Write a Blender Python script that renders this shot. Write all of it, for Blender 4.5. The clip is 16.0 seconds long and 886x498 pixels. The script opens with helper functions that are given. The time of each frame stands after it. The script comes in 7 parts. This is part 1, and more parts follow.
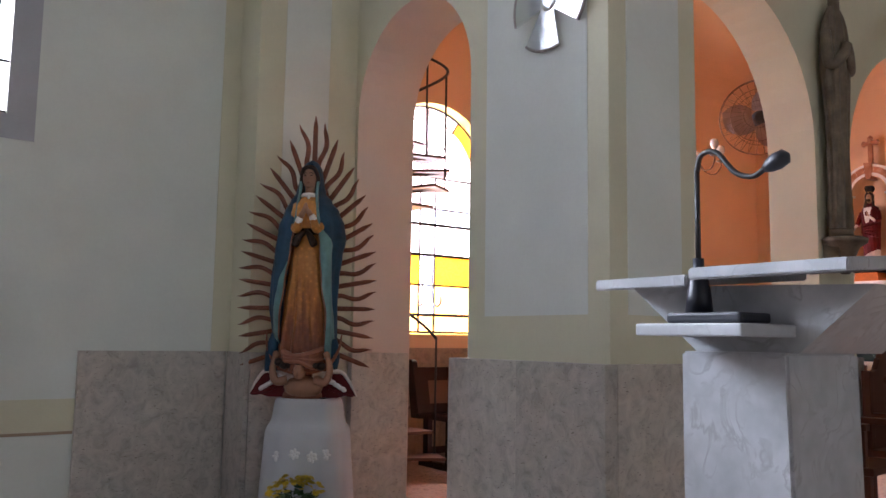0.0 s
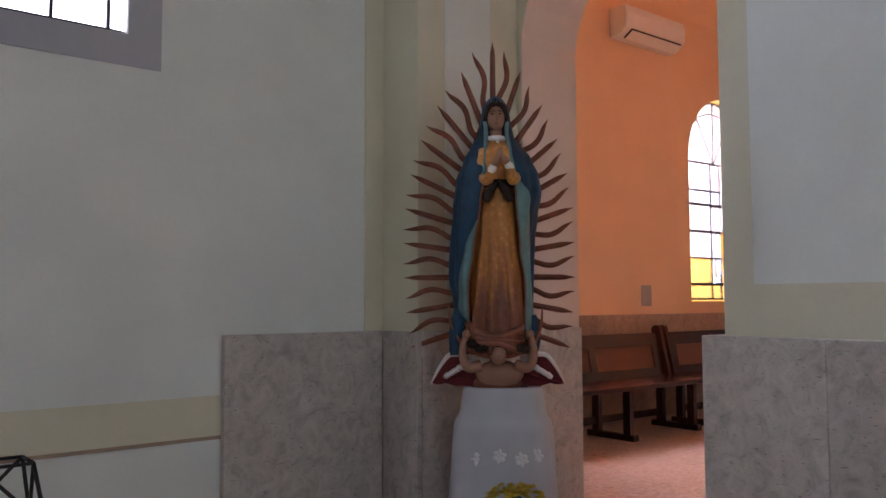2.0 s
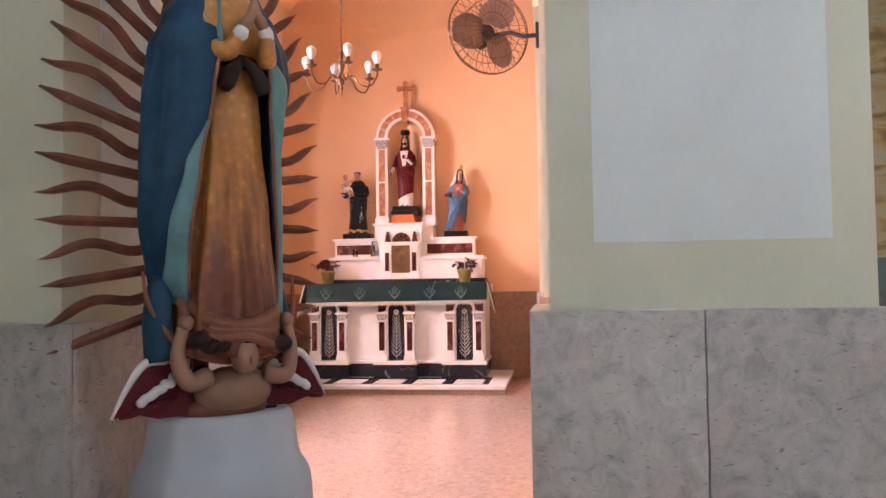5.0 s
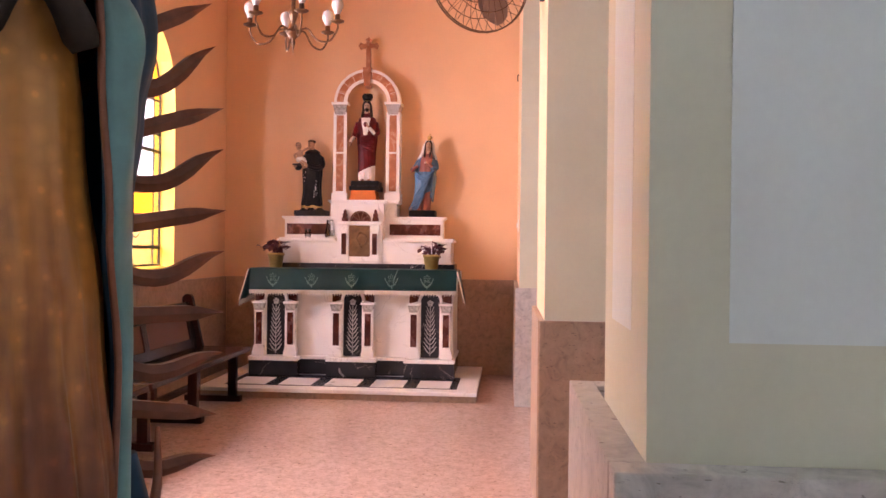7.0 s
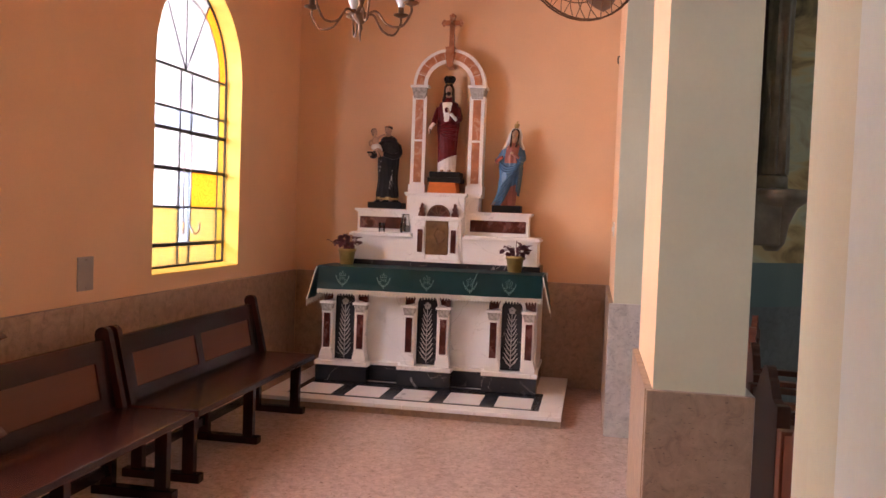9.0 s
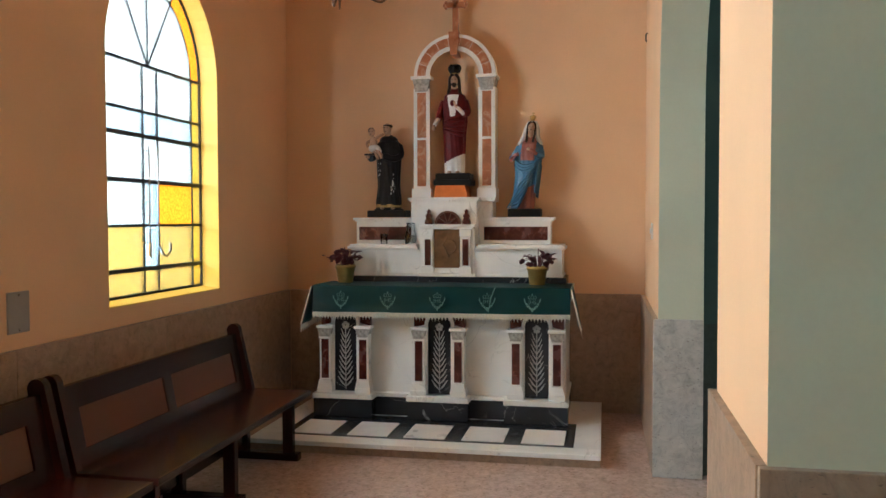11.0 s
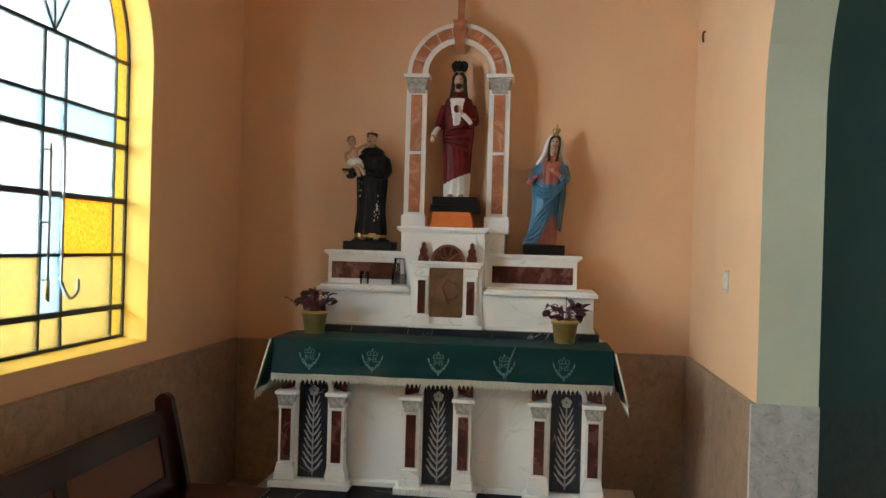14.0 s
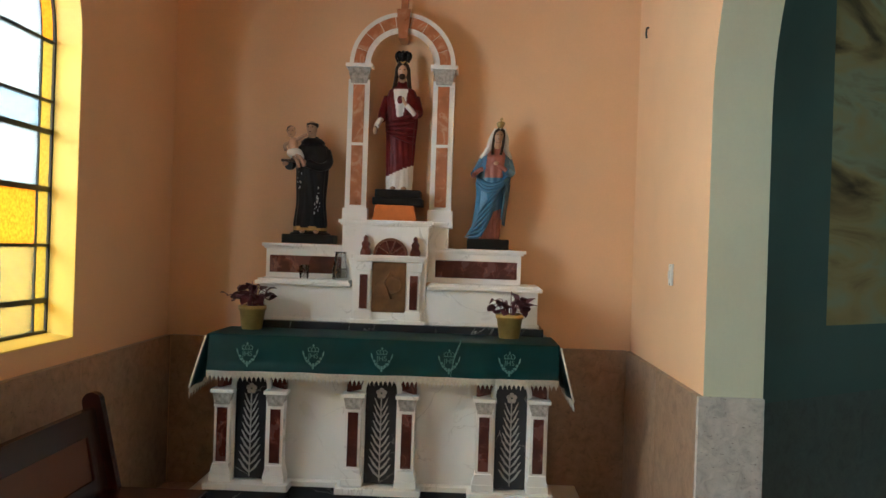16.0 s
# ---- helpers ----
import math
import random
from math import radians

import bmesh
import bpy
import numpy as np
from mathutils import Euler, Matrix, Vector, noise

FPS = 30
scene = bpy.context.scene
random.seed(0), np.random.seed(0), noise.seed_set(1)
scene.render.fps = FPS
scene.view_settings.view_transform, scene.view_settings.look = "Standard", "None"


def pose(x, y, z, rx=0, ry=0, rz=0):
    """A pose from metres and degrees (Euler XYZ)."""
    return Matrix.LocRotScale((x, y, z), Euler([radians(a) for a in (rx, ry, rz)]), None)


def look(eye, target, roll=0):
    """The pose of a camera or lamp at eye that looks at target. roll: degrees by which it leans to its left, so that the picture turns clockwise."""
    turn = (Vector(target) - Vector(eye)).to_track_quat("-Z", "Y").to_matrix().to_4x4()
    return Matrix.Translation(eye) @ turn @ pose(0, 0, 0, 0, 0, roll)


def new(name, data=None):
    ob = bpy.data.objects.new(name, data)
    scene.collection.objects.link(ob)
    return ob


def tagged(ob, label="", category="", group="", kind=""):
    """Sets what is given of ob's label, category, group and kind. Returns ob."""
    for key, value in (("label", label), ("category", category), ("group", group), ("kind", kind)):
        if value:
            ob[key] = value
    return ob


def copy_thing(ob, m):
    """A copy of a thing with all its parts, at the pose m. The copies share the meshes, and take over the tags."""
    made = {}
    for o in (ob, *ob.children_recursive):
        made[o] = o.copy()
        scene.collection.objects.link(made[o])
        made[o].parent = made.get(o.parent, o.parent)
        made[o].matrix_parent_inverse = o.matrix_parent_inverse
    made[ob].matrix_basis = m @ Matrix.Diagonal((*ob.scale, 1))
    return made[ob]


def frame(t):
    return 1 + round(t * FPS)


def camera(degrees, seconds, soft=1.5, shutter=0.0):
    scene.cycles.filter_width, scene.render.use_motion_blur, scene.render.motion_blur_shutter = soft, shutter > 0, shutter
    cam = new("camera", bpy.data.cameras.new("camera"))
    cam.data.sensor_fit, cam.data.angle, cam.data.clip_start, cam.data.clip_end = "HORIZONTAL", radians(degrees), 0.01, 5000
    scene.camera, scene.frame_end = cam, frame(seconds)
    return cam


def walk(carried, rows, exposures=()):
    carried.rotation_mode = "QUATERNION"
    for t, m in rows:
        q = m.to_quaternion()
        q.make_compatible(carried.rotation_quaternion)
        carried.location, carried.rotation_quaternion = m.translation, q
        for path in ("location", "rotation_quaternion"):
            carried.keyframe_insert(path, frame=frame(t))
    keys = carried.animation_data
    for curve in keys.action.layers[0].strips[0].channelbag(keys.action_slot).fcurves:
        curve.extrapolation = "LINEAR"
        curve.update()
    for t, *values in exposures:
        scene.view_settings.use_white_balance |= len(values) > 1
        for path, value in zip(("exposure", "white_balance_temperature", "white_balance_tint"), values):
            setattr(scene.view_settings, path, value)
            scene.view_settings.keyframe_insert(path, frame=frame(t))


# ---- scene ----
cam = camera(56.7, 16.0)
PATH = [
    (0, (0.899, 0.827, 1.068), (2.069, 2.435, 1.286), 0.9),
    (0.5, (0.781, 1.09, 1.075), (1.931, 2.714, 1.272), 0.2),
    (1, (0.677, 1.441, 1.083), (1.819, 3.073, 1.265), 0.1),
    (1.5, (0.596, 1.76, 1.079), (1.78, 3.365, 1.233), 1.1),
    (2, (0.479, 2.09, 1.112), (1.74, 3.637, 1.24), -0.2),
    (2.5, (0.407, 2.468, 1.057), (1.754, 3.939, 1.206), -0.2),
    (3, (0.437, 2.773, 1.075), (1.873, 4.16, 1.194), -0.0),
    (3.5, (0.439, 3.117, 1.072), (2.087, 4.244, 1.187), -1.7),
    (4, (0.534, 3.383, 1.04), (2.298, 4.32, 1.144), -1.3),
    (4.2, (0.628, 3.477, 1.057), (2.44, 4.318, 1.151), -1.6),
    (4.5, (0.733, 3.599, 1.074), (2.625, 4.241, 1.154), -0.9),
    (5, (0.904, 3.78, 1.055), (2.885, 4.043, 1.146), -0.8),
    (7.5, (2.095, 4.011, 1.401), (4.088, 4.174, 1.389), 0.9),
    (8, (2.248, 4.021, 1.457), (4.237, 4.231, 1.413), 1.0),
    (8.2, (2.364, 4.022, 1.443), (4.348, 4.269, 1.408), 2.3),
    (8.5, (2.479, 4.017, 1.524), (4.456, 4.316, 1.466), 2.8),
    (9, (2.641, 4.067, 1.591), (4.607, 4.425, 1.506), 2.1),
    (9.5, (2.896, 4.135, 1.599), (4.865, 4.481, 1.526), 0.5),
    (9.6, (2.941, 4.148, 1.588), (4.91, 4.492, 1.515), 0.2),
    (11.8, (3.973, 4.397, 1.62), (5.933, 4.788, 1.549), -0.0),
    (12, (4.1, 4.526, 1.623), (6.069, 4.868, 1.554), 0.2),
    (12.5, (4.349, 4.576, 1.607), (6.322, 4.895, 1.542), 1.1),
    (13, (4.563, 4.721, 1.637), (6.542, 5.006, 1.573), 1.5),
    (13.5, (4.713, 4.826, 1.655), (6.696, 5.085, 1.613), 1.3),
    (14, (4.889, 4.91, 1.661), (6.876, 5.139, 1.655), 1.6),
    (14.5, (4.975, 4.977, 1.675), (6.966, 5.163, 1.69), 2.0),
    (15, (5.018, 5.041, 1.691), (7.014, 5.163, 1.717), 1.5),
    (15.5, (5.025, 5.008, 1.655), (7.022, 5.117, 1.682), 1.6),
    (16, (4.984, 5.0, 1.62), (6.983, 5.059, 1.619), 1.9),
]
walk(cam, [(t, look(eye, target, roll)) for t, eye, target, roll in PATH],
     [(0, -0.1, 6400, 44), (0.5, -0.24, 6400, 43), (2.5, -0.1, 6400, 49), (4, 0.2, 6400, 51), (5, 0.72, 6350, 42), (8, 0.05, 6500, 47), (9, -0.2, 6150, 32), (9.5, -0.38, 5900, 15), (10, -0.42, 5650, 8), (12, -0.58, 5080, -9), (14, -0.58, 5180, -8), (16, -0.60, 5280, -6)])

# ---- world and light ----
world = bpy.data.worlds.new("sky")
scene.world = world
world.use_nodes = True
wn = world.node_tree
sky = wn.nodes.new("ShaderNodeTexSky")
sky.sky_type, sky.sun_disc = "NISHITA", False
sky.sun_elevation, sky.sun_rotation = radians(48), radians(20)
wn.nodes["Background"].inputs[1].default_value = 0.12
wn.links.new(sky.outputs[0], wn.nodes["Background"].inputs[0])


def daylight(name, x, y, z, w, h, rx, rz, watts, colour=(1, 1, 1)):
    """Skylight that stands just outside a window or an added opening."""
    la = bpy.data.lights.new(name, "AREA")
    la.shape, la.size, la.size_y, la.energy, la.color = "RECTANGLE", w, h, watts, colour
    ob = new(name, la)
    ob.matrix_world = pose(x, y, z, rx, 0, rz)
    return ob


daylight("window_daylight", 7.75, 8.25, 2.45, 1.2, 1.4, -66, 28, 85)
daylight("window_daylight", 4.75, 8.25, 2.45, 1.2, 1.4, -66, 24, 290)
daylight("nave_window_daylight", 0.05, 5.93, 3.4, 1.2, 2.0, -72, 38, 1080, (0.88, 1.0, 0.90))
# two fill lamps added behind unseen openings, to light pier and nave wall
daylight("added_back_light", -7.6, 2.6, 2.0, 3.2, 3.8, 90, -90, 22, (0.88, 1.0, 0.92))
daylight("added_side_light", -2.0, -5.75, 3.1, 2.6, 2.6, 90, 0, 4, (0.88, 1.0, 0.92))


# ---- materials ----
def node_mat(name):
    m = bpy.data.materials.new(name)
    m.use_nodes = True
    return m, m.node_tree.nodes, m.node_tree.links, m.node_tree.nodes["Principled BSDF"]


def ramp(nodes, stops):
    r = nodes.new("ShaderNodeValToRGB")
    el = r.color_ramp.elements
    while len(el) < len(stops):
        el.new(0.5)
    for e, (p, c) in zip(el, stops):
        e.position, e.color = p, (*c, 1)
    return r


def tone(c, k):
    return tuple(min(1, v * k) for v in c)


def surface(name, colour, rough=0.6, vary=0.12, scale=6.0, grain=80.0, bump=0.15, metal=0.0, spec=0.5, stretch=(1, 1, 1), island=0.0, depth=0.002):
    """Paint, plaster, wood or metal: two scales of tone, fine relief and uneven gloss."""
    m, n, l, b = node_mat(name)
    tc = n.new("ShaderNodeTexCoord")
    mp = n.new("ShaderNodeMapping")
    mp.inputs["Scale"].default_value = stretch
    l.new(tc.outputs["Object"], mp.inputs[0])
    big = n.new("ShaderNodeTexNoise")
    big.inputs["Scale"].default_value, big.inputs["Detail"].default_value = scale, 6
    fine = n.new("ShaderNodeTexNoise")
    fine.inputs["Scale"].default_value, fine.inputs["Detail"].default_value = grain, 3
    for t in (big, fine):
        l.new(mp.outputs[0], t.inputs["Vector"])
    r = ramp(n, [(0.3, tone(colour, 1 - vary)), (0.7, tone(colour, 1 + vary))])
    l.new(big.outputs[0], r.inputs[0])
    mix = n.new("ShaderNodeMix")
    mix.data_type, mix.blend_type = "RGBA", "MULTIPLY"
    mix.inputs[0].default_value = 0.5
    r2 = ramp(n, [(0.3, (1 - vary, 1 - vary, 1 - vary)), (0.65, (1, 1, 1))])
    l.new(fine.outputs[0], r2.inputs[0])
    l.new(r.outputs[0], mix.inputs[6])
    l.new(r2.outputs[0], mix.inputs[7])
    out = mix.outputs[2]
    if island:
        info = n.new("ShaderNodeObjectInfo")
        hs = n.new("ShaderNodeHueSaturation")
        mr = n.new("ShaderNodeMapRange")
        mr.inputs[3].default_value, mr.inputs[4].default_value = 1 - island, 1 + island
        l.new(info.outputs["Random"], mr.inputs[0])
        l.new(mr.outputs[0], hs.inputs["Value"])
        l.new(out, hs.inputs["Color"])
        out = hs.outputs[0]
    l.new(out, b.inputs["Base Color"])
    rr = n.new("ShaderNodeMapRange")
    rr.inputs[3].default_value, rr.inputs[4].default_value = max(0.03, rough - 0.05), min(1, rough + 0.05)
    l.new(big.outputs[0], rr.inputs[0])
    l.new(rr.outputs[0], b.inputs["Roughness"])
    bp = n.new("ShaderNodeBump")
    bp.inputs["Strength"].default_value, bp.inputs["Distance"].default_value = bump, depth
    l.new(fine.outputs[0], bp.inputs["Height"])
    l.new(bp.outputs[0], b.inputs["Normal"])
    b.inputs["Metallic"].default_value = metal
    b.inputs["Specular IOR Level"].default_value = spec
    return m


def marble(name, ground, vein, rough=0.25, scale=3.0, width=0.04, cloud=0.1, island=0.0, twist=1.5):
    """Polished stone with cloudy ground and thin wandering veins."""
    m, n, l, b = node_mat(name)
    tc = n.new("ShaderNodeTexCoord")
    info = n.new("ShaderNodeObjectInfo")
    add = n.new("ShaderNodeVectorMath")
    mul = n.new("ShaderNodeMath")
    mul.operation = "MULTIPLY"
    mul.inputs[1].default_value = 17.0
    l.new(info.outputs["Random"], mul.inputs[0])
    l.new(tc.outputs["Object"], add.inputs[0])
    l.new(mul.outputs[0], add.inputs[1])
    warp = n.new("ShaderNodeTexNoise")
    warp.inputs["Scale"].default_value, warp.inputs["Detail"].default_value = scale, 8
    warp.inputs["Distortion"].default_value = twist
    l.new(add.outputs[0], warp.inputs["Vector"])
    veins = ramp(n, [(0.5 - width, (0, 0, 0)), (0.5, (1, 1, 1)), (0.5 + width, (0, 0, 0))])
    l.new(warp.outputs[0], veins.inputs[0])
    mask = n.new("ShaderNodeTexNoise")
    mask.inputs["Scale"].default_value, mask.inputs["Detail"].default_value = scale * 1.7, 4
    l.new(add.outputs[0], mask.inputs["Vector"])
    mk = ramp(n, [(0.42, (0, 0, 0)), (0.62, (1, 1, 1))])
    l.new(mask.outputs[0], mk.inputs[0])
    mm = n.new("ShaderNodeMath")
    mm.operation = "MULTIPLY"
    l.new(veins.outputs[0], mm.inputs[0])
    l.new(mk.outputs[0], mm.inputs[1])
    g = ramp(n, [(0.3, tone(ground, 1 - cloud)), (0.7, tone(ground, 1 + cloud))])
    l.new(mask.outputs[0], g.inputs[0])
    mix = n.new("ShaderNodeMix")
    mix.data_type = "RGBA"
    l.new(mm.outputs[0], mix.inputs[0])
    l.new(g.outputs[0], mix.inputs[6])
    mix.inputs[7].default_value = (*vein, 1)
    l.new(mix.outputs[2], b.inputs["Base Color"])
    rr = n.new("ShaderNodeMapRange")
    rr.inputs[3].default_value, rr.inputs[4].default_value = rough * 0.7, rough * 1.4
    l.new(mask.outputs[0], rr.inputs[0])
    l.new(rr.outputs[0], b.inputs["Roughness"])
    bp = n.new("ShaderNodeBump")
    bp.inputs["Strength"].default_value, bp.inputs["Distance"].default_value = 0.08, 0.002
    l.new(warp.outputs[0], bp.inputs["Height"])
    l.new(bp.outputs[0], b.inputs["Normal"])
    return m


def travertine(name, ground, dark, rough=0.42, scale=15.0):
    """Honed stone slabs with cloudy blotches and small dark pits drawn out along the bed."""
    m, n, l, b = node_mat(name)
    tc = n.new("ShaderNodeTexCoord")
    info = n.new("ShaderNodeObjectInfo")
    mul = n.new("ShaderNodeMath")
    mul.operation = "MULTIPLY"
    mul.inputs[1].default_value = 31.0
    l.new(info.outputs["Random"], mul.inputs[0])
    add = n.new("ShaderNodeVectorMath")
    l.new(tc.outputs["Object"], add.inputs[0])
    l.new(mul.outputs[0], add.inputs[1])
    cloud = n.new("ShaderNodeTexNoise")
    cloud.inputs["Scale"].default_value, cloud.inputs["Detail"].default_value = scale, 12
    cloud.inputs["Roughness"].default_value, cloud.inputs["Distortion"].default_value = 0.68, 0.8
    l.new(add.outputs[0], cloud.inputs["Vector"])
    g = ramp(n, [(0.30, tone(ground, 0.66)), (0.48, ground), (0.68, tone(ground, 1.25))])
    l.new(cloud.outputs[0], g.inputs[0])
    mp = n.new("ShaderNodeMapping")
    mp.inputs["Scale"].default_value = (45, 45, 150)
    mp.inputs["Rotation"].default_value = (0.12, 0.10, 0.2)
    l.new(add.outputs[0], mp.inputs[0])
    pit = n.new("ShaderNodeTexNoise")
    pit.inputs["Scale"].default_value, pit.inputs["Detail"].default_value = 1.0, 4
    l.new(mp.outputs[0], pit.inputs["Vector"])
    pr = ramp(n, [(0.30, (0.75, 0.75, 0.75)), (0.355, (0, 0, 0))])
    l.new(pit.outputs[0], pr.inputs[0])
    mix = n.new("ShaderNodeMix")
    mix.data_type = "RGBA"
    l.new(pr.outputs[0], mix.inputs[0])
    l.new(g.outputs[0], mix.inputs[6])
    mix.inputs[7].default_value = (*dark, 1)
    hs = n.new("ShaderNodeHueSaturation")
    mr = n.new("ShaderNodeMapRange")
    mr.inputs[3].default_value, mr.inputs[4].default_value = 0.9, 1.1
    l.new(info.outputs["Random"], mr.inputs[0])
    l.new(mr.outputs[0], hs.inputs["Value"])
    l.new(mix.outputs[2], hs.inputs["Color"])
    l.new(hs.outputs[0], b.inputs["Base Color"])
    b.inputs["Roughness"].default_value = rough
    bp = n.new("ShaderNodeBump")
    bp.inputs["Strength"].default_value, bp.inputs["Distance"].default_value = 0.25, 0.002
    l.new(pit.outputs[0], bp.inputs["Height"])
    l.new(bp.outputs[0], b.inputs["Normal"])
    return m


def pane_glass(name, colour, rough=0.25, ripple=0.6, cloudy=0.45):
    """Cast church glass: tints what shines through it, with a rippled gloss."""
    m, n, l, b = node_mat(name)
    n.remove(b)
    out = n["Material Output"]
    tr = n.new("ShaderNodeBsdfTransparent")
    tc = n.new("ShaderNodeTexCoord")
    no = n.new("ShaderNodeTexNoise")
    no.inputs["Scale"].default_value, no.inputs["Detail"].default_value = 55, 3
    l.new(tc.outputs["Object"], no.inputs["Vector"])
    r = ramp(n, [(0.35, tone(colour, 1 - 0.45 * ripple)), (0.65, colour)])
    l.new(no.outputs[0], r.inputs[0])
    l.new(r.outputs[0], tr.inputs[0])
    gl = n.new("ShaderNodeBsdfGlossy")
    gl.inputs["Roughness"].default_value = rough
    fr = n.new("ShaderNodeFresnel")
    fr.inputs[0].default_value = 1.45
    bp = n.new("ShaderNodeBump")
    bp.inputs["Strength"].default_value, bp.inputs["Distance"].default_value = 0.4, 0.004
    l.new(no.outputs[0], bp.inputs["Height"])
    l.new(bp.outputs[0], gl.inputs["Normal"])
    tl = n.new("ShaderNodeBsdfTranslucent")
    l.new(r.outputs[0], tl.inputs[0])
    body = n.new("ShaderNodeMixShader")
    body.inputs[0].default_value = cloudy
    l.new(tr.outputs[0], body.inputs[1])
    l.new(tl.outputs[0], body.inputs[2])
    mx = n.new("ShaderNodeMixShader")
    l.new(fr.outputs[0], mx.inputs[0])
    l.new(body.outputs[0], mx.inputs[1])
    l.new(gl.outputs[0], mx.inputs[2])
    l.new(mx.outputs[0], out.inputs[0])
    return m



M_NAVE = surface("grey_white_paint", (0.70, 0.74, 0.685), 0.7, 0.05, 2.5, 60, 0.12)
# arch jamb: warm light bounced from the chapel floor is tinted into the white
M_JAMB = surface("white_paint_with_warm_bounce", (0.72, 0.60, 0.53), 0.7, 0.05, 2.5, 60, 0.12)
M_CREAM = surface("cream_paint", (0.64, 0.62, 0.46), 0.65, 0.05, 2.5, 60, 0.12)
def clear_glass():
    """Thin clear glass: a sheen over what lies behind it."""
    m, n, l, b = node_mat("clear_glass")
    n.remove(b)
    tr, gl, fr, mx = (n.new("ShaderNode" + k) for k in ("BsdfTransparent", "BsdfGlossy", "Fresnel", "MixShader"))
    tr.inputs[0].default_value = (0.90, 0.91, 0.91, 1)
    gl.inputs["Roughness"].default_value, fr.inputs[0].default_value = 0.05, 1.5
    l.new(fr.outputs[0], mx.inputs[0])
    l.new(tr.outputs[0], mx.inputs[1])
    l.new(gl.outputs[0], mx.inputs[2])
    l.new(mx.outputs[0], n["Material Output"].inputs[0])
    return m


M_GREYBAND = surface("grey_border_paint", (0.42, 0.43, 0.46), 0.65, 0.06, 3, 60, 0.1)
M_RUSTLINE = surface("brown_line_paint", (0.36, 0.26, 0.18), 0.65, 0.15, 3, 60, 0.1)
M_CHAPEL = surface("warm_chapel_plaster", (0.76, 0.49, 0.285), 0.75, 0.045, 1.8, 70, 0.12)
M_CEIL = surface("chapel_ceiling_plaster", (0.76, 0.49, 0.285), 0.8, 0.03, 1.5, 60, 0.08)
M_STONE = travertine("wall_slab_stone", (0.47, 0.43, 0.385), (0.13, 0.11, 0.095))
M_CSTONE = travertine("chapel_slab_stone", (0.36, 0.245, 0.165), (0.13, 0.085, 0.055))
M_FLOOR = travertine("floor_marble", (0.52, 0.375, 0.31), (0.20, 0.115, 0.085), 0.17, 26.0)
M_WHITE = marble("white_marble", (0.86, 0.845, 0.82), (0.64, 0.62, 0.60), 0.3, 2.2, 0.012, 0.05)
M_BLACK = marble("black_marble", (0.026, 0.027, 0.032), (0.42, 0.41, 0.40), 0.22, 2.2, 0.006, 0.3)
M_RED = marble("red_marble", (0.085, 0.022, 0.017), (0.26, 0.10, 0.07), 0.25, 5.0, 0.02, 0.35)
M_ORANGE = marble("orange_marble", (0.43, 0.165, 0.075), (0.58, 0.36, 0.24), 0.3, 6.0, 0.06, 0.22)
M_CAPITAL = surface("carved_grey_capital", (0.42, 0.40, 0.37), 0.6, 0.35, 40, 90, 0.9, depth=0.01)
M_PALM = surface("incised_grey_palm", (0.38, 0.37, 0.36), 0.55, 0.2, 30, 120, 0.3)
M_WOOD = surface("dark_red_brown_wood", (0.030, 0.0075, 0.005), 0.22, 0.07, 3, 30, 0.03, spec=0.4, stretch=(0.3, 4, 4), island=0.10)
M_CHAIR = surface("reddish_brown_chair_wood", (0.085, 0.026, 0.013), 0.4, 0.2, 3, 30, 0.1, spec=0.3, stretch=(4, 4, 0.4), island=0.12)
M_PANEL = surface("mid_brown_wood_panel", (0.14, 0.055, 0.028), 0.42, 0.07, 3, 30, 0.03, spec=0.35, stretch=(0.3, 4, 4), island=0.08)
M_RAY = surface("brown_painted_ray", (0.20, 0.066, 0.034), 0.42, 0.3, 18, 90, 0.3, spec=0.3, island=0.15)
M_RUST = surface("rust_red_paint", (0.26, 0.085, 0.04), 0.45, 0.25, 14, 70, 0.3)
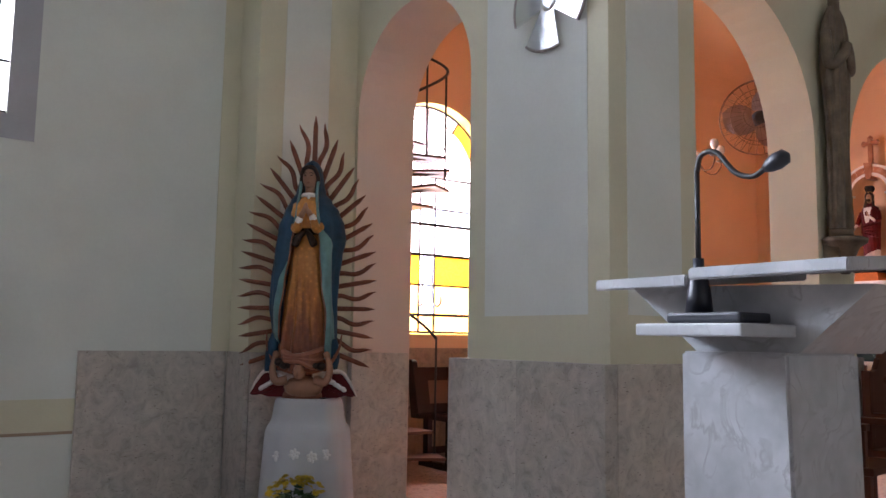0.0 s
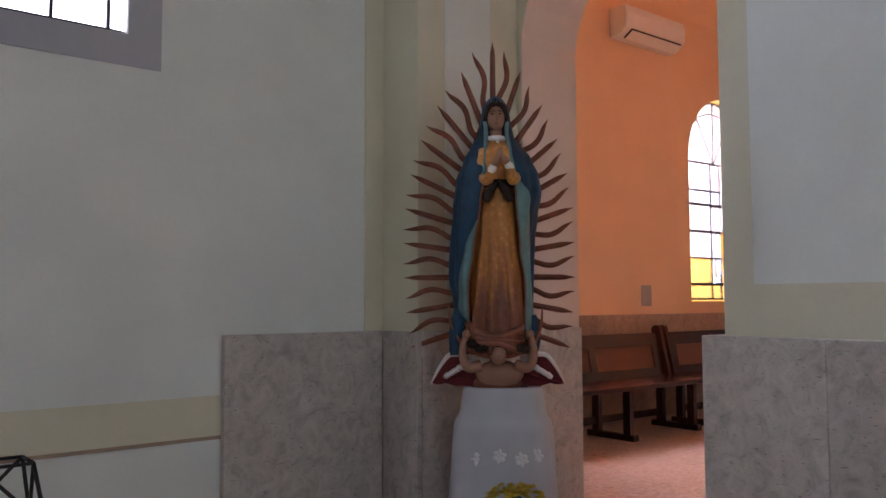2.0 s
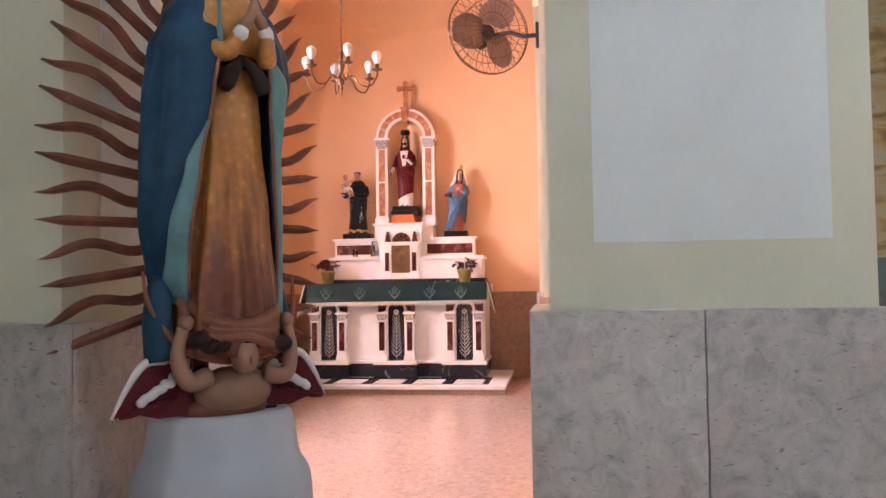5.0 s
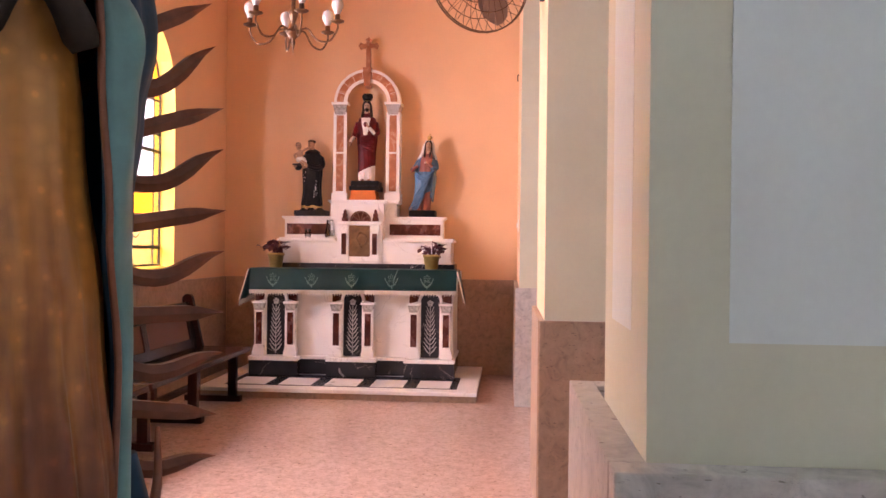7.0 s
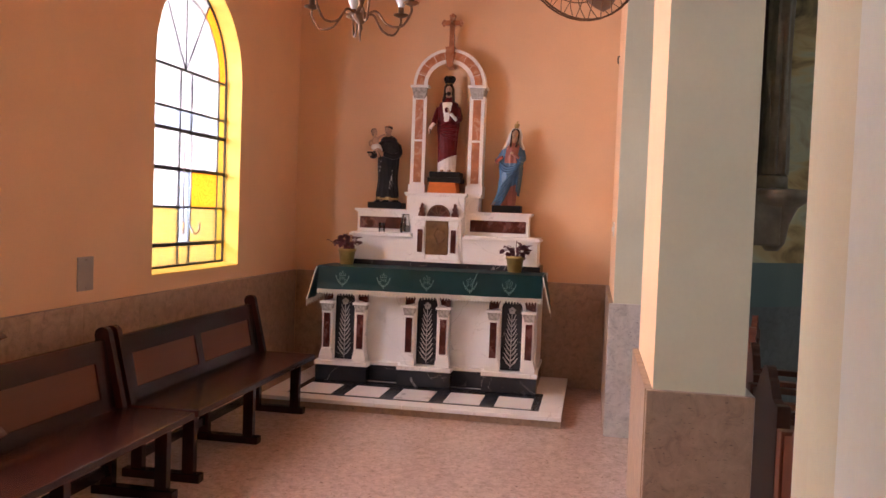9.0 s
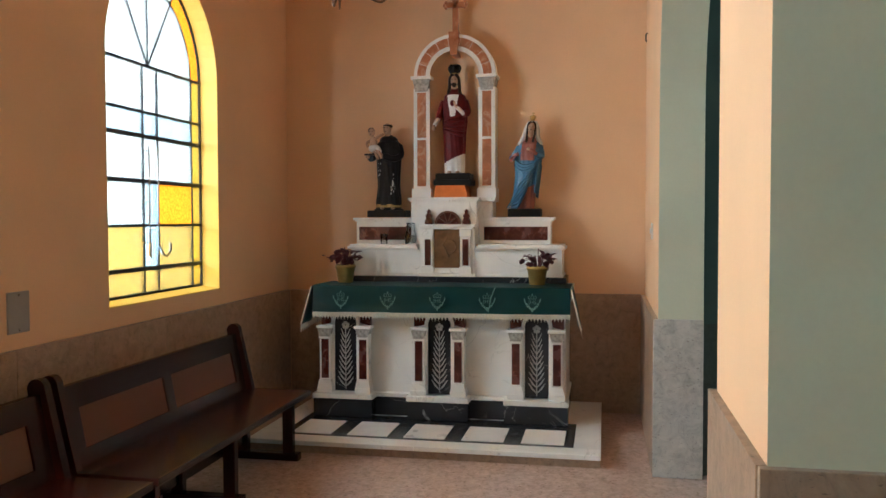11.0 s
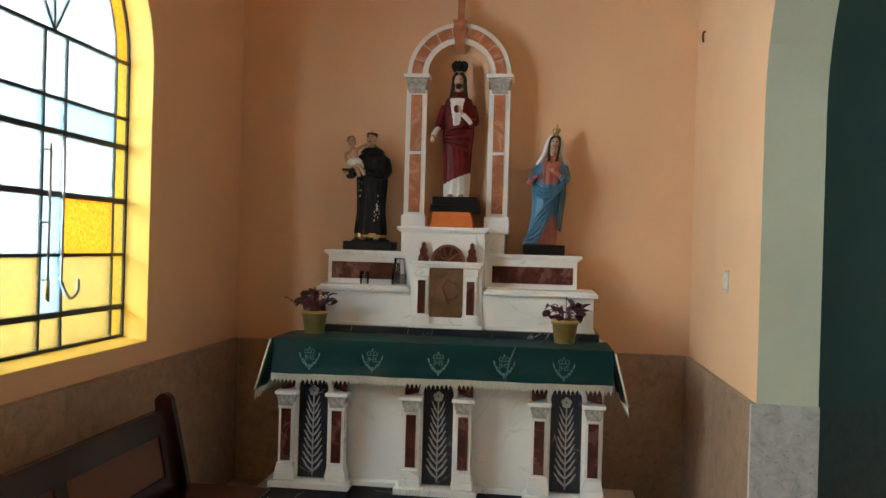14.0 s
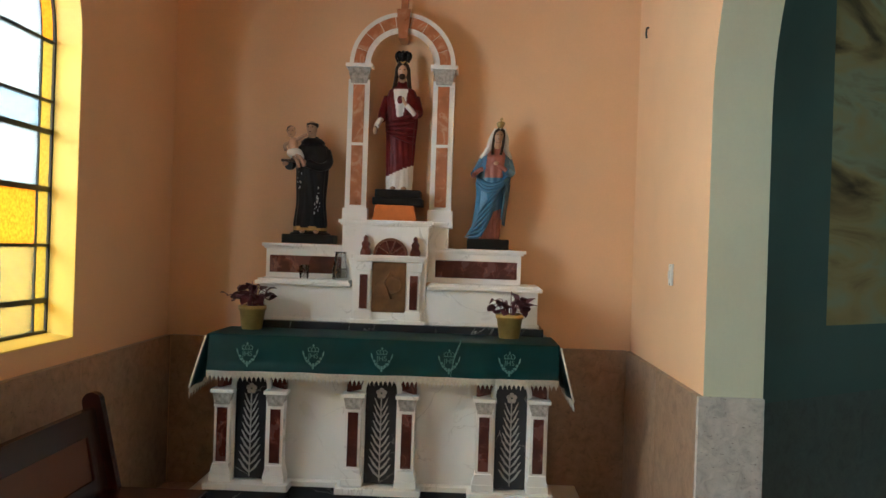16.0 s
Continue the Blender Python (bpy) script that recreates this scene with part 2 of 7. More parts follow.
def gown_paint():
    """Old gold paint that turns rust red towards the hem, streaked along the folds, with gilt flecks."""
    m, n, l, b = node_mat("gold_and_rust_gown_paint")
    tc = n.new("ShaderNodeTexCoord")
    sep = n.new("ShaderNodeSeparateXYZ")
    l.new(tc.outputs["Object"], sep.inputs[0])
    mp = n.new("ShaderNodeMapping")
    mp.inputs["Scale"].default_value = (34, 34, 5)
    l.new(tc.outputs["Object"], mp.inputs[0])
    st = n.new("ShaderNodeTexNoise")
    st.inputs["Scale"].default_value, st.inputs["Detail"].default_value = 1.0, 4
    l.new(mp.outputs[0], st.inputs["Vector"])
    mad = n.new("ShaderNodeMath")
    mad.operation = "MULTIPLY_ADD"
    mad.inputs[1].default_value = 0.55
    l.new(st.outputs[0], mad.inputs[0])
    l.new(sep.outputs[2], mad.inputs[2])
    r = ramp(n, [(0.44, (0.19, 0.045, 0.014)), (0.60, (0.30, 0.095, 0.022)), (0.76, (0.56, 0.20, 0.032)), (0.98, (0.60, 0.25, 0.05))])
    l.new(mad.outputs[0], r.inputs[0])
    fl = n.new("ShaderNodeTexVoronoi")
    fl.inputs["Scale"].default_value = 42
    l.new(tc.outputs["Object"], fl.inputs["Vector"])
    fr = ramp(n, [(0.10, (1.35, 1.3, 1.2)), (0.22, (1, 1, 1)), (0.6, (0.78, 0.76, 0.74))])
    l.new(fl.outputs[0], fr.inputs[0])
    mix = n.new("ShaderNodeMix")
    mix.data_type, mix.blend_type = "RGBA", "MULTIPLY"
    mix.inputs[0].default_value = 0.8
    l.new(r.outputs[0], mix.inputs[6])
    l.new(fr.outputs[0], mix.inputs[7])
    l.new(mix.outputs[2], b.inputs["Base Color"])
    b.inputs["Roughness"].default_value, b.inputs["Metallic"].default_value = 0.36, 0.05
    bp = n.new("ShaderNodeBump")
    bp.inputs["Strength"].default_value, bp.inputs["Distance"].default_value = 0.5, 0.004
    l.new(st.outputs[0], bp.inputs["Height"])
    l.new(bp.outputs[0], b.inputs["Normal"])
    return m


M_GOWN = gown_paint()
M_BLUE = surface("deep_blue_paint", (0.010, 0.052, 0.098), 0.5, 0.3, 14, 70, 0.25, spec=0.22)
M_TEAL = surface("faded_teal_paint", (0.10, 0.25, 0.25), 0.4, 0.2, 14, 70, 0.25)
M_SKIN = surface("tan_plaster_paint", (0.33, 0.165, 0.095), 0.5, 0.1, 14, 70, 0.15)
M_PALE = surface("pale_plaster_paint", (0.46, 0.28, 0.18), 0.5, 0.1, 14, 70, 0.15)
M_HAIR = surface("dark_brown_paint", (0.035, 0.02, 0.013), 0.5, 0.25, 30, 90, 0.4, spec=0.2)
M_ROBEW = surface("white_robe_paint", (0.72, 0.70, 0.66), 0.5, 0.08, 14, 70, 0.2)
M_ROBER = surface("dark_red_robe_paint", (0.115, 0.008, 0.010), 0.5, 0.3, 14, 70, 0.25, spec=0.2)
M_ROBEB = surface("blue_robe_paint", (0.065, 0.17, 0.30), 0.4, 0.22, 14, 70, 0.25)
M_ROBEK = surface("black_robe_paint", (0.009, 0.009, 0.011), 0.35, 0.3, 14, 70, 0.3, spec=0.2)
M_PINK = surface("dusty_pink_paint", (0.33, 0.11, 0.08), 0.45, 0.15, 14, 70, 0.2)
M_GILT = surface("tarnished_gilt", (0.48, 0.33, 0.12), 0.38, 0.25, 20, 90, 0.3, metal=0.8)
M_BRONZE = surface("bronze_statue_paint", (0.17, 0.13, 0.085), 0.5, 0.35, 10, 50, 0.4)
M_ORANGEBOX = surface("orange_cloth", (0.62, 0.17, 0.025), 0.7, 0.1, 14, 120, 0.2)
M_BASE = surface("black_painted_base", (0.013, 0.011, 0.010), 0.4, 0.2, 14, 70, 0.2, spec=0.2)
M_CLOTH = surface("dark_green_altar_cloth", (0.005, 0.060, 0.060), 0.42, 0.16, 5, 220, 0.35)
M_EMBROIDER = surface("pale_green_embroidery", (0.15, 0.28, 0.26), 0.7, 0.15, 60, 200, 0.4)
M_LACE = surface("cream_lace", (0.80, 0.76, 0.66), 0.85, 0.12, 90, 260, 0.2)
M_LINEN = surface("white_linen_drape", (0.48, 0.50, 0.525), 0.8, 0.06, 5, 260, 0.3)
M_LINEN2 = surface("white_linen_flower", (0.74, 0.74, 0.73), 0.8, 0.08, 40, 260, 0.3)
M_BRASS = surface("brass_pot", (0.52, 0.38, 0.13), 0.34, 0.2, 12, 80, 0.08, metal=0.6)
M_DOORBRASS = surface("old_brass_door", (0.20, 0.115, 0.055), 0.42, 0.3, 12, 60, 0.4, metal=0.6)
M_LEAFRED = surface("purple_red_leaf", (0.17, 0.05, 0.062), 0.45, 0.35, 30, 90, 0.3, island=0.25)
M_LEAF = surface("green_leaf", (0.035, 0.10, 0.022), 0.4, 0.3, 20, 90, 0.3, island=0.2)
M_YELLOW = surface("yellow_petals", (0.62, 0.42, 0.02), 0.6, 0.2, 40, 120, 0.3, island=0.2)
M_IRON = surface("black_iron", (0.012, 0.011, 0.011), 0.5, 0.2, 20, 90, 0.2)
M_LEAD = surface("dark_window_bar", (0.02, 0.018, 0.020), 0.55, 0.2, 20, 90, 0.2)
M_CHROME = surface("worn_steel", (0.50, 0.50, 0.52), 0.25, 0.1, 20, 90, 0.1, metal=1.0)
M_AGED = surface("aged_bronze_metal", (0.16, 0.09, 0.05), 0.4, 0.3, 20, 90, 0.2, metal=0.8)
M_BULB = surface("frosted_lamp_bulb", (0.55, 0.53, 0.51), 0.25, 0.02, 10, 40, 0.02)
M_PLASTIC = surface("white_appliance_plastic", (0.74, 0.70, 0.66), 0.35, 0.03, 5, 90, 0.04)
M_GREYPLATE = surface("grey_cover_plate", (0.34, 0.31, 0.29), 0.45, 0.06, 8, 90, 0.06)
M_MICBLACK = surface("black_microphone_plastic", (0.012, 0.014, 0.022), 0.4, 0.1, 20, 120, 0.1)
M_FANBLADE = surface("smoked_fan_blade", (0.30, 0.21, 0.17), 0.3, 0.1, 8, 60, 0.05)
M_MIRROR = surface("silvered_mirror", (0.80, 0.84, 0.84), 0.06, 0.03, 4, 30, 0.02, metal=1.0)
M_CLEAR = clear_glass()
M_WATER = pane_glass("still_water", (0.55, 0.52, 0.48), rough=0.03, ripple=0.0, cloudy=0.1)
M_G_WHITE = pane_glass("white_cast_glass", (1.0, 0.99, 0.95), ripple=0.15, cloudy=0.15)
M_G_PALE = pane_glass("pale_yellow_glass", (1.0, 0.76, 0.32), ripple=0.35, cloudy=0.15)
M_G_AMBER = pane_glass("amber_glass", (0.90, 0.43, 0.02), ripple=0.8, cloudy=0.9)
M_G_YELLOW = pane_glass("yellow_border_glass", (1.0, 0.74, 0.16), ripple=0.5, cloudy=0.3)
M_G_BLUE = pane_glass("pale_blue_glass", (0.86, 0.95, 1.0), ripple=0.2, cloudy=0.15)


def mural_paint():
    """Teal ground with rocky ochre and brown landscape shapes painted on."""
    m, n, l, b = node_mat("painted_mural")
    tc = n.new("ShaderNodeTexCoord")
    mp = n.new("ShaderNodeMapping")
    mp.inputs["Scale"].default_value = (1.2, 1.2, 3.2)
    l.new(tc.outputs["Object"], mp.inputs[0])
    a = n.new("ShaderNodeTexNoise")
    a.inputs["Scale"].default_value, a.inputs["Detail"].default_value, a.inputs["Distortion"].default_value = 1.1, 6, 1.4
    l.new(mp.outputs[0], a.inputs["Vector"])
    r = ramp(n, [(0.30, (0.05, 0.03, 0.012)), (0.41, (0.22, 0.15, 0.055)), (0.50, (0.34, 0.26, 0.11)), (0.60, (0.30, 0.30, 0.19)), (0.72, (0.17, 0.115, 0.045))])
    l.new(a.outputs[0], r.inputs[0])
    l.new(r.outputs[0], b.inputs["Base Color"])
    b.inputs["Roughness"].default_value = 0.7
    return m


M_MURAL = mural_paint()
# apse dado slabs: the shade they stand in is put into the stone colour
M_SHADEDSTONE = travertine("shaded_dado_stone", (0.075, 0.085, 0.078), (0.035, 0.035, 0.03))
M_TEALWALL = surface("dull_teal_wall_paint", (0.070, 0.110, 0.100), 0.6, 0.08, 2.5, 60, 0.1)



def sky_glow():
    m, n, l, b = node_mat("bright_overcast_sky")
    n.remove(b)
    em = n.new("ShaderNodeEmission")
    em.inputs[0].default_value, em.inputs[1].default_value = (1.0, 0.99, 0.97, 1), 14.0
    l.new(em.outputs[0], n["Material Output"].inputs[0])
    return m


M_SKY = sky_glow()

# ---- building helpers ----
def part(name, bm, material, parent=None, label="", smooth=False):
    """Links a bmesh as one mesh object, under a thing or a part."""
    me = bpy.data.meshes.new(name)
    bmesh.ops.recalc_face_normals(bm, faces=bm.faces)
    bm.to_mesh(me)
    bm.free()
    for mt in material if isinstance(material, (list, tuple)) else [material]:
        me.materials.append(mt)
    if smooth:
        me.polygons.foreach_set("use_smooth", [True] * len(me.polygons))
    ob = new(name, me)
    ob.parent = parent
    return tagged(ob, label)


def share(name, ob, parent, m):
    """Another object on the mesh of ob."""
    o = new(name, ob.data)
    o.parent = parent
    o.matrix_basis = m
    return o


def thing(name, x, y, z, label, category, rz=0, group="", kind=""):
    ob = new(name)
    ob.empty_display_size = 0.1
    ob.matrix_basis = pose(x, y, z, 0, 0, rz)
    return tagged(ob, label, category, group, kind)


def box(bm, x0, x1, y0, y1, z0, z1, bev=0.0, mi=0):
    tmp = bmesh.new()
    bmesh.ops.create_cube(tmp, size=1, matrix=Matrix.LocRotScale(((x0 + x1) / 2, (y0 + y1) / 2, (z0 + z1) / 2), None, (abs(x1 - x0), abs(y1 - y0), abs(z1 - z0))))
    if bev:
        bmesh.ops.bevel(tmp, geom=tmp.edges[:], offset=bev, segments=2, affect="EDGES", profile=0.6)
    put = {v: bm.verts.new(v.co) for v in tmp.verts}
    for f in tmp.faces:
        bm.faces.new([put[v] for v in f.verts]).material_index = mi
    tmp.free()
    return bm


def cuboid(x0, x1, y0, y1, z0, z1, bev=0.0):
    return box(bmesh.new(), x0, x1, y0, y1, z0, z1, bev)


def prism(bm, pts, axis, a, b, mi=0):
    """A flat outline pulled along an axis from a to b. pts: (x, z) for y, (y, z) for x, (x, y) for z."""
    def at(p, d):
        return (p[0], d, p[1]) if axis == "y" else (d, p[0], p[1]) if axis == "x" else (p[0], p[1], d)
    f = bm.faces.new([bm.verts.new(at(p, a)) for p in pts])
    res = bmesh.ops.extrude_face_region(bm, geom=[f])
    move = Vector(at((0, 0), b)) - Vector(at((0, 0), a))
    top = [g for g in res["geom"] if isinstance(g, bmesh.types.BMVert)]
    bmesh.ops.translate(bm, vec=move, verts=top)
    faces = {fc for v in top for fc in v.link_faces} | {f}
    for fc in faces:
        fc.material_index = mi
    bmesh.ops.triangulate(bm, faces=[fc for fc in faces if len(fc.verts) > 4])
    return bm


def arc(cx, cz, r, a0, a1, n):
    return [(cx + r * math.cos(radians(a0 + (a1 - a0) * i / n)), cz + r * math.sin(radians(a0 + (a1 - a0) * i / n))) for i in range(n + 1)]


def lathe(bm, prof, seg=24, cx=0, cy=0, sx=1, sy=1, mi=0, fold=0, folds=9, turn=0, cap=True, power=1.0):
    """A turned or draped form: prof is (radius, z[, x shift, y shift]) from the foot up; fold ripples it; power below 1 squares it."""
    rings = []
    for p in prof:
        r, z = p[0], p[1]
        dx, dy = (p[2], p[3]) if len(p) > 3 else (0, 0)
        ring = []
        for i in range(seg):
            a = 2 * math.pi * i / seg + turn
            k = 1 + fold * math.sin(folds * a + z * 3) + 0.5 * fold * math.sin((2 * folds + 1) * a + 1.3 - z * 5)
            c, s = math.cos(a), math.sin(a)
            if power != 1:
                c, s = math.copysign(abs(c) ** power, c), math.copysign(abs(s) ** power, s)
            ring.append(bm.verts.new((cx + dx + r * sx * k * c, cy + dy + r * sy * k * s, z)))
        rings.append(ring)
    for a, b in zip(rings, rings[1:]):
        for i in range(seg):
            f = bm.faces.new((a[i], a[(i + 1) % seg], b[(i + 1) % seg], b[i]))
            f.material_index, f.smooth = mi, True
    if cap:
        for ring in (rings[0][::-1], rings[-1]):
            f = bm.faces.new(ring)
            f.material_index = mi
    return bm


def tube(bm, pts, r, seg=8, mi=0, taper=None):
    """A round bar along pts; taper gives the radius at each point."""
    pts = [Vector(p) for p in pts]
    rings = []
    side = None
    for i, p in enumerate(pts):
        d = (pts[min(i + 1, len(pts) - 1)] - pts[max(i - 1, 0)]).normalized()
        if side is None:
            side = d.orthogonal().normalized()
        side = (side - d * side.dot(d)).normalized()
        up = d.cross(side)
        rad = taper[i] if taper else r
        rings.append([bm.verts.new(p + rad * (math.cos(2 * math.pi * k / seg) * side + math.sin(2 * math.pi * k / seg) * up)) for k in range(seg)])
    for a, b in zip(rings, rings[1:]):
        for k in range(seg):
            f = bm.faces.new((a[k], a[(k + 1) % seg], b[(k + 1) % seg], b[k]))
            f.material_index, f.smooth = mi, True
    for ring in (rings[0][::-1], rings[-1]):
        bm.faces.new(ring).material_index = mi
    return bm


def ball(bm, x, y, z, rx, ry, rz, mi=0, seg=16):
    n = max(6, seg // 2)
    rings = []
    for j in range(1, n):
        u = math.pi * j / n
        rings.append([bm.verts.new((x + rx * math.sin(u) * math.cos(2 * math.pi * k / seg), y + ry * math.sin(u) * math.sin(2 * math.pi * k / seg), z - rz * math.cos(u))) for k in range(seg)])
    low, high = bm.verts.new((x, y, z - rz)), bm.verts.new((x, y, z + rz))
    for k in range(seg):
        m = (k + 1) % seg
        fs = [(low, rings[0][m], rings[0][k]), (high, rings[-1][k], rings[-1][m])]
        fs += [(p[k], p[m], q[m], q[k]) for p, q in zip(rings, rings[1:])]
        for vs in fs:
            f = bm.faces.new(vs)
            f.material_index, f.smooth = mi, True
    return bm


def spline(pts, n=6):
    """A smooth line through pts."""
    out = []
    p = [Vector(q) for q in pts]
    p = [2 * p[0] - p[1]] + p + [2 * p[-1] - p[-2]]
    for i in range(1, len(p) - 2):
        for k in range(n):
            t = k / n
            out.append(0.5 * (2 * p[i] + (p[i + 1] - p[i - 1]) * t + (2 * p[i - 1] - 5 * p[i] + 4 * p[i + 1] - p[i + 2]) * t * t + (3 * p[i] - p[i - 1] - 3 * p[i + 1] + p[i + 2]) * t ** 3))
    return out + [p[-2]]


# ---- structure ----
Z_WAINS = 0.985     # top of the stone slabs
SPRING = 2.30       # springing of the arcade arches
CEIL = 4.45

tagged(part("floor", cuboid(-7.4, 10.9, -5.4, 7.35, -0.12, 0.0), M_FLOOR), "polished pinkish-beige mottled marble floor", "floor", kind="structure")

# window wall of the chapel, y 7.0 to 7.35, with two round-headed openings
WINS = [(5.30, 0.69), (8.44, 0.69)]
W_SILL, W_SPR = 1.10, 2.60


def window_wall():
    bm = bmesh.new()
    xs = [3.30]
    for c, r in WINS:
        prism(bm, [(xs[-1], 0), (xs[-1], CEIL), (c - r, CEIL), (c - r, 0)], "y", 7.0, 7.35)
        box(bm, c - r, c + r, 7.0, 7.35, 0, W_SILL)
        prism(bm, arc(c, W_SPR, r, 0, 180, 24) + [(c - r, CEIL), (c + r, CEIL)], "y", 7.0, 7.35)
        xs.append(c + r)
    prism(bm, [(xs[-1], 0), (xs[-1], CEIL), (10.46, CEIL), (10.46, 0)], "y", 7.0, 7.35)
    return tagged(part("wall_north", bm, M_CHAPEL), "warm plastered chapel wall with two arched windows", "wall", kind="structure")


wall_n = window_wall()
wall_e = tagged(part("wall_east", cuboid(10.46, 10.8, 3.56, 7.35, 0, CEIL), M_CHAPEL), "warm plastered wall behind the altar", "wall", kind="structure")

# arcade between chapel and nave: pier, arch, pier, arch, pier; cream faces, y 3.58 to 3.83
A0, A1, B0, B1 = 3.90, 5.69, 6.62, 8.77
B_NAVE = 6.10        # the second arch is stepped: its nave side starts nearer


def arcade():
    bm = bmesh.new()
    ra = (A1 - A0) / 2
    for b0, y0, y1 in ((B_NAVE, 3.51, 3.78), (B0, 3.78, 3.83)):
        rb, mid = (B1 - b0) / 2, (b0 + B1) / 2
        pts = [(A0, CEIL), (mid, CEIL)] + arc(mid, SPRING, rb, 90, 180, 16) + [(b0, 0), (A1, 0)]
        prism(bm, pts + arc((A0 + A1) / 2, SPRING, ra, 0, 180, 28), "y", y0, y1)
    rb, mid = (B1 - B0) / 2, (B0 + B1) / 2
    pts = [(mid, CEIL), (10.46, CEIL), (10.46, 0), (B1, 0)] + arc(mid, SPRING, rb, 0, 90, 16)
    prism(bm, pts, "y", 3.63, 3.90)
    for f in bm.faces:
        if f.calc_center_median().y > 3.82:
            f.material_index = 1
    return tagged(part("wall_arcade", bm, [M_CREAM, M_CHAPEL]), "plastered arcade wall with two round arches", "wall", kind="structure")


wall_a = arcade()

# cross wall with the narrow entrance arch, x 3.2 to 3.66
E0, E1, E_SPR = 3.787, 4.83, 2.32


def cross_wall():
    c, r = (E0 + E1) / 2, (E1 - E0) / 2
    pts = [(2.93, 0), (2.93, 6.4), (7.0, 6.4), (7.0, 0), (E1, 0)] + arc(c, E_SPR, r, 0, 180, 24) + [(E0, 0)]
    bm = prism(bmesh.new(), pts, "x", 3.20, 3.58)
    for f in bm.faces:
        p = f.calc_center_median()
        if p.x > 3.57:
            f.material_index = 1
        elif p.x > 3.21 and E0 + 0.02 < p.y < E1 + 0.01:
            f.material_index = 2
    return tagged(part("wall_west", bm, [M_CREAM, M_CHAPEL, M_JAMB]), "cream painted wall with a narrow round arch into the chapel", "wall", kind="structure")


wall_w = cross_wall()
bm = cuboid(3.578, 3.74, 3.53, 3.7868, 0, CEIL)
box(bm, 3.74, 3.96, 3.505, 3.752, 0, CEIL)
box(bm, 3.578, 3.73, 2.9305, 3.53, 0, 6.4)
pier = tagged(part("pier", bm, M_CREAM), "plastered pier between the entrance arch and the arcade", "pier", kind="structure")
part("painted_panel", cuboid(3.365, 3.62, 3.785, 3.7876, 1.17, 4.4), M_NAVE, wall_w, "pale grey-white painted strip")
# painted pale panels on the pier beside the arch, a hair proud
part("painted_panel", cuboid(3.197, 3.201, 3.04, 3.665, 1.17, 6.2), M_NAVE, wall_w, "pale grey-white painted panel")
part("painted_panel", cuboid(3.30, 3.62, 2.926, 2.931, 1.17, 6.2), M_NAVE, wall_w, "pale grey-white painted panel")

# nave side wall with its pilaster, y 5.12 and the return beside the statue
bm = bmesh.new()
prism(bm, [(-7.2, 0), (-7.2, 2.10), (2.60, 2.10), (2.60, 0)], "y", 5.12, 5.5)
prism(bm, [(1.455, 2.10), (1.455, 6.4), (2.60, 6.4), (2.60, 2.10)], "y", 5.12, 5.5)
prism(bm, [(-7.2, 2.10), (-7.2, 6.4), (-0.40, 6.4), (-0.40, 2.10)], "y", 5.12, 5.5)
prism(bm, [(-0.40, 4.3), (-0.40, 6.4), (1.455, 6.4), (1.455, 4.3)], "y", 5.12, 5.5)
wall_nave = tagged(part("wall_nave", bm, M_NAVE), "grey-white painted nave wall with a high window", "wall", kind="structure")
part("painted_band", cuboid(-7.2, 1.84, 5.115, 5.121, 0.60, 0.755), M_CREAM, wall_nave, "cream painted dado band")
bm = cuboid(-0.52, 1.58, 5.116, 5.1205, 1.98, 2.098)
box(bm, 1.457, 1.58, 5.116, 5.1205, 2.098, 4.42)
part("painted_border", bm, M_GREYBAND, wall_nave, "grey painted window border")
part("painted_line", cuboid(-7.2, 1.835, 5.113, 5.120, 0.588, 0.602), M_RUSTLINE, wall_nave, "thin brown painted line")
part("painted_band", cuboid(2.50, 2.60, 5.115, 5.121, 0.98, 6.4), M_CREAM, wall_nave, "cream painted corner band")
bm = cuboid(2.60, 3.20, 4.86, 5.5, 0, 6.4)
pil = tagged(part("pilaster_nave", bm, M_CREAM), "cream painted corner pilaster beside the arch", "pilaster", kind="structure")
part("painted_panel", cuboid(2.75, 3.02, 4.855, 4.861, 1.17, 6.2), M_NAVE, pil, "pale grey-white painted strip")

# apse: a bowed wall with a dado darkened for shade, teal above it and a painted mural, behind the arcade
def apse():
    pts = [(8.80, 3.66), (9.28, 2.98), (9.70, 2.35), (10.05, 1.60), (10.25, 0.70), (10.30, -0.3), (10.2, -1.4), (9.9, -2.5), (9.4, -3.6), (8.7, -5.0)]
    pts = [p.xy for p in spline([(x, y, 0) for x, y in pts], 3)]
    bm = bmesh.new()
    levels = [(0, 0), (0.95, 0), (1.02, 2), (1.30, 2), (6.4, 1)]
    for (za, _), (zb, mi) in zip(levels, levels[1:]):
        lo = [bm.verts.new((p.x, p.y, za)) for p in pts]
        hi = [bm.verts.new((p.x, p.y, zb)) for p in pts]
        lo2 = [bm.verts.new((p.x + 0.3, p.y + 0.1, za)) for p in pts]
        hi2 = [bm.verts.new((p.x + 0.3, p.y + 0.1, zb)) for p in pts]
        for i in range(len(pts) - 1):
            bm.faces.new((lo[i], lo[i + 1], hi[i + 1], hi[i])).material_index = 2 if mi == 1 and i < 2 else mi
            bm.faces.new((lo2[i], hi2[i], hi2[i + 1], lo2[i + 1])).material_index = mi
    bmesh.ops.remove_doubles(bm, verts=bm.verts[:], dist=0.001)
    ob = part("wall_apse", bm, [M_SHADEDSTONE, M_MURAL, M_TEALWALL])
    return tagged(ob, "bowed apse wall with stone dado and a painted rocky landscape mural", "wall", kind="structure")


apse()
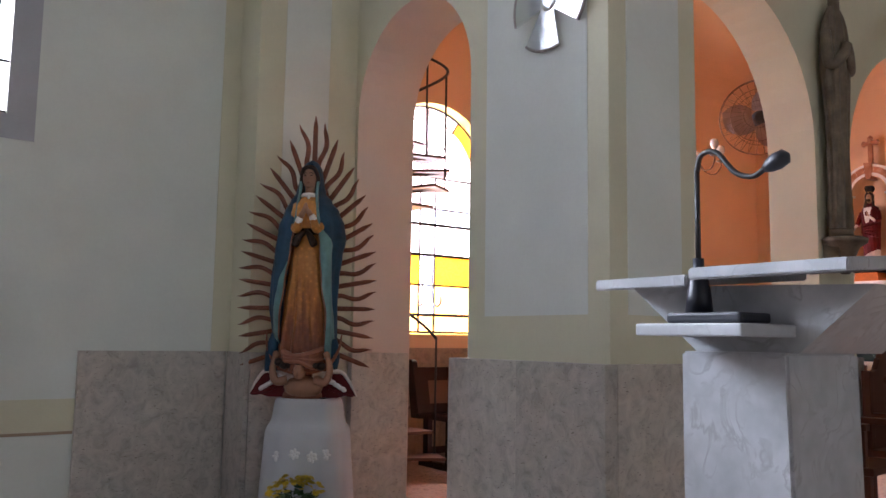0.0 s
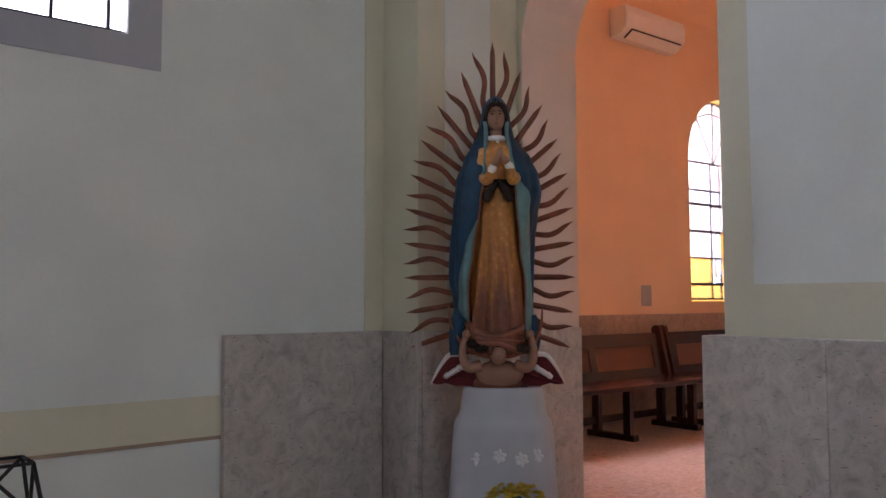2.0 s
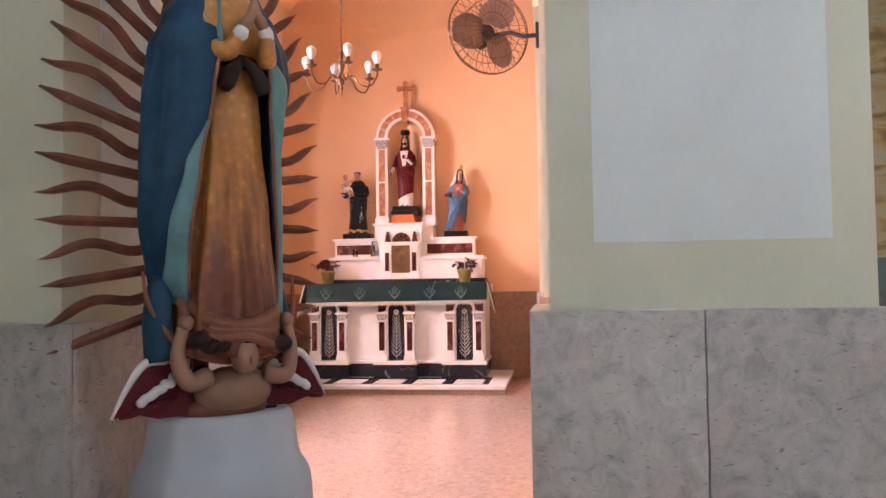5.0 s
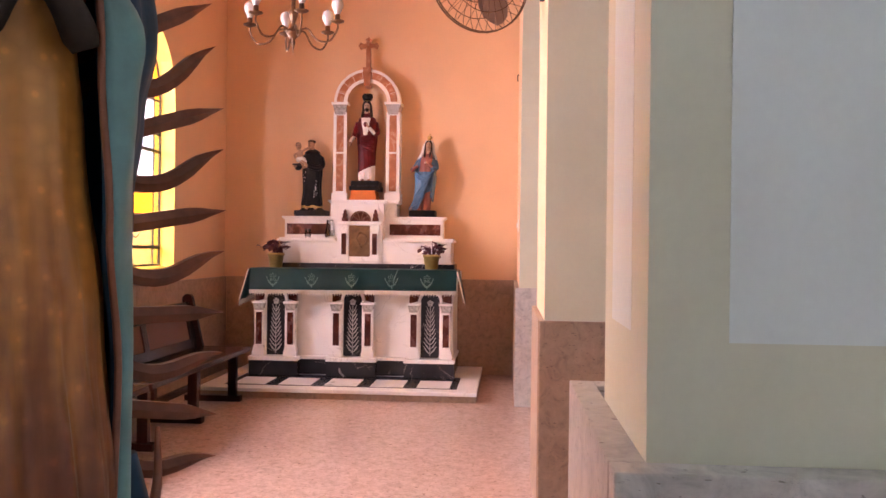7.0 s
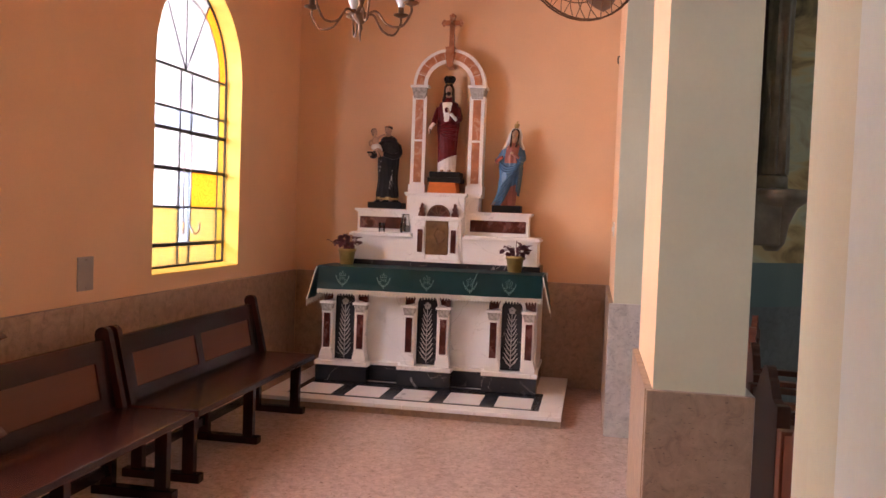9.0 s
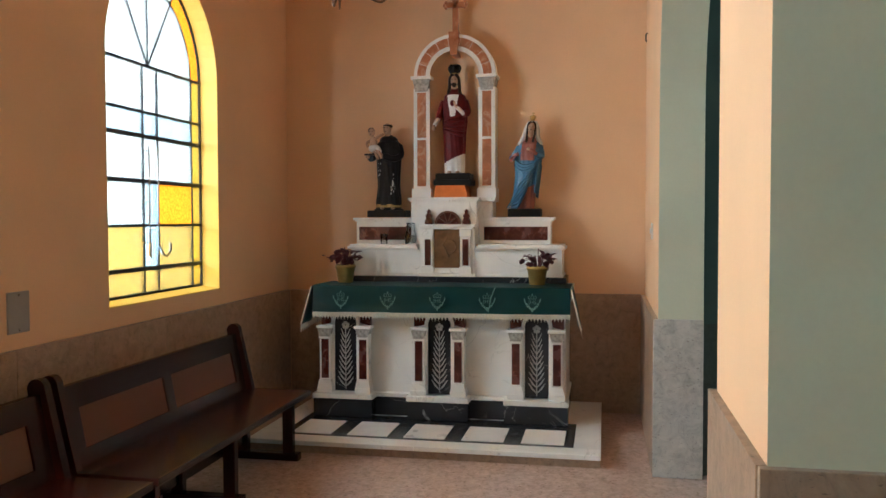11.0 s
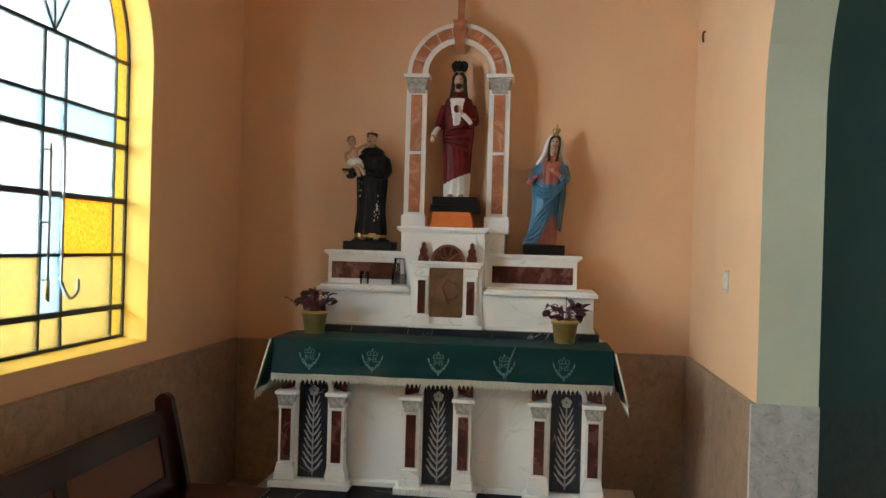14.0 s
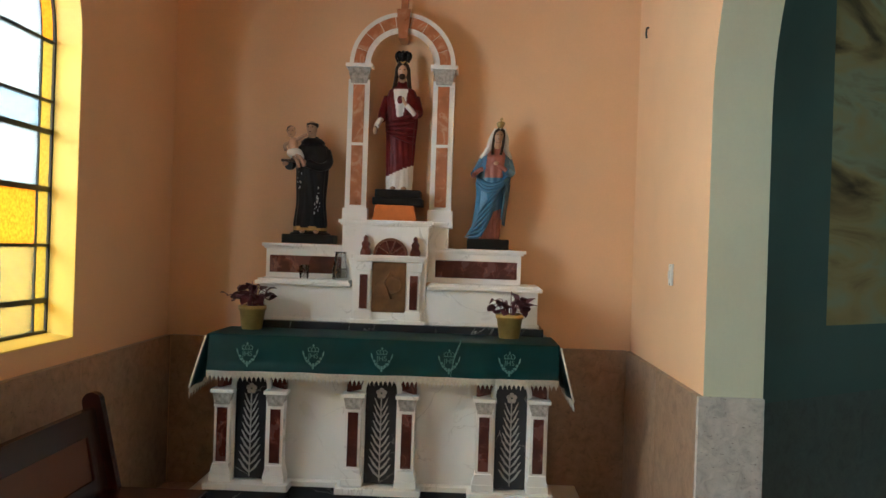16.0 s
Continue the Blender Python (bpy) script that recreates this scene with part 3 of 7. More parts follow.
# plain unseen walls that close the nave, with openings added at back and side for light
bm = bmesh.new()
box(bm, -7.4, -7.1, -5.4, 1.0, 0, 6.4)
box(bm, -7.4, -7.1, 4.2, 5.5, 0, 6.4)
box(bm, -7.4, -7.1, 1.0, 4.2, 3.6, 6.4)
tagged(part("wall_back", bm, M_NAVE), "plain grey-white back wall, unseen, with an added opening for light", "wall", kind="structure")
bm = bmesh.new()
box(bm, -7.1, -3.1, -5.4, -5.1, 0, 6.4)
box(bm, -0.9, 9.2, -5.4, -5.1, 0, 6.4)
box(bm, -3.1, -0.9, -5.4, -5.1, 0, 2.0)
box(bm, -3.1, -0.9, -5.4, -5.1, 4.3, 6.4)
tagged(part("wall_south", bm, M_NAVE), "plain grey-white nave wall, unseen, with an added opening for light", "wall", kind="structure")
tagged(part("ceiling_nave", cuboid(-7.4, 10.9, -5.4, 5.5, 6.4, 6.55), M_NAVE), "plain pale nave ceiling", "ceiling", kind="structure")


def chapel_ceiling():
    """Flat plaster ceiling with a rounded cove along the altar wall and the window wall."""
    bm = prism(bmesh.new(), [(3.58, CEIL), (10.46, CEIL), (10.46, CEIL + 0.15), (3.58, CEIL + 0.15)], "y", 3.58, 7.35)
    cove = [(10.46, CEIL), (10.06, CEIL)] + arc(10.06, CEIL - 0.4, 0.4, 90, 0, 10)[1:]
    prism(bm, cove, "y", 3.83, 7.0)
    cove = [(7.0, CEIL), (6.6, CEIL)] + arc(6.6, CEIL - 0.4, 0.4, 90, 0, 10)[1:]
    prism(bm, cove, "x", 3.66, 10.46)
    return tagged(part("ceiling_chapel", bm, M_CEIL), "warm plastered chapel ceiling with a rounded cove", "ceiling", kind="structure")


chapel_ceiling()
# bright sky outside the chapel windows and the nave window
tagged(part("backdrop_sky", cuboid(2.2, 11.5, 8.6, 8.62, -0.5, 5.5), M_SKY), "bright overcast sky outside the chapel windows", "sky", kind="structure")
tagged(part("backdrop_sky", cuboid(-2.5, 3.0, 6.4, 6.42, 1.0, 6.5), M_SKY), "bright overcast sky outside the nave window", "sky", kind="structure")

# ---- windows ----
# reveal and sill: yellow light from the amber panes is put into the colour
M_REVEAL = surface("amber_lit_reveal_paint", (0.90, 0.66, 0.13), 0.5, 0.05, 3, 60, 0.1)

def chapel_window(name, c, r, amber_left):
    """Round-headed steel window: bars, tinted panes, sloping sill and two long levers."""
    y = 7.15
    win = thing(name, c, y, W_SILL, "arched steel window with white and amber cast glass panes", "window", kind="structure")
    zs = [0.03, 0.19, 0.47, 0.755, 1.045, 1.20, W_SPR - W_SILL]
    xs = [-r + 0.005, -r + 0.13, -0.075, 0.10, r - 0.13, r - 0.005]
    bm = bmesh.new()
    for z in zs:
        k = 0.013 if z in (zs[1], zs[3], zs[4]) else 0.008
        box(bm, -r, r, -0.012, 0.012, z - k, z + k)
    part("glazing_bar", bm, M_LEAD, win, "dark horizontal steel bars")
    for x in xs[1:5]:
        part("glazing_bar", cuboid(x - 0.007, x + 0.007, -0.010, 0.010, 0.03, zs[-1]), M_LEAD, win)
    top = zs[-1]
    for a in (58, 90, 122):
        ca, sa = math.cos(radians(a)), math.sin(radians(a))
        part("glazing_bar", tube(bmesh.new(), [(0, 0, top), (ca * r, 0, top + sa * r)], 0.008, 6), M_LEAD, win)
    bm = bmesh.new()
    outer, inner = arc(0, top, r, 0, 180, 24), arc(0, top, r - 0.018, 180, 0, 24)
    prism(bm, outer + inner, "y", -0.014, 0.014)
    box(bm, -r, -r + 0.018, -0.014, 0.014, 0.02, top)
    box(bm, r - 0.018, r, -0.014, 0.014, 0.02, top)
    part("window_frame", bm, M_LEAD, win, "dark steel outer frame")
    # panes, row by row from the sill
    mid = M_G_AMBER if amber_left else M_G_WHITE
    rows = [
        (M_G_PALE, M_G_PALE, M_G_PALE),
        (M_G_PALE, M_G_BLUE, M_G_PALE),
        (mid, M_G_BLUE, M_G_AMBER),
        (M_G_WHITE, M_G_WHITE, M_G_WHITE),
        (M_G_BLUE, M_G_BLUE, M_G_BLUE),
        (M_G_WHITE, M_G_WHITE, M_G_WHITE),
    ]
    rows = [(M_G_YELLOW, *row, M_G_YELLOW) for row in rows]
    for row, z0, z1 in zip(rows, zs, zs[1:]):
        for mt, x0, x1 in zip(row, xs, xs[1:]):
            part("pane", cuboid(x0 + 0.004, x1 - 0.004, -0.003, 0.003, z0 + 0.005, z1 - 0.005), mt, win)
    ri = r - 0.13
    for a0, a1 in ((0, 58), (58, 90), (90, 122), (122, 180)):
        seg = arc(0, top + 0.004, ri - 0.004, a0 + 0.8, a1 - 0.8, 10)
        part("pane", prism(bmesh.new(), [(0, top + 0.006)] + seg, "y", -0.003, 0.003), M_G_WHITE, win)
        seg = arc(0, top + 0.004, r - 0.02, a0 + 0.8, a1 - 0.8, 10) + arc(0, top + 0.004, ri, a1 - 0.8, a0 + 0.8, 10)
        part("pane", prism(bmesh.new(), seg, "y", -0.003, 0.003), M_G_AMBER if a0 in (0, 122) else M_G_WHITE, win)
    part("glazing_bar", prism(bmesh.new(), arc(0, top, ri + 0.005, 0, 180, 24) + arc(0, top, ri - 0.005, 180, 0, 24), "y", -0.006, 0.006), M_LEAD, win)
    # long opening levers on the middle strip
    for s in (-1, 1):
        bm = tube(bmesh.new(), [(s * 0.055, -0.035, 0.98), (s * 0.055, -0.035, 0.33)], 0.007, 8)
        for z in (0.95, 0.62, 0.36):
            tube(bm, [(s * 0.055, -0.035, z), (s * 0.085, -0.004, z)], 0.006, 6)
        tube(bm, spline([(s * 0.055, -0.035, 0.34), (s * 0.085, -0.06, 0.27), (s * 0.125, -0.075, 0.30), (s * 0.12, -0.08, 0.36)], 5), 0.009, 8)
        part("lever", bm, M_CHROME, win, "long steel opening lever", smooth=True)
    bm = prism(bmesh.new(), [(-0.15, -0.001), (-0.15, 0.006), (0.0, 0.024), (0.16, 0.024), (0.16, -0.001)], "x", -r, r)
    part("window_sill", bm, M_REVEAL, win, "plastered sloping sill")
    bm = prism(bmesh.new(), arc(0, top, r + 0.001, 0, 180, 24) + arc(0, top, r - 0.006, 180, 0, 24), "y", -0.1485, -0.016)
    for q in (-1, 1):
        box(bm, q * (r + 0.001), q * (r - 0.006), -0.1485, -0.016, 0.006, top)
    part("reveal_lining", bm, M_REVEAL, win, "window reveal with amber light put into its paint")
    for ob in win.children:
        if ob.name.startswith("pane"):
            ob.visible_shadow = False
    return win


chapel_window("window_1", WINS[0][0], WINS[0][1], True)
chapel_window("window_2", WINS[1][0], WINS[1][1], False)


def nave_window():
    win = thing("window_3", 0.0, 5.16, 2.10, "high square nave window with thin dark glazing bars", "window", kind="structure")
    for x in (1.395, 1.20, 0.75, 0.30, -0.15):
        part("glazing_bar", cuboid(x - 0.006, x + 0.006, -0.010, 0.010, 0.0, 2.2), M_LEAD, win)
    for z in (0.012, 0.26, 0.76, 1.26, 1.76):
        part("glazing_bar", cuboid(-0.40, 1.455, -0.008, 0.008, z - 0.006, z + 0.006), M_LEAD, win)
    xs, zs = (-0.39, -0.15, 0.30, 0.75, 1.20, 1.395, 1.45), (0.012, 0.26, 0.76, 1.26, 1.76, 2.19)
    for x0, x1 in zip(xs, xs[1:]):
        for z0, z1 in zip(zs, zs[1:]):
            part("pane", cuboid(x0 + 0.006, x1 - 0.006, -0.002, 0.002, z0 + 0.006, z1 - 0.006), M_G_BLUE, win)


nave_window()


# ---- stone slabs along the foot of the walls ----
def slab(parent, x0, x1, y0, y1, material, z0=0.002, z1=Z_WAINS, bev=0.003):
    return part("stone_slab", cuboid(x0, x1, y0, y1, z0, z1, bev), material, parent)


def run(parent, axis, a, b, joints, d0, d1, material):
    """Upright slabs in a row from a to b, with thin open joints."""
    cuts = [a] + list(joints) + [b]
    for p, q in zip(cuts, cuts[1:]):
        if axis == "x":
            slab(parent, p + 0.0015, q - 0.0015, d0, d1, material)
        else:
            slab(parent, d0, d1, p + 0.0015, q - 0.0015, material)


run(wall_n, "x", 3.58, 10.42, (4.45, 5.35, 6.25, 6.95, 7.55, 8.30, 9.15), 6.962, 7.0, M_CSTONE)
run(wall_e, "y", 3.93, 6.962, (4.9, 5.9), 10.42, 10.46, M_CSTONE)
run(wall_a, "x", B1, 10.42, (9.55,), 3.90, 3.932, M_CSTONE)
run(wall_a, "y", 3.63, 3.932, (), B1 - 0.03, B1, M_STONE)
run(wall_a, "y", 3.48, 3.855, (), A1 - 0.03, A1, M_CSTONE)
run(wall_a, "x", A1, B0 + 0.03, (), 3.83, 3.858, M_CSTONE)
run(wall_a, "x", A1 - 0.03, B_NAVE + 0.03, (), 3.48, 3.51, M_STONE)
run(wall_a, "y", 3.51, 3.75, (), B_NAVE, B_NAVE + 0.03, M_STONE)
run(wall_a, "x", B_NAVE, B0 + 0.03, (), 3.75, 3.78, M_STONE)
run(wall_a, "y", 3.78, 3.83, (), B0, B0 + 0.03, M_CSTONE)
run(wall_w, "y", 2.895, 3.845, (3.385,), 3.135, 3.20, M_STONE)
run(wall_w, "x", 3.20, 3.98, (), 3.787, 3.845, M_STONE)
run(wall_w, "x", 3.20, 3.76, (), 2.895, 2.93, M_STONE)
run(wall_w, "y", 3.56, 3.787, (), 3.90, 3.98, M_STONE)
run(wall_w, "x", 3.17, 3.545, (), 4.78, 4.83, M_STONE)
run(wall_nave, "x", 1.835, 2.575, (), 5.085, 5.12, M_STONE)
run(pil, "y", 4.832, 5.085, (), 2.575, 2.60, M_STONE)
run(pil, "x", 2.602, 3.17, (), 4.832, 4.86, M_STONE)


# ---- altar platform ----
def platform():
    p = thing("altar_platform", 9.60, 5.455, 0, "low white marble step with black and white inlay", "altar step")
    body = part("step", cuboid(-0.74, 0.82, -1.205, 1.205, 0.0, 0.055, 0.004), M_CSTONE, p, "beige stone riser")
    for a, b in ((-1.21, 0.02), (0.022, 1.21)):
        part("tread", cuboid(-0.765, -0.60, a, b, 0.0555, 0.088, 0.005), M_WHITE, p, "white marble edge")
    part("tread", cuboid(-0.599, 0.05, -1.21, -1.03, 0.0555, 0.088, 0.004), M_WHITE, p, "white marble edge")
    part("tread", cuboid(-0.599, 0.05, 1.03, 1.21, 0.0555, 0.088, 0.004), M_WHITE, p, "white marble edge")
    part("inlay", cuboid(-0.599, 0.05, -1.029, 1.029, 0.0555, 0.085), M_BLACK, p, "black marble ground")
    part("tread", cuboid(0.051, 0.82, -1.21, 1.21, 0.0555, 0.086), M_WHITE, p)
    first = None
    for i in range(5):
        y = -0.82 + 0.41 * i
        if first is None:
            first = part("tile", cuboid(-0.19, 0.19, -0.145, 0.145, 0, 0.006, 0.002), M_WHITE, p)
            first.matrix_basis = pose(-0.36, y, 0.0835)
        else:
            share("tile", first, p, pose(-0.36, y, 0.0835))


platform()


# ---- altar ----
def palm_panel(parent, y):
    """Dark arched slab with a pale incised palm branch."""
    pan = part("arched_panel", prism(bmesh.new(), [(-0.088, 0.27), (-0.088, 0.80)] + arc(0, 0.80, 0.088, 180, 0, 12)[1:-1] + [(0.088, 0.80), (0.088, 0.27)], "x", -0.012, 0.03), M_BLACK, parent, "dark arched slab")
    pan.location = (0.03, y, 0)
    bm = tube(bmesh.new(), [(-0.013, 0, 0.285), (-0.013, 0, 0.76)], 0.004, 5)
    for i in range(10):
        z = 0.30 + i * 0.042
        for s in (-1, 1):
            w = 0.066 - 0.003 * i
            pts = [(0, z), (s * w * 0.55, z + 0.030), (s * w, z + 0.082), (s * w * 0.80, z + 0.074), (s * w * 0.38, z + 0.038), (0, z + 0.010)]
            prism(bm, pts, "x", -0.0155, -0.011)
    for k in range(5):
        a = radians(90 + 72 * k)
        prism(bm, arc(0.018 * math.cos(a), 0.785 + 0.018 * math.sin(a), 0.014, 0, 330, 8), "x", -0.016, -0.011)
    part("palm_relief", bm, M_PALM, pan, "pale incised palm branch")
    ring = arc(0, 0.80, 0.115, 0, 180, 14) + arc(0, 0.80, 0.089, 180, 0, 14)
    bm = prism(bmesh.new(), ring, "x", -0.022, 0.03)
    box(bm, -0.022, 0.03, -0.112, -0.089, 0.27, 0.80)
    box(bm, -0.022, 0.03, 0.089, 0.112, 0.27, 0.80)
    o = part("arch_moulding", bm, M_WHITE, parent, "white marble arch moulding")
    o.location = (0.03, y, 0)
    bm = prism(bmesh.new(), [(-0.2, 0.78), (-0.2, 0.96), (0.2, 0.96), (0.2, 0.78)] + arc(0, 0.80, 0.117, 0, 180, 14), "x", -0.004, 0.03)
    o = part("spandrel", bm, M_RED, parent, "dark red marble spandrel")
    o.location = (0.03, y, 0)


def pilaster(parent, y):
    bm = cuboid(-0.030, 0.05, -0.045, 0.045, 0.36, 0.72, 0.003)
    shaft = part("pilaster", bm, M_WHITE, parent, "white marble pilaster")
    shaft.location = (0, y, 0)
    part("inlay_strip", cuboid(-0.035, -0.029, -0.029, 0.029, 0.375, 0.68), M_RED, shaft, "dark red marble inlay")
    bm = cuboid(-0.050, 0.05, -0.062, 0.062, 0.265, 0.305, 0.004)
    prism(bm, [(-0.060, 0.305), (-0.046, 0.362), (0.046, 0.362), (0.060, 0.305)], "x", -0.046, 0.05)
    part("pilaster_base", bm, M_WHITE, shaft)
    bm = prism(bmesh.new(), [(-0.040, 0.70), (-0.056, 0.765), (0.056, 0.765), (0.040, 0.70)], "x", -0.046, 0.05)
    part("capital", bm, M_CAPITAL, shaft, "carved grey capital")
    bm = cuboid(-0.056, 0.05, -0.066, 0.066, 0.765, 0.785, 0.003)
    box(bm, -0.037, 0.05, -0.048, 0.048, 0.685, 0.700)
    part("abacus", bm, M_WHITE, shaft)


def altar():
    a = root = thing("altar", 9.63, 5.455, 0.0, "white marble altar table with dark red and black inlaid pilasters", "altar")
    # the table's own body
    part("body", cuboid(0.08, 0.72, -0.95, 0.95, 0.20, 0.985), M_WHITE, root, "plain white marble panels")
    part("table_slab", cuboid(-0.06, 0.80, -0.985, 0.985, 0.985, 1.075, 0.006), M_WHITE, root, "white marble table slab")
    part("base_course", cuboid(0.035, 0.74, -0.96, 0.96, 0.088, 0.232, 0.003), M_BLACK, root, "black veined marble base")
    part("base_cap", cuboid(0.025, 0.74, -0.965, 0.965, 0.232, 0.262, 0.004), M_WHITE, root)
    for y in (-0.735, 0.005, 0.75):
        part("base_block", cuboid(-0.075, 0.05, y - 0.235, y + 0.235, 0.088, 0.226, 0.004), M_BLACK, root, "black veined marble base block")
        part("plinth", cuboid(-0.085, 0.05, y - 0.24, y + 0.24, 0.226, 0.264, 0.005), M_WHITE, root, "white marble plinth")
        palm_panel(root, y)
        for s in (-1, 1):
            pilaster(root, y + s * 0.152)
    return a


altar()


def altar_cloth():
    """Green cloth over the table: top, front fall with embroidered badges, slanting ends, lace edge."""
    c = thing("altar_cloth", 9.56, 5.455, 1.10, "dark green altar cloth with pale embroidered badges and a lace edge", "altar cloth")
    n = 120

    def wave(i):
        y = -0.985 + 1.97 * i / n
        return y, 0.004 * math.sin(y * 9) + 0.003 * math.sin(y * 23 + 1)

    bm = bmesh.new()
    rows = []
    prof = [(0.47, 0.0), (0.30, 0.001), (0.10, 0.0), (0.012, 0.0), (0.003, -0.003), (0.0, -0.012), (-0.004, -0.07), (-0.008, -0.135), (-0.012, -0.198)]
    for dx, dz in prof:
        row = []
        for i in range(n + 1):
            y, w = wave(i)
            k = min(1, -dz / 0.2)
            row.append(bm.verts.new((dx - w * 2.2 * k, y, dz + 0.002 * math.sin(17 * y + dx * 30) * (dz == 0) * (dx > 0.02) - 0.012 * k * (y * 0.5))))
        rows.append(row)
    for a, b in zip(rows, rows[1:]):
        for i in range(n):
            bm.faces.new((a[i], a[i + 1], b[i + 1], b[i])).smooth = True
    bmesh.ops.solidify(bm, geom=bm.faces[:], thickness=0.003)
    part("cloth", bm, M_CLOTH, c)
    # slanting ends
    for s in (-1, 1):
        bm = bmesh.new()
        g = []
        for j in range(9):
            k = j / 8
            row = []
            for i in range(13):
                q = i / 12
                x = -0.010 + q * (0.47 - 0.10 * k) - 0.03 * k * (1 - q)
                z = -0.004 - k * (0.30 - 0.05 * q)
                y = s * (0.987 + 0.075 * k * (1 - 0.4 * q) + 0.014 * k * math.sin(q * 14))
                row.append(bm.verts.new((x, y, z)))
            g.append(row)
        for a, b in zip(g, g[1:]):
            for i in range(12):
                bm.faces.new((a[i], a[i + 1], b[i + 1], b[i])).smooth = True
        bmesh.ops.solidify(bm, geom=bm.faces[:], thickness=0.003)
        part("cloth_end", bm, M_CLOTH, c, "green end fall of the cloth")
        bm = bmesh.new()
        pts = [(x, s * (1.066 - 0.03 * q), -0.305 + 0.05 * q) for q, x in ((i / 10, -0.045 + 0.40 * i / 10) for i in range(11))]
        for p, q in zip(pts, pts[1:]):
            v = [bm.verts.new(p), bm.verts.new(q), bm.verts.new((q[0], q[1] + 0.004 * s, q[2] - 0.03)), bm.verts.new(((p[0] + q[0]) / 2, p[1] + 0.008 * s, p[2] - 0.062)), bm.verts.new((p[0], p[1] + 0.004 * s, p[2] - 0.03))]
            bm.faces.new(v)
        tube(bm, [(-0.014, s * 0.992, -0.01), (-0.035, s * 1.02, -0.12), (-0.05, s * 1.066, -0.30)], 0.006, 6)
        bmesh.ops.solidify(bm, geom=[f for f in bm.faces if len(f.verts) == 5], thickness=0.003)
        part("lace", bm, M_LACE, c, "cream lace edge")
    # toothed lace along the front
    bm = bmesh.new()
    m = 80
    for i in range(m):
        y0, y1 = -0.985 + 1.97 * i / m, -0.985 + 1.97 * (i + 1) / m
        d = [0.010 * math.sin(y * 9) + 0.007 * math.sin(y * 23 + 1) for y in (y0, y1)]
        z = [-0.197 - 0.006 * y for y in (y0, y1)]
        v = [bm.verts.new((-0.0165 - d[0] * 0.9, y0, z[0])), bm.verts.new((-0.0165 - d[1] * 0.9, y1, z[1])), bm.verts.new((-0.018 - d[1], y1, z[1] - 0.030)),
             bm.verts.new((-0.019 - d[1], y1 - 0.009, z[1] - 0.044)), bm.verts.new((-0.019 - d[0], (y0 + y1) / 2, z[0] - 0.060)), bm.verts.new((-0.019 - d[0], y0 + 0.009, z[0] - 0.044)), bm.verts.new((-0.018 - d[0], y0, z[0] - 0.030))]
        bm.faces.new(v)
    bmesh.ops.solidify(bm, geom=bm.faces[:], thickness=0.003)
    part("lace", bm, M_LACE, c, "cream toothed lace edge")
    # a raised crease across the fall, coloured pale for the highlight along its fold
    crease = spline([(0.10, -0.43, 0.0045), (-0.004, -0.435, 0.001), (-0.014, -0.405, -0.08), (-0.020, -0.385, -0.19)], 5)
    part("crease", tube(bmesh.new(), crease, 0.004, 5, taper=[0.001 + 0.0035 * math.sin(math.pi * i / 15) for i in range(16)]), M_EMBROIDER, c, "raised crease with its highlight put into the colour")
    # five badges: a crowned shield of scrolls between two wheat ears
    first = None
    for y in (-0.71, -0.375, 0.0, 0.385, 0.755):
        w = 0.010 * math.sin(y * 9) + 0.007 * math.sin(y * 23 + 1)
        mt = pose(-0.0160 - w * 0.55, y, -0.105)
        if first:
            share("badge", first, c, mt)
            continue
        bm = lettering("JHS", 0.040)
        for k in range(-3, 4):
            a = radians(-90 + 26 * k)
            ball(bm, 0, 0.042 * math.sin(radians(26 * k)), -0.004 + 0.042 * math.sin(a), 0.002, 0.008, 0.007, seg=8)
            ball(bm, 0, 0.026 * math.sin(radians(26 * k)), -0.022 + 0.034 * math.sin(a), 0.002, 0.006, 0.005, seg=8)
        ball(bm, 0, 0, -0.064, 0.002, 0.006, 0.009, seg=8)
        for k in (-1.5, -0.5, 0.5, 1.5):
            tube(bm, spline([(0, k * 0.016, 0.026), (0, k * 0.020, 0.040), (0, k * 0.010, 0.050)], 3), 0.0022, 5)
        tube(bm, [(0, -0.030, 0.026), (0, 0.030, 0.026)], 0.0022, 5)
        tube(bm, [(0, 0, 0.048), (0, 0, 0.066)], 0.0024, 5)
        tube(bm, [(0, -0.006, 0.059), (0, 0.006, 0.059)], 0.0022, 5)
        for s in (-1, 1):
            tube(bm, spline([(0, s * 0.032, -0.040), (0, s * 0.050, -0.005), (0, s * 0.060, 0.030)], 4), 0.002, 5, taper=[0.0015, 0.0015, 0.0016, 0.0018, 0.002, 0.0035, 0.005, 0.004, 0.001])
        first = part("badge", bm, M_EMBROIDER, c, "pale embroidered badge")
        first.matrix_basis = mt


def lettering(words, size):
    """Flat letters in the built-in font, as a bmesh in the y-z plane, read from -x."""
    cu = bpy.data.curves.new("lettering", "FONT")
    cu.body, cu.size, cu.align_x, cu.align_y, cu.extrude = words, size, "CENTER", "CENTER", 0.0012
    ob = new("lettering", cu)
    me = bpy.data.meshes.new_from_object(ob)
    bpy.data.objects.remove(ob)
    bm = bmesh.new()
    bm.from_mesh(me)
    bmesh.ops.transform(bm, verts=bm.verts[:], matrix=Matrix(((0, 0, -1, 0), (-1, 0, 0, 0), (0, 1, 0, 0), (0, 0, 0, 1))))
    return bm


def arc3(x, z, r, a0, a1, n):
    return [(x, p, q) for p, q in arc(0, z, r, a0, a1, n)]


altar_cloth()


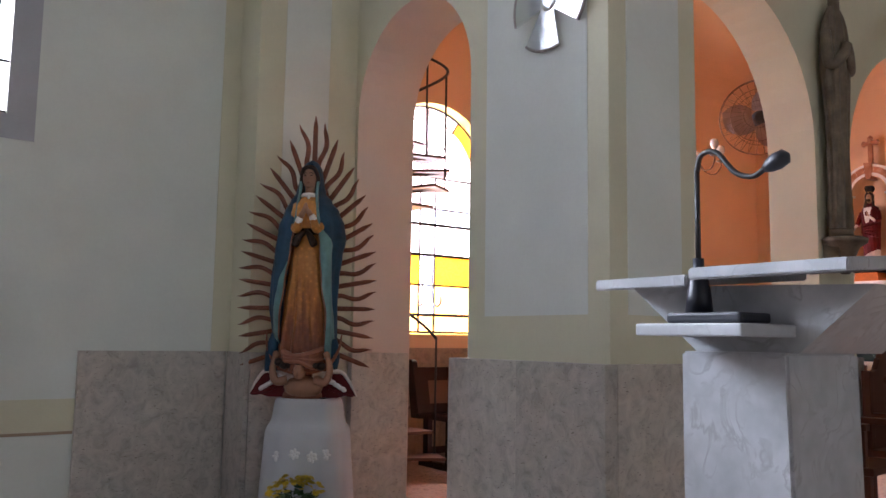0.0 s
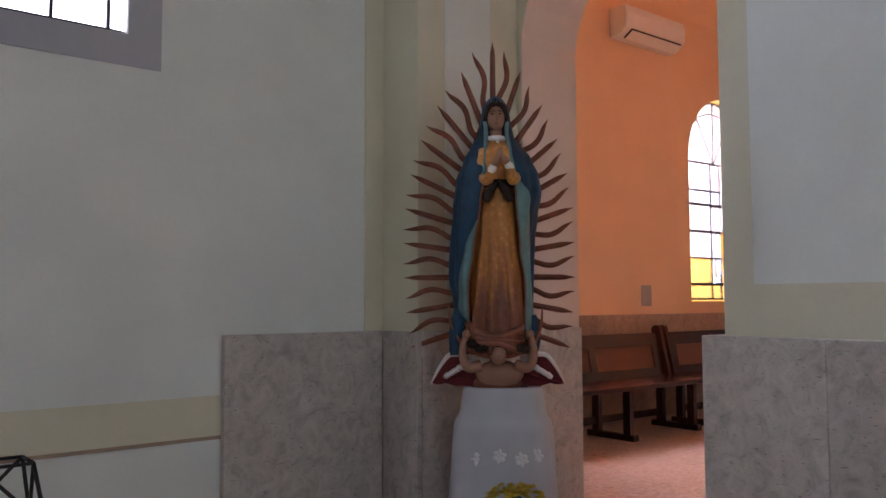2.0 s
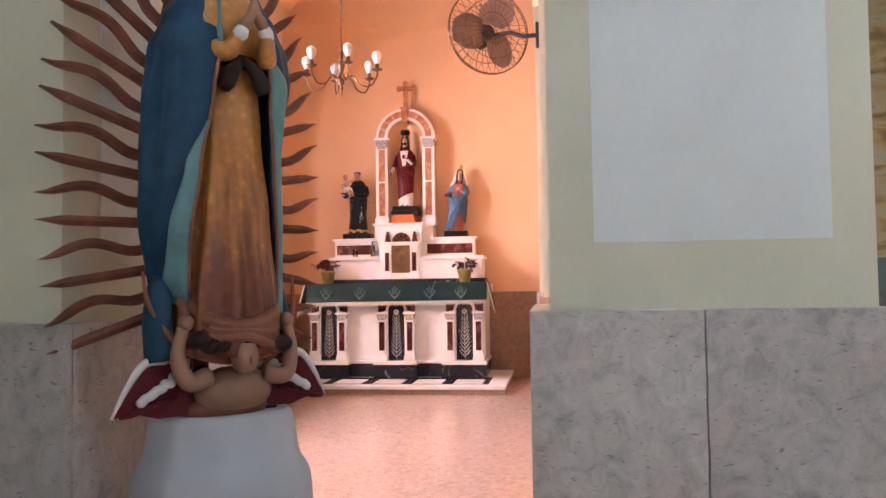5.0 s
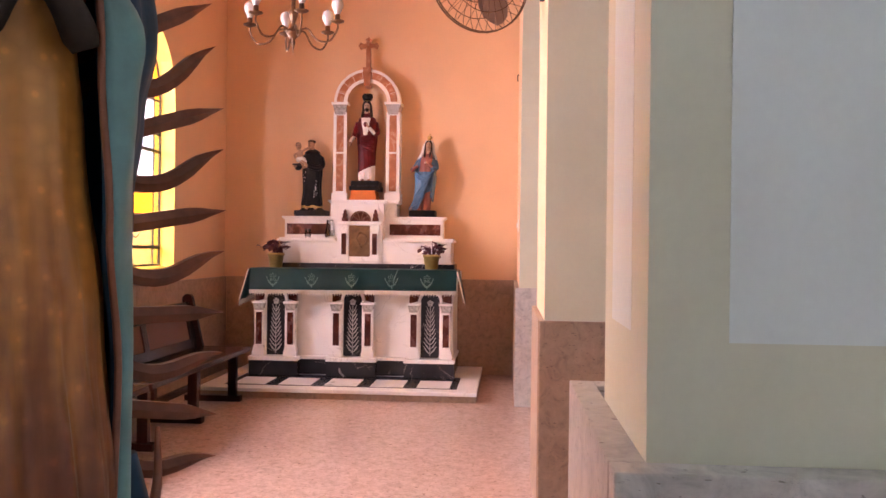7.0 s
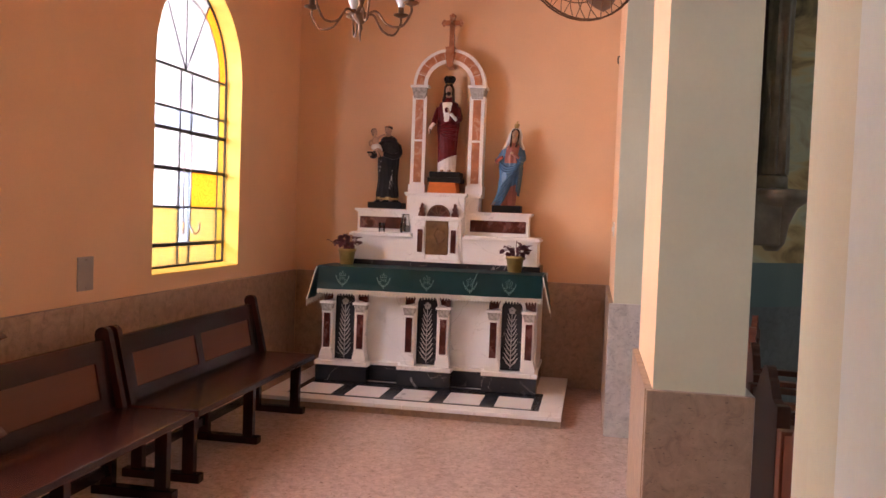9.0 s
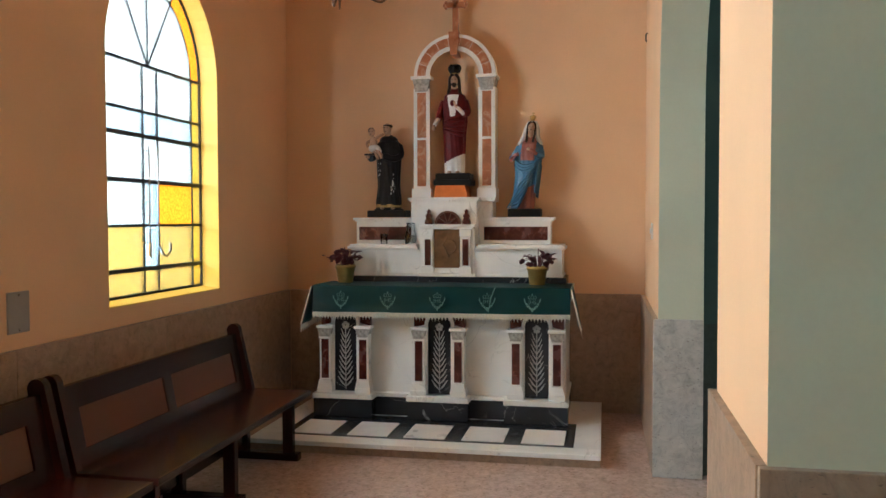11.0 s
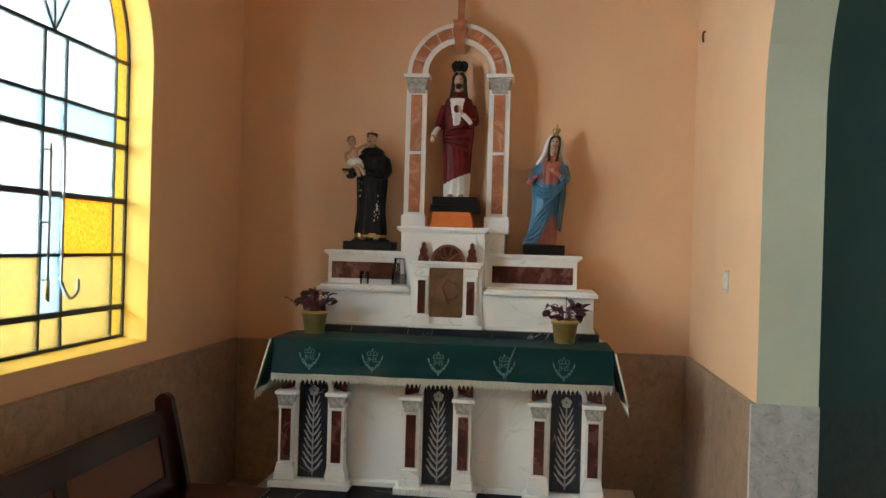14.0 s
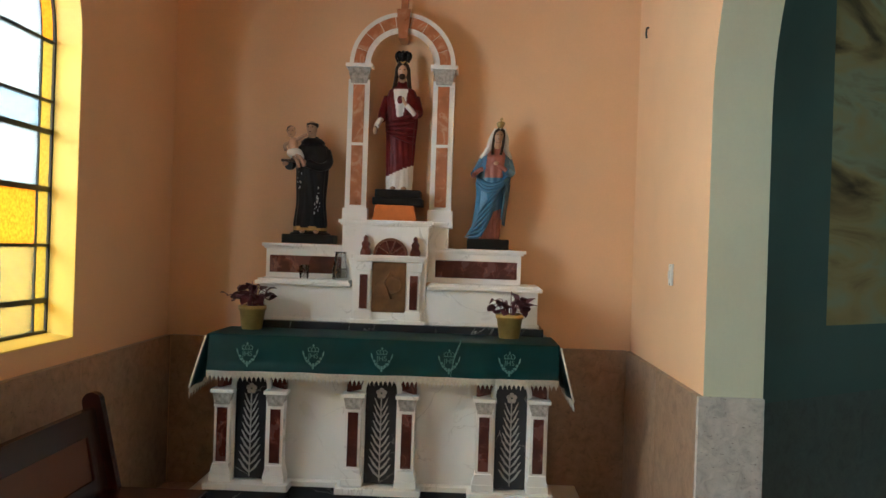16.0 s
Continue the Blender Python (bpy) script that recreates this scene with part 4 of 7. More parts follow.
# ---- retable ----
def retable():
    r = root = thing("retable", 10.42, 5.455, 0.0, "stepped white marble retable with a niche and red marble panels", "retable")
    P = lambda name, bm, mt, label="": part(name, bm, mt, root, label)
    # support behind the table and the black strip above it
    P("support", cuboid(-0.07, 0.0, -0.90, 0.90, 0.088, 1.075), M_WHITE)
    P("base_strip", cuboid(-0.42, 0.0, -0.935, 0.85, 1.076, 1.145, 0.003), M_BLACK, "black veined marble strip")
    P("lower_step", cuboid(-0.36, 0.0, -0.90, 0.83, 1.145, 1.365, 0.003), M_WHITE, "white marble riser")
    for y0, y1 in ((-0.925, -0.215), (0.26, 0.855)):
        bm = cuboid(-0.39, 0.0, y0, y1, 1.365, 1.388, 0.004)
        box(bm, -0.375, 0.0, y0 + 0.015, y1 - 0.015, 1.388, 1.402, 0.003)
        box(bm, -0.372, 0.0, y0 + 0.015, y1 - 0.015, 1.1455, 1.165, 0.003)
        P("ledge", bm, M_WHITE, "moulded white marble ledge")
    P("upper_step", cuboid(-0.19, 0.0, -0.80, 0.835, 1.402, 1.590, 0.003), M_WHITE)
    bm = cuboid(-0.215, 0.0, -0.83, 0.86, 1.600, 1.622, 0.004)
    box(bm, -0.20, 0.0, -0.815, 0.847, 1.588, 1.601, 0.003)
    P("ledge", bm, M_WHITE, "moulded white marble ledge")
    for a, b in ((-0.775, -0.255), (0.275, 0.81)):
        P("inset_panel", cuboid(-0.194, -0.185, a, b, 1.435, 1.545), M_RED, "dark red marble panel")
    # middle block below the niche
    P("middle_block", cuboid(-0.31, 0.0, -0.21, 0.33, 1.402, 1.752, 0.003), M_WHITE)
    P("middle_block", cuboid(-0.22, 0.0, -0.33, -0.21, 1.622, 1.752, 0.003), M_WHITE)
    bm = cuboid(-0.335, 0.0, -0.235, 0.355, 1.762, 1.785, 0.004)
    box(bm, -0.325, 0.0, -0.222, 0.343, 1.750, 1.763, 0.003)
    box(bm, -0.24, 0.0, -0.355, -0.235, 1.750, 1.785, 0.004)
    P("ledge", bm, M_WHITE, "moulded white marble ledge")
    # niche: jambs, arch and a hollow back
    top = 2.80
    for s in (-1, 1):
        y = s * 0.275 + 0.005
        bm = cuboid(-0.13, 0.03, y - 0.070, y + 0.070, 1.785, 2.70, 0.003)
        col = P("niche_pilaster", bm, M_WHITE, "white marble pilaster")
        for a, b in ((1.885, 2.27), (2.29, 2.665)):
            part("inlay_strip", cuboid(-0.136, -0.128, y - 0.037, y + 0.037, a, b), M_ORANGE, col, "orange marble inlay")
        part("pilaster_base", cuboid(-0.15, 0.03, y - 0.082, y + 0.082, 1.785, 1.865, 0.004), M_WHITE, col)
        part("capital", prism(bmesh.new(), [(y - 0.05, 2.675), (y - 0.075, 2.775), (y + 0.075, 2.775), (y + 0.05, 2.675)], "x", -0.15, 0.03), M_CAPITAL, col, "carved grey capital")
        part("abacus", cuboid(-0.165, 0.03, y - 0.088, y + 0.088, 2.775, 2.80, 0.004), M_WHITE, col)
    c = 0.005
    P("arch_face", prism(bmesh.new(), arc(c, top, 0.345, 0, 180, 28) + arc(c, top, 0.205, 180, 0, 28), "x", -0.115, 0.03), M_WHITE, "white marble arch")
    n = 9
    for i in range(n):
        a0, a1 = 180 * i / n + 0.4, 180 * (i + 1) / n - 0.4
        P("arch_inlay", prism(bmesh.new(), arc(c, top, 0.315, a0, a1, 5) + arc(c, top, 0.245, a1, a0, 5), "x", -0.121, -0.11), M_ORANGE, "orange marble arch stone")
    bm = bmesh.new()
    rings = []
    for (y, z) in [(c - 0.205, 1.785), (c - 0.205, 2.3)] + [(p, q) for p, q in arc(c, top, 0.205, 180, 90, 8)]:
        half = abs(y - c)
        rings.append([bm.verts.new((0.036 - 0.165 * (1 - math.sin(radians(180 * k / 14))), c - half * math.cos(radians(180 * k / 14)), z)) for k in range(15)])
    for a, b in zip(rings, rings[1:]):
        for k in range(14):
            bm.faces.new((a[k], a[k + 1], b[k + 1], b[k])).smooth = True
    bmesh.ops.remove_doubles(bm, verts=bm.verts[:], dist=0.0005)
    P("niche_back", bm, M_CHAPEL, "rounded plaster hollow")
    # keystone and cross on top
    bm = prism(bmesh.new(), [(c - 0.028, 2.97), (c - 0.045, 3.16), (c + 0.045, 3.16), (c + 0.028, 2.97)], "x", -0.14, 0.03)
    P("keystone", bm, M_ORANGE, "carved keystone")
    bm = cuboid(-0.07, -0.03, c - 0.024, c + 0.024, 3.14, 3.46, 0.004)
    box(bm, -0.07, -0.03, c - 0.080, c + 0.080, 3.375, 3.42, 0.004)
    for y, z in ((c - 0.080, 3.398), (c + 0.080, 3.398), (c, 3.462)):
        for k in (-1, 0, 1):
            ball(bm, -0.05, y + (0.018 * k if y == c else (0.012 if y > c else -0.012) * (k == 0)), z + (0.014 * (k == 0) if y == c else 0.02 * k), 0.02, 0.016, 0.016, seg=8)
    box(bm, -0.09, 0.0, c - 0.05, c + 0.05, 3.125, 3.15, 0.004)
    P("cross", bm, M_ORANGE, "orange marble cross")
    # tabernacle
    tab = P("tabernacle", cuboid(-0.368, -0.30, -0.205, 0.25, 1.1685, 1.528, 0.003), M_WHITE, "white marble tabernacle front")
    t = 0.0225
    part("door", cuboid(-0.376, -0.364, t - 0.105, t + 0.105, 1.215, 1.525, 0.002), M_DOORBRASS, tab, "old brass door")
    bm = tube(bmesh.new(), arc3(-0.378, 1.385, 0.055, 20, 300, 16), 0.006, 6)
    tube(bm, [(-0.378, t - 0.02, 1.30), (-0.378, t + 0.03, 1.40), (-0.378, t - 0.01, 1.46)], 0.007, 6)
    ball(bm, -0.37, t + 0.080, 1.39, 0.010, 0.010, 0.016, seg=10)
    part("door_relief", bm, M_DOORBRASS, tab, "raised brass relief and knob", smooth=True)
    for s in (-1, 1):
        y = t + s * 0.155
        col = part("column", cuboid(-0.385, -0.355, y - 0.040, y + 0.040, 1.20, 1.50, 0.003), M_WHITE, tab)
        part("column_inlay", cuboid(-0.390, -0.384, y - 0.024, y + 0.024, 1.235, 1.445), M_RED, tab, "dark red marble inlay")
        part("column_base", cuboid(-0.40, -0.35, y - 0.052, y + 0.052, 1.16, 1.225, 0.004), M_WHITE, tab)
        part("column_capital", cuboid(-0.395, -0.35, y - 0.048, y + 0.048, 1.47, 1.525, 0.004), M_WHITE, tab)
        bm = prism(bmesh.new(), [(y - 0.032, 1.566), (y - 0.032, 1.59), (y - 0.020, 1.615), (y - 0.026, 1.635), (y - 0.012, 1.655), (y - 0.014, 1.675), (y, 1.69), (y + 0.014, 1.675), (y + 0.012, 1.655), (y + 0.026, 1.635), (y + 0.020, 1.615), (y + 0.032, 1.59), (y + 0.032, 1.566)], "x", -0.345, -0.309)
        part("finial", bm, M_RED, tab, "dark red marble finial")
    bm = cuboid(-0.405, -0.29, t - 0.235, t + 0.235, 1.545, 1.566, 0.004)
    box(bm, -0.395, -0.29, t - 0.222, t + 0.222, 1.528, 1.546, 0.003)
    part("cornice", bm, M_WHITE, tab)
    part("plinth", cuboid(-0.41, -0.30, t - 0.235, t + 0.235, 1.1455, 1.168, 0.003), M_WHITE, tab)
    part("lunette", prism(bmesh.new(), arc(t, 1.567, 0.10, 0, 180, 18), "x", -0.325, -0.309), M_RED, tab, "dark red marble fan lunette")
    bm = prism(bmesh.new(), arc(t, 1.567, 0.108, 0, 180, 18) + arc(t, 1.567, 0.092, 180, 0, 18), "x", -0.333, -0.309)
    for a in (36, 72, 108, 144):
        tube(bm, [(-0.327, t, 1.568), (-0.327, t + 0.095 * math.cos(radians(a)), 1.568 + 0.095 * math.sin(radians(a)))], 0.004, 5)
    part("lunette_ribs", bm, M_PANEL, tab, "brown fan ribs")
    return r


retable()


# ---- statues: each one plain mesh ----
def along(table, z):
    """Value at height z, read smoothly off a short table of (height, value)."""
    for (a, p), (b, q) in zip(table, table[1:]):
        if z <= b:
            t = max(0.0, (z - a) / (b - a))
            return p + (q - p) * t * t * (3 - 2 * t)
    return table[-1][1]


def pour(bm, tmp):
    """Moves the faces of tmp into bm."""
    put = {v: bm.verts.new(v.co) for v in tmp.verts}
    for f in tmp.faces:
        g = bm.faces.new([put[v] for v in f.verts])
        g.material_index, g.smooth = f.material_index, f.smooth
    tmp.free()


def sheet(bm, rows, mi, thick=0.008):
    """Cloth of some thickness through rows of points."""
    tmp = bmesh.new()
    grid = [[tmp.verts.new(p) for p in row] for row in rows]
    for a, b in zip(grid, grid[1:]):
        for i in range(len(a) - 1):
            f = tmp.faces.new((a[i], a[i + 1], b[i + 1], b[i]))
            f.smooth, f.material_index = True, mi
    bmesh.ops.recalc_face_normals(tmp, faces=tmp.faces)
    bmesh.ops.solidify(tmp, geom=tmp.faces[:], thickness=thick)
    pour(bm, tmp)


def robed(bm, h, w, d, lean=0.0, foot=0.85, robe=0, fold=0.06, folds=9, seg=72):
    """A draped standing form of height h to the shoulders; w and d are half width and half depth."""
    prof = [(foot, 0.0), (foot * 1.02, 0.03 * h), (0.80, 0.15 * h), (0.76, 0.30 * h), (0.80, 0.45 * h), (0.90, 0.58 * h), (1.0, 0.70 * h), (1.0, 0.80 * h), (0.93, 0.88 * h), (0.72, 0.95 * h), (0.40, 1.0 * h)]
    fine = spline([(r, z, 0) for r, z in prof], 9)
    lathe(bm, [(p.x, p.y, lean * p.y / h, 0) for p in fine], seg, 0, 0, w, d, robe, fold, folds)
    return bm


def statue(name, bm, mats, x, y, z, rz, label):
    ob = part(name, bm, mats)
    ob.matrix_basis = pose(x, y, z, 0, 0, rz)
    return tagged(ob, label, "statue")


def draped(bm, table, depth, paint, amp=0.10, folds=6, seg=112, rows=70):
    """A standing draped form: table is (height, half width), paint gives the material at a point."""
    z0, z1 = table[0][0], table[-1][0]
    rings = []
    for j in range(rows + 1):
        z = z0 + (z1 - z0) * j / rows
        w = along(table, z)
        k0 = amp * (1 - 0.75 * (z - z0) / (z1 - z0))
        ring = []
        for i in range(seg):
            a = 2 * math.pi * i / seg
            u = a + 0.12 * math.sin(9 * z + 2 * a)
            k = 1 + k0 * (0.6 * (1 - abs(math.sin(folds * u + 0.4))) + 0.4 * math.sin((2 * folds + 1) * u + 5 * z) - 0.3)
            ring.append(bm.verts.new((w * k * math.cos(a), depth * w * k * math.sin(a), z)))
        rings.append(ring)
    for p, q in zip(rings, rings[1:]):
        for i in range(seg):
            f = bm.faces.new((p[i], p[(i + 1) % seg], q[(i + 1) % seg], q[i]))
            f.smooth, f.material_index = True, paint(f.calc_center_median())
    bm.faces.new(rings[0][::-1])
    bm.faces.new(rings[-1])


def head(bm, x, y, z, r, skin, dark, turn=0.0):
    """Egg-shaped head with nose, brows and lips in low relief; y is its middle, it looks along -y."""
    ball(bm, x, y, z, r, r * 1.1, r * 1.36, skin, 20)
    ball(bm, x + turn, y - r * 0.45, z - r * 0.85, r * 0.5, r * 0.55, r * 0.42, skin, 12)
    ball(bm, x + turn, y - r * 1.12, z - r * 0.10, r * 0.14, r * 0.18, r * 0.34, skin, 8)
    for s in (-1, 1):
        ball(bm, x + turn + s * r * 0.40, y - r * 1.01, z + r * 0.20, r * 0.22, r * 0.07, r * 0.09, dark, 8)
    ball(bm, x + turn, y - r * 1.00, z - r * 0.68, r * 0.24, r * 0.08, r * 0.07, dark, 8)


def robed_statue_in_niche():
    """White gown, dark red mantle drawn across, one arm lowered, one hand at the breast, crown."""
    bm = bmesh.new()

    def paint(c):
        if c.z < 0.125 + 0.45 * c.x:
            return 0
        return 0 if c.y < 0 and 0.47 < c.z < 0.645 and abs(c.x + 0.004) < 0.020 + 0.16 * (c.z - 0.47) else 1

    draped(bm, [(0.0, 0.082), (0.10, 0.086), (0.30, 0.094), (0.45, 0.104), (0.58, 0.106), (0.64, 0.088), (0.68, 0.046), (0.71, 0.026)], 0.80, paint, 0.13, 6)
    # mantle folds slung from one hip to the other shoulder
    for k in range(5):
        q = k / 4
        tube(bm, spline([(-0.096, -0.035, 0.44 - 0.07 * q), (-0.03, -0.090 + 0.004 * k, 0.445 - 0.10 * q), (0.05, -0.082, 0.475 - 0.16 * q), (0.098, -0.030, 0.50 - 0.20 * q)], 6), 0.009, 8, 1, taper=[0.004 + 0.008 * math.sin(math.pi * i / 18) for i in range(19)])
    tube(bm, spline([(-0.092, -0.01, 0.60), (-0.118, -0.04, 0.50), (-0.120, -0.085, 0.445)], 5), 0.026, 10, 1)
    tube(bm, spline([(-0.118, -0.075, 0.455), (-0.135, -0.105, 0.425), (-0.148, -0.120, 0.395)], 5), 0.018, 10, 0)
    ball(bm, -0.152, -0.126, 0.372, 0.015, 0.016, 0.026, 2, 10)
    tube(bm, spline([(0.092, -0.01, 0.60), (0.118, -0.05, 0.50), (0.090, -0.098, 0.480)], 5), 0.026, 10, 1)
    tube(bm, spline([(0.095, -0.095, 0.480), (0.060, -0.110, 0.515), (0.040, -0.112, 0.535)], 5), 0.016, 10, 0)
    tube(bm, spline([(0.040, -0.112, 0.535), (0.022, -0.116, 0.560), (0.014, -0.116, 0.585)], 4), 0.009, 8, 2)
    ball(bm, -0.004, -0.088, 0.575, 0.020, 0.010, 0.026, 1, 12)
    tube(bm, [(0, -0.004, 0.68), (0, -0.010, 0.74)], 0.022, 12, 2)
    head(bm, 0, -0.016, 0.770, 0.033, 2, 3)
    ball(bm, 0, 0.010, 0.778, 0.042, 0.040, 0.052, 3)
    ball(bm, 0, -0.034, 0.735, 0.021, 0.020, 0.022, 3, 12)
    for s in (-1, 1):
        tube(bm, spline([(s * 0.010, -0.030, 0.822), (s * 0.034, -0.022, 0.79), (s * 0.040, -0.012, 0.73), (s * 0.050, -0.030, 0.655)], 5), 0.014, 8, 3)
    lathe(bm, [(0.032, 0.822), (0.034, 0.834)], 20, 0, 0.0, mi=4)
    for k in range(8):
        a = math.pi * k / 4
        c, d = math.cos(a), math.sin(a)
        tube(bm, spline([(0.033 * c, 0.033 * d, 0.832), (0.050 * c, 0.050 * d, 0.870), (0.038 * c, 0.038 * d, 0.896), (0.004 * c, 0.004 * d, 0.888)], 4), 0.007, 6, 5)
    lathe(bm, [(0.030, 0.834), (0.042, 0.860), (0.040, 0.885), (0.006, 0.886)], 20, 0, 0.0, mi=5)
    ball(bm, 0, 0, 0.902, 0.008, 0.008, 0.010, 4, 8)
    for s in (-1, 1):
        ball(bm, s * 0.035, -0.072, 0.010, 0.018, 0.030, 0.012, 2, 10)
    box(bm, -0.145, 0.145, -0.12, 0.10, -0.055, 0.0, 0.010, 5)
    box(bm, -0.158, 0.158, -0.13, 0.10, -0.10, -0.052, 0.008, 5)
    return statue("statue", bm, [M_ROBEW, M_ROBER, M_PALE, M_HAIR, M_GILT, M_BASE], 10.30, 5.455, 1.985, -90, "crowned robed plaster statue in white gown and dark red mantle")


def friar_statue():
    """Black habit with worn patches and a gilt hem, carrying a small child figure on one arm."""
    bm = bmesh.new()
    draped(bm, [(0.0, 0.106), (0.05, 0.108), (0.20, 0.096), (0.40, 0.104), (0.50, 0.114), (0.555, 0.100), (0.60, 0.058), (0.63, 0.034)], 0.78,
           lambda c: 4 if 0.018 < c.z < 0.040 + 0.008 * math.sin(60 * c.x) else 0, 0.12, 6)
    rnd = random.Random(31)
    for k in range(26):
        x, z = (0.048, 0.20) if k < 17 else (-0.065, 0.33)
        x, z = x + rnd.gauss(0, 0.010), z + rnd.gauss(0, 0.045)
        ball(bm, x, -0.078 * math.sqrt(1 - min(0.9, (x / 0.100) ** 2)) - 0.0015, z, rnd.uniform(0.002, 0.005), 0.003, rnd.uniform(0.003, 0.010), 3, 6)
    tube(bm, [(0, 0, 0.60), (-0.004, -0.018, 0.645)], 0.026, 12, 1)
    head(bm, -0.006, -0.022, 0.682, 0.035, 1, 2, -0.006)
    lathe(bm, [(0.034, 0.690), (0.040, 0.702), (0.037, 0.716)], 20, -0.004, -0.014, 1, 1.05, mi=2)
    lathe(bm, [(0.074, 0.575), (0.080, 0.592), (0.056, 0.618)], 20, 0, 0, 1, 0.85, mi=0)
    tube(bm, spline([(0.092, 0, 0.54), (0.112, -0.03, 0.46), (0.070, -0.090, 0.425), (-0.020, -0.115, 0.450)], 5), 0.028, 10, 0)
    ball(bm, -0.035, -0.125, 0.455, 0.020, 0.016, 0.016, 1, 10)
    # child figure
    ball(bm, -0.110, -0.090, 0.560, 0.034, 0.032, 0.056, 1)
    head(bm, -0.124, -0.092, 0.648, 0.027, 1, 2)
    ball(bm, -0.130, -0.080, 0.660, 0.029, 0.029, 0.031, 2)
    ball(bm, -0.098, -0.098, 0.512, 0.052, 0.040, 0.034, 3)
    ball(bm, -0.066, -0.112, 0.488, 0.034, 0.028, 0.030, 3)
    tube(bm, spline([(-0.090, -0.115, 0.50), (-0.050, -0.140, 0.475), (-0.025, -0.135, 0.425)], 4), 0.014, 8, 1)
    tube(bm, spline([(-0.100, -0.115, 0.49), (-0.070, -0.140, 0.455), (-0.060, -0.135, 0.415)], 4), 0.013, 8, 1)
    tube(bm, spline([(-0.095, -0.10, 0.59), (-0.060, -0.09, 0.615), (-0.030, -0.065, 0.635)], 4), 0.011, 8, 1)
    tube(bm, spline([(-0.125, -0.10, 0.58), (-0.160, -0.11, 0.560), (-0.150, -0.12, 0.525)], 4), 0.011, 8, 1)
    box(bm, -0.175, -0.040, -0.140, -0.050, 0.452, 0.468, 0.003, 2)
    ball(bm, -0.150, -0.125, 0.440, 0.020, 0.018, 0.014, 1, 10)
    tube(bm, spline([(-0.088, -0.01, 0.53), (-0.120, -0.06, 0.44), (-0.130, -0.11, 0.430)], 4), 0.028, 10, 0)
    for s in (-1, 1):
        ball(bm, s * 0.045 + 0.01, -0.088, 0.010, 0.018, 0.032, 0.011, 1, 10)
    ball(bm, 0, 0, -0.004, 0.135, 0.10, 0.022, 5)
    box(bm, -0.165, 0.165, -0.10, 0.10, -0.065, -0.008, 0.006, 5)
    return statue("statue", bm, [M_ROBEK, M_PALE, M_HAIR, M_ROBEW, M_GILT, M_BASE], 10.325, 6.03, 1.690, -90, "plaster friar statue in black habit holding a small child figure")


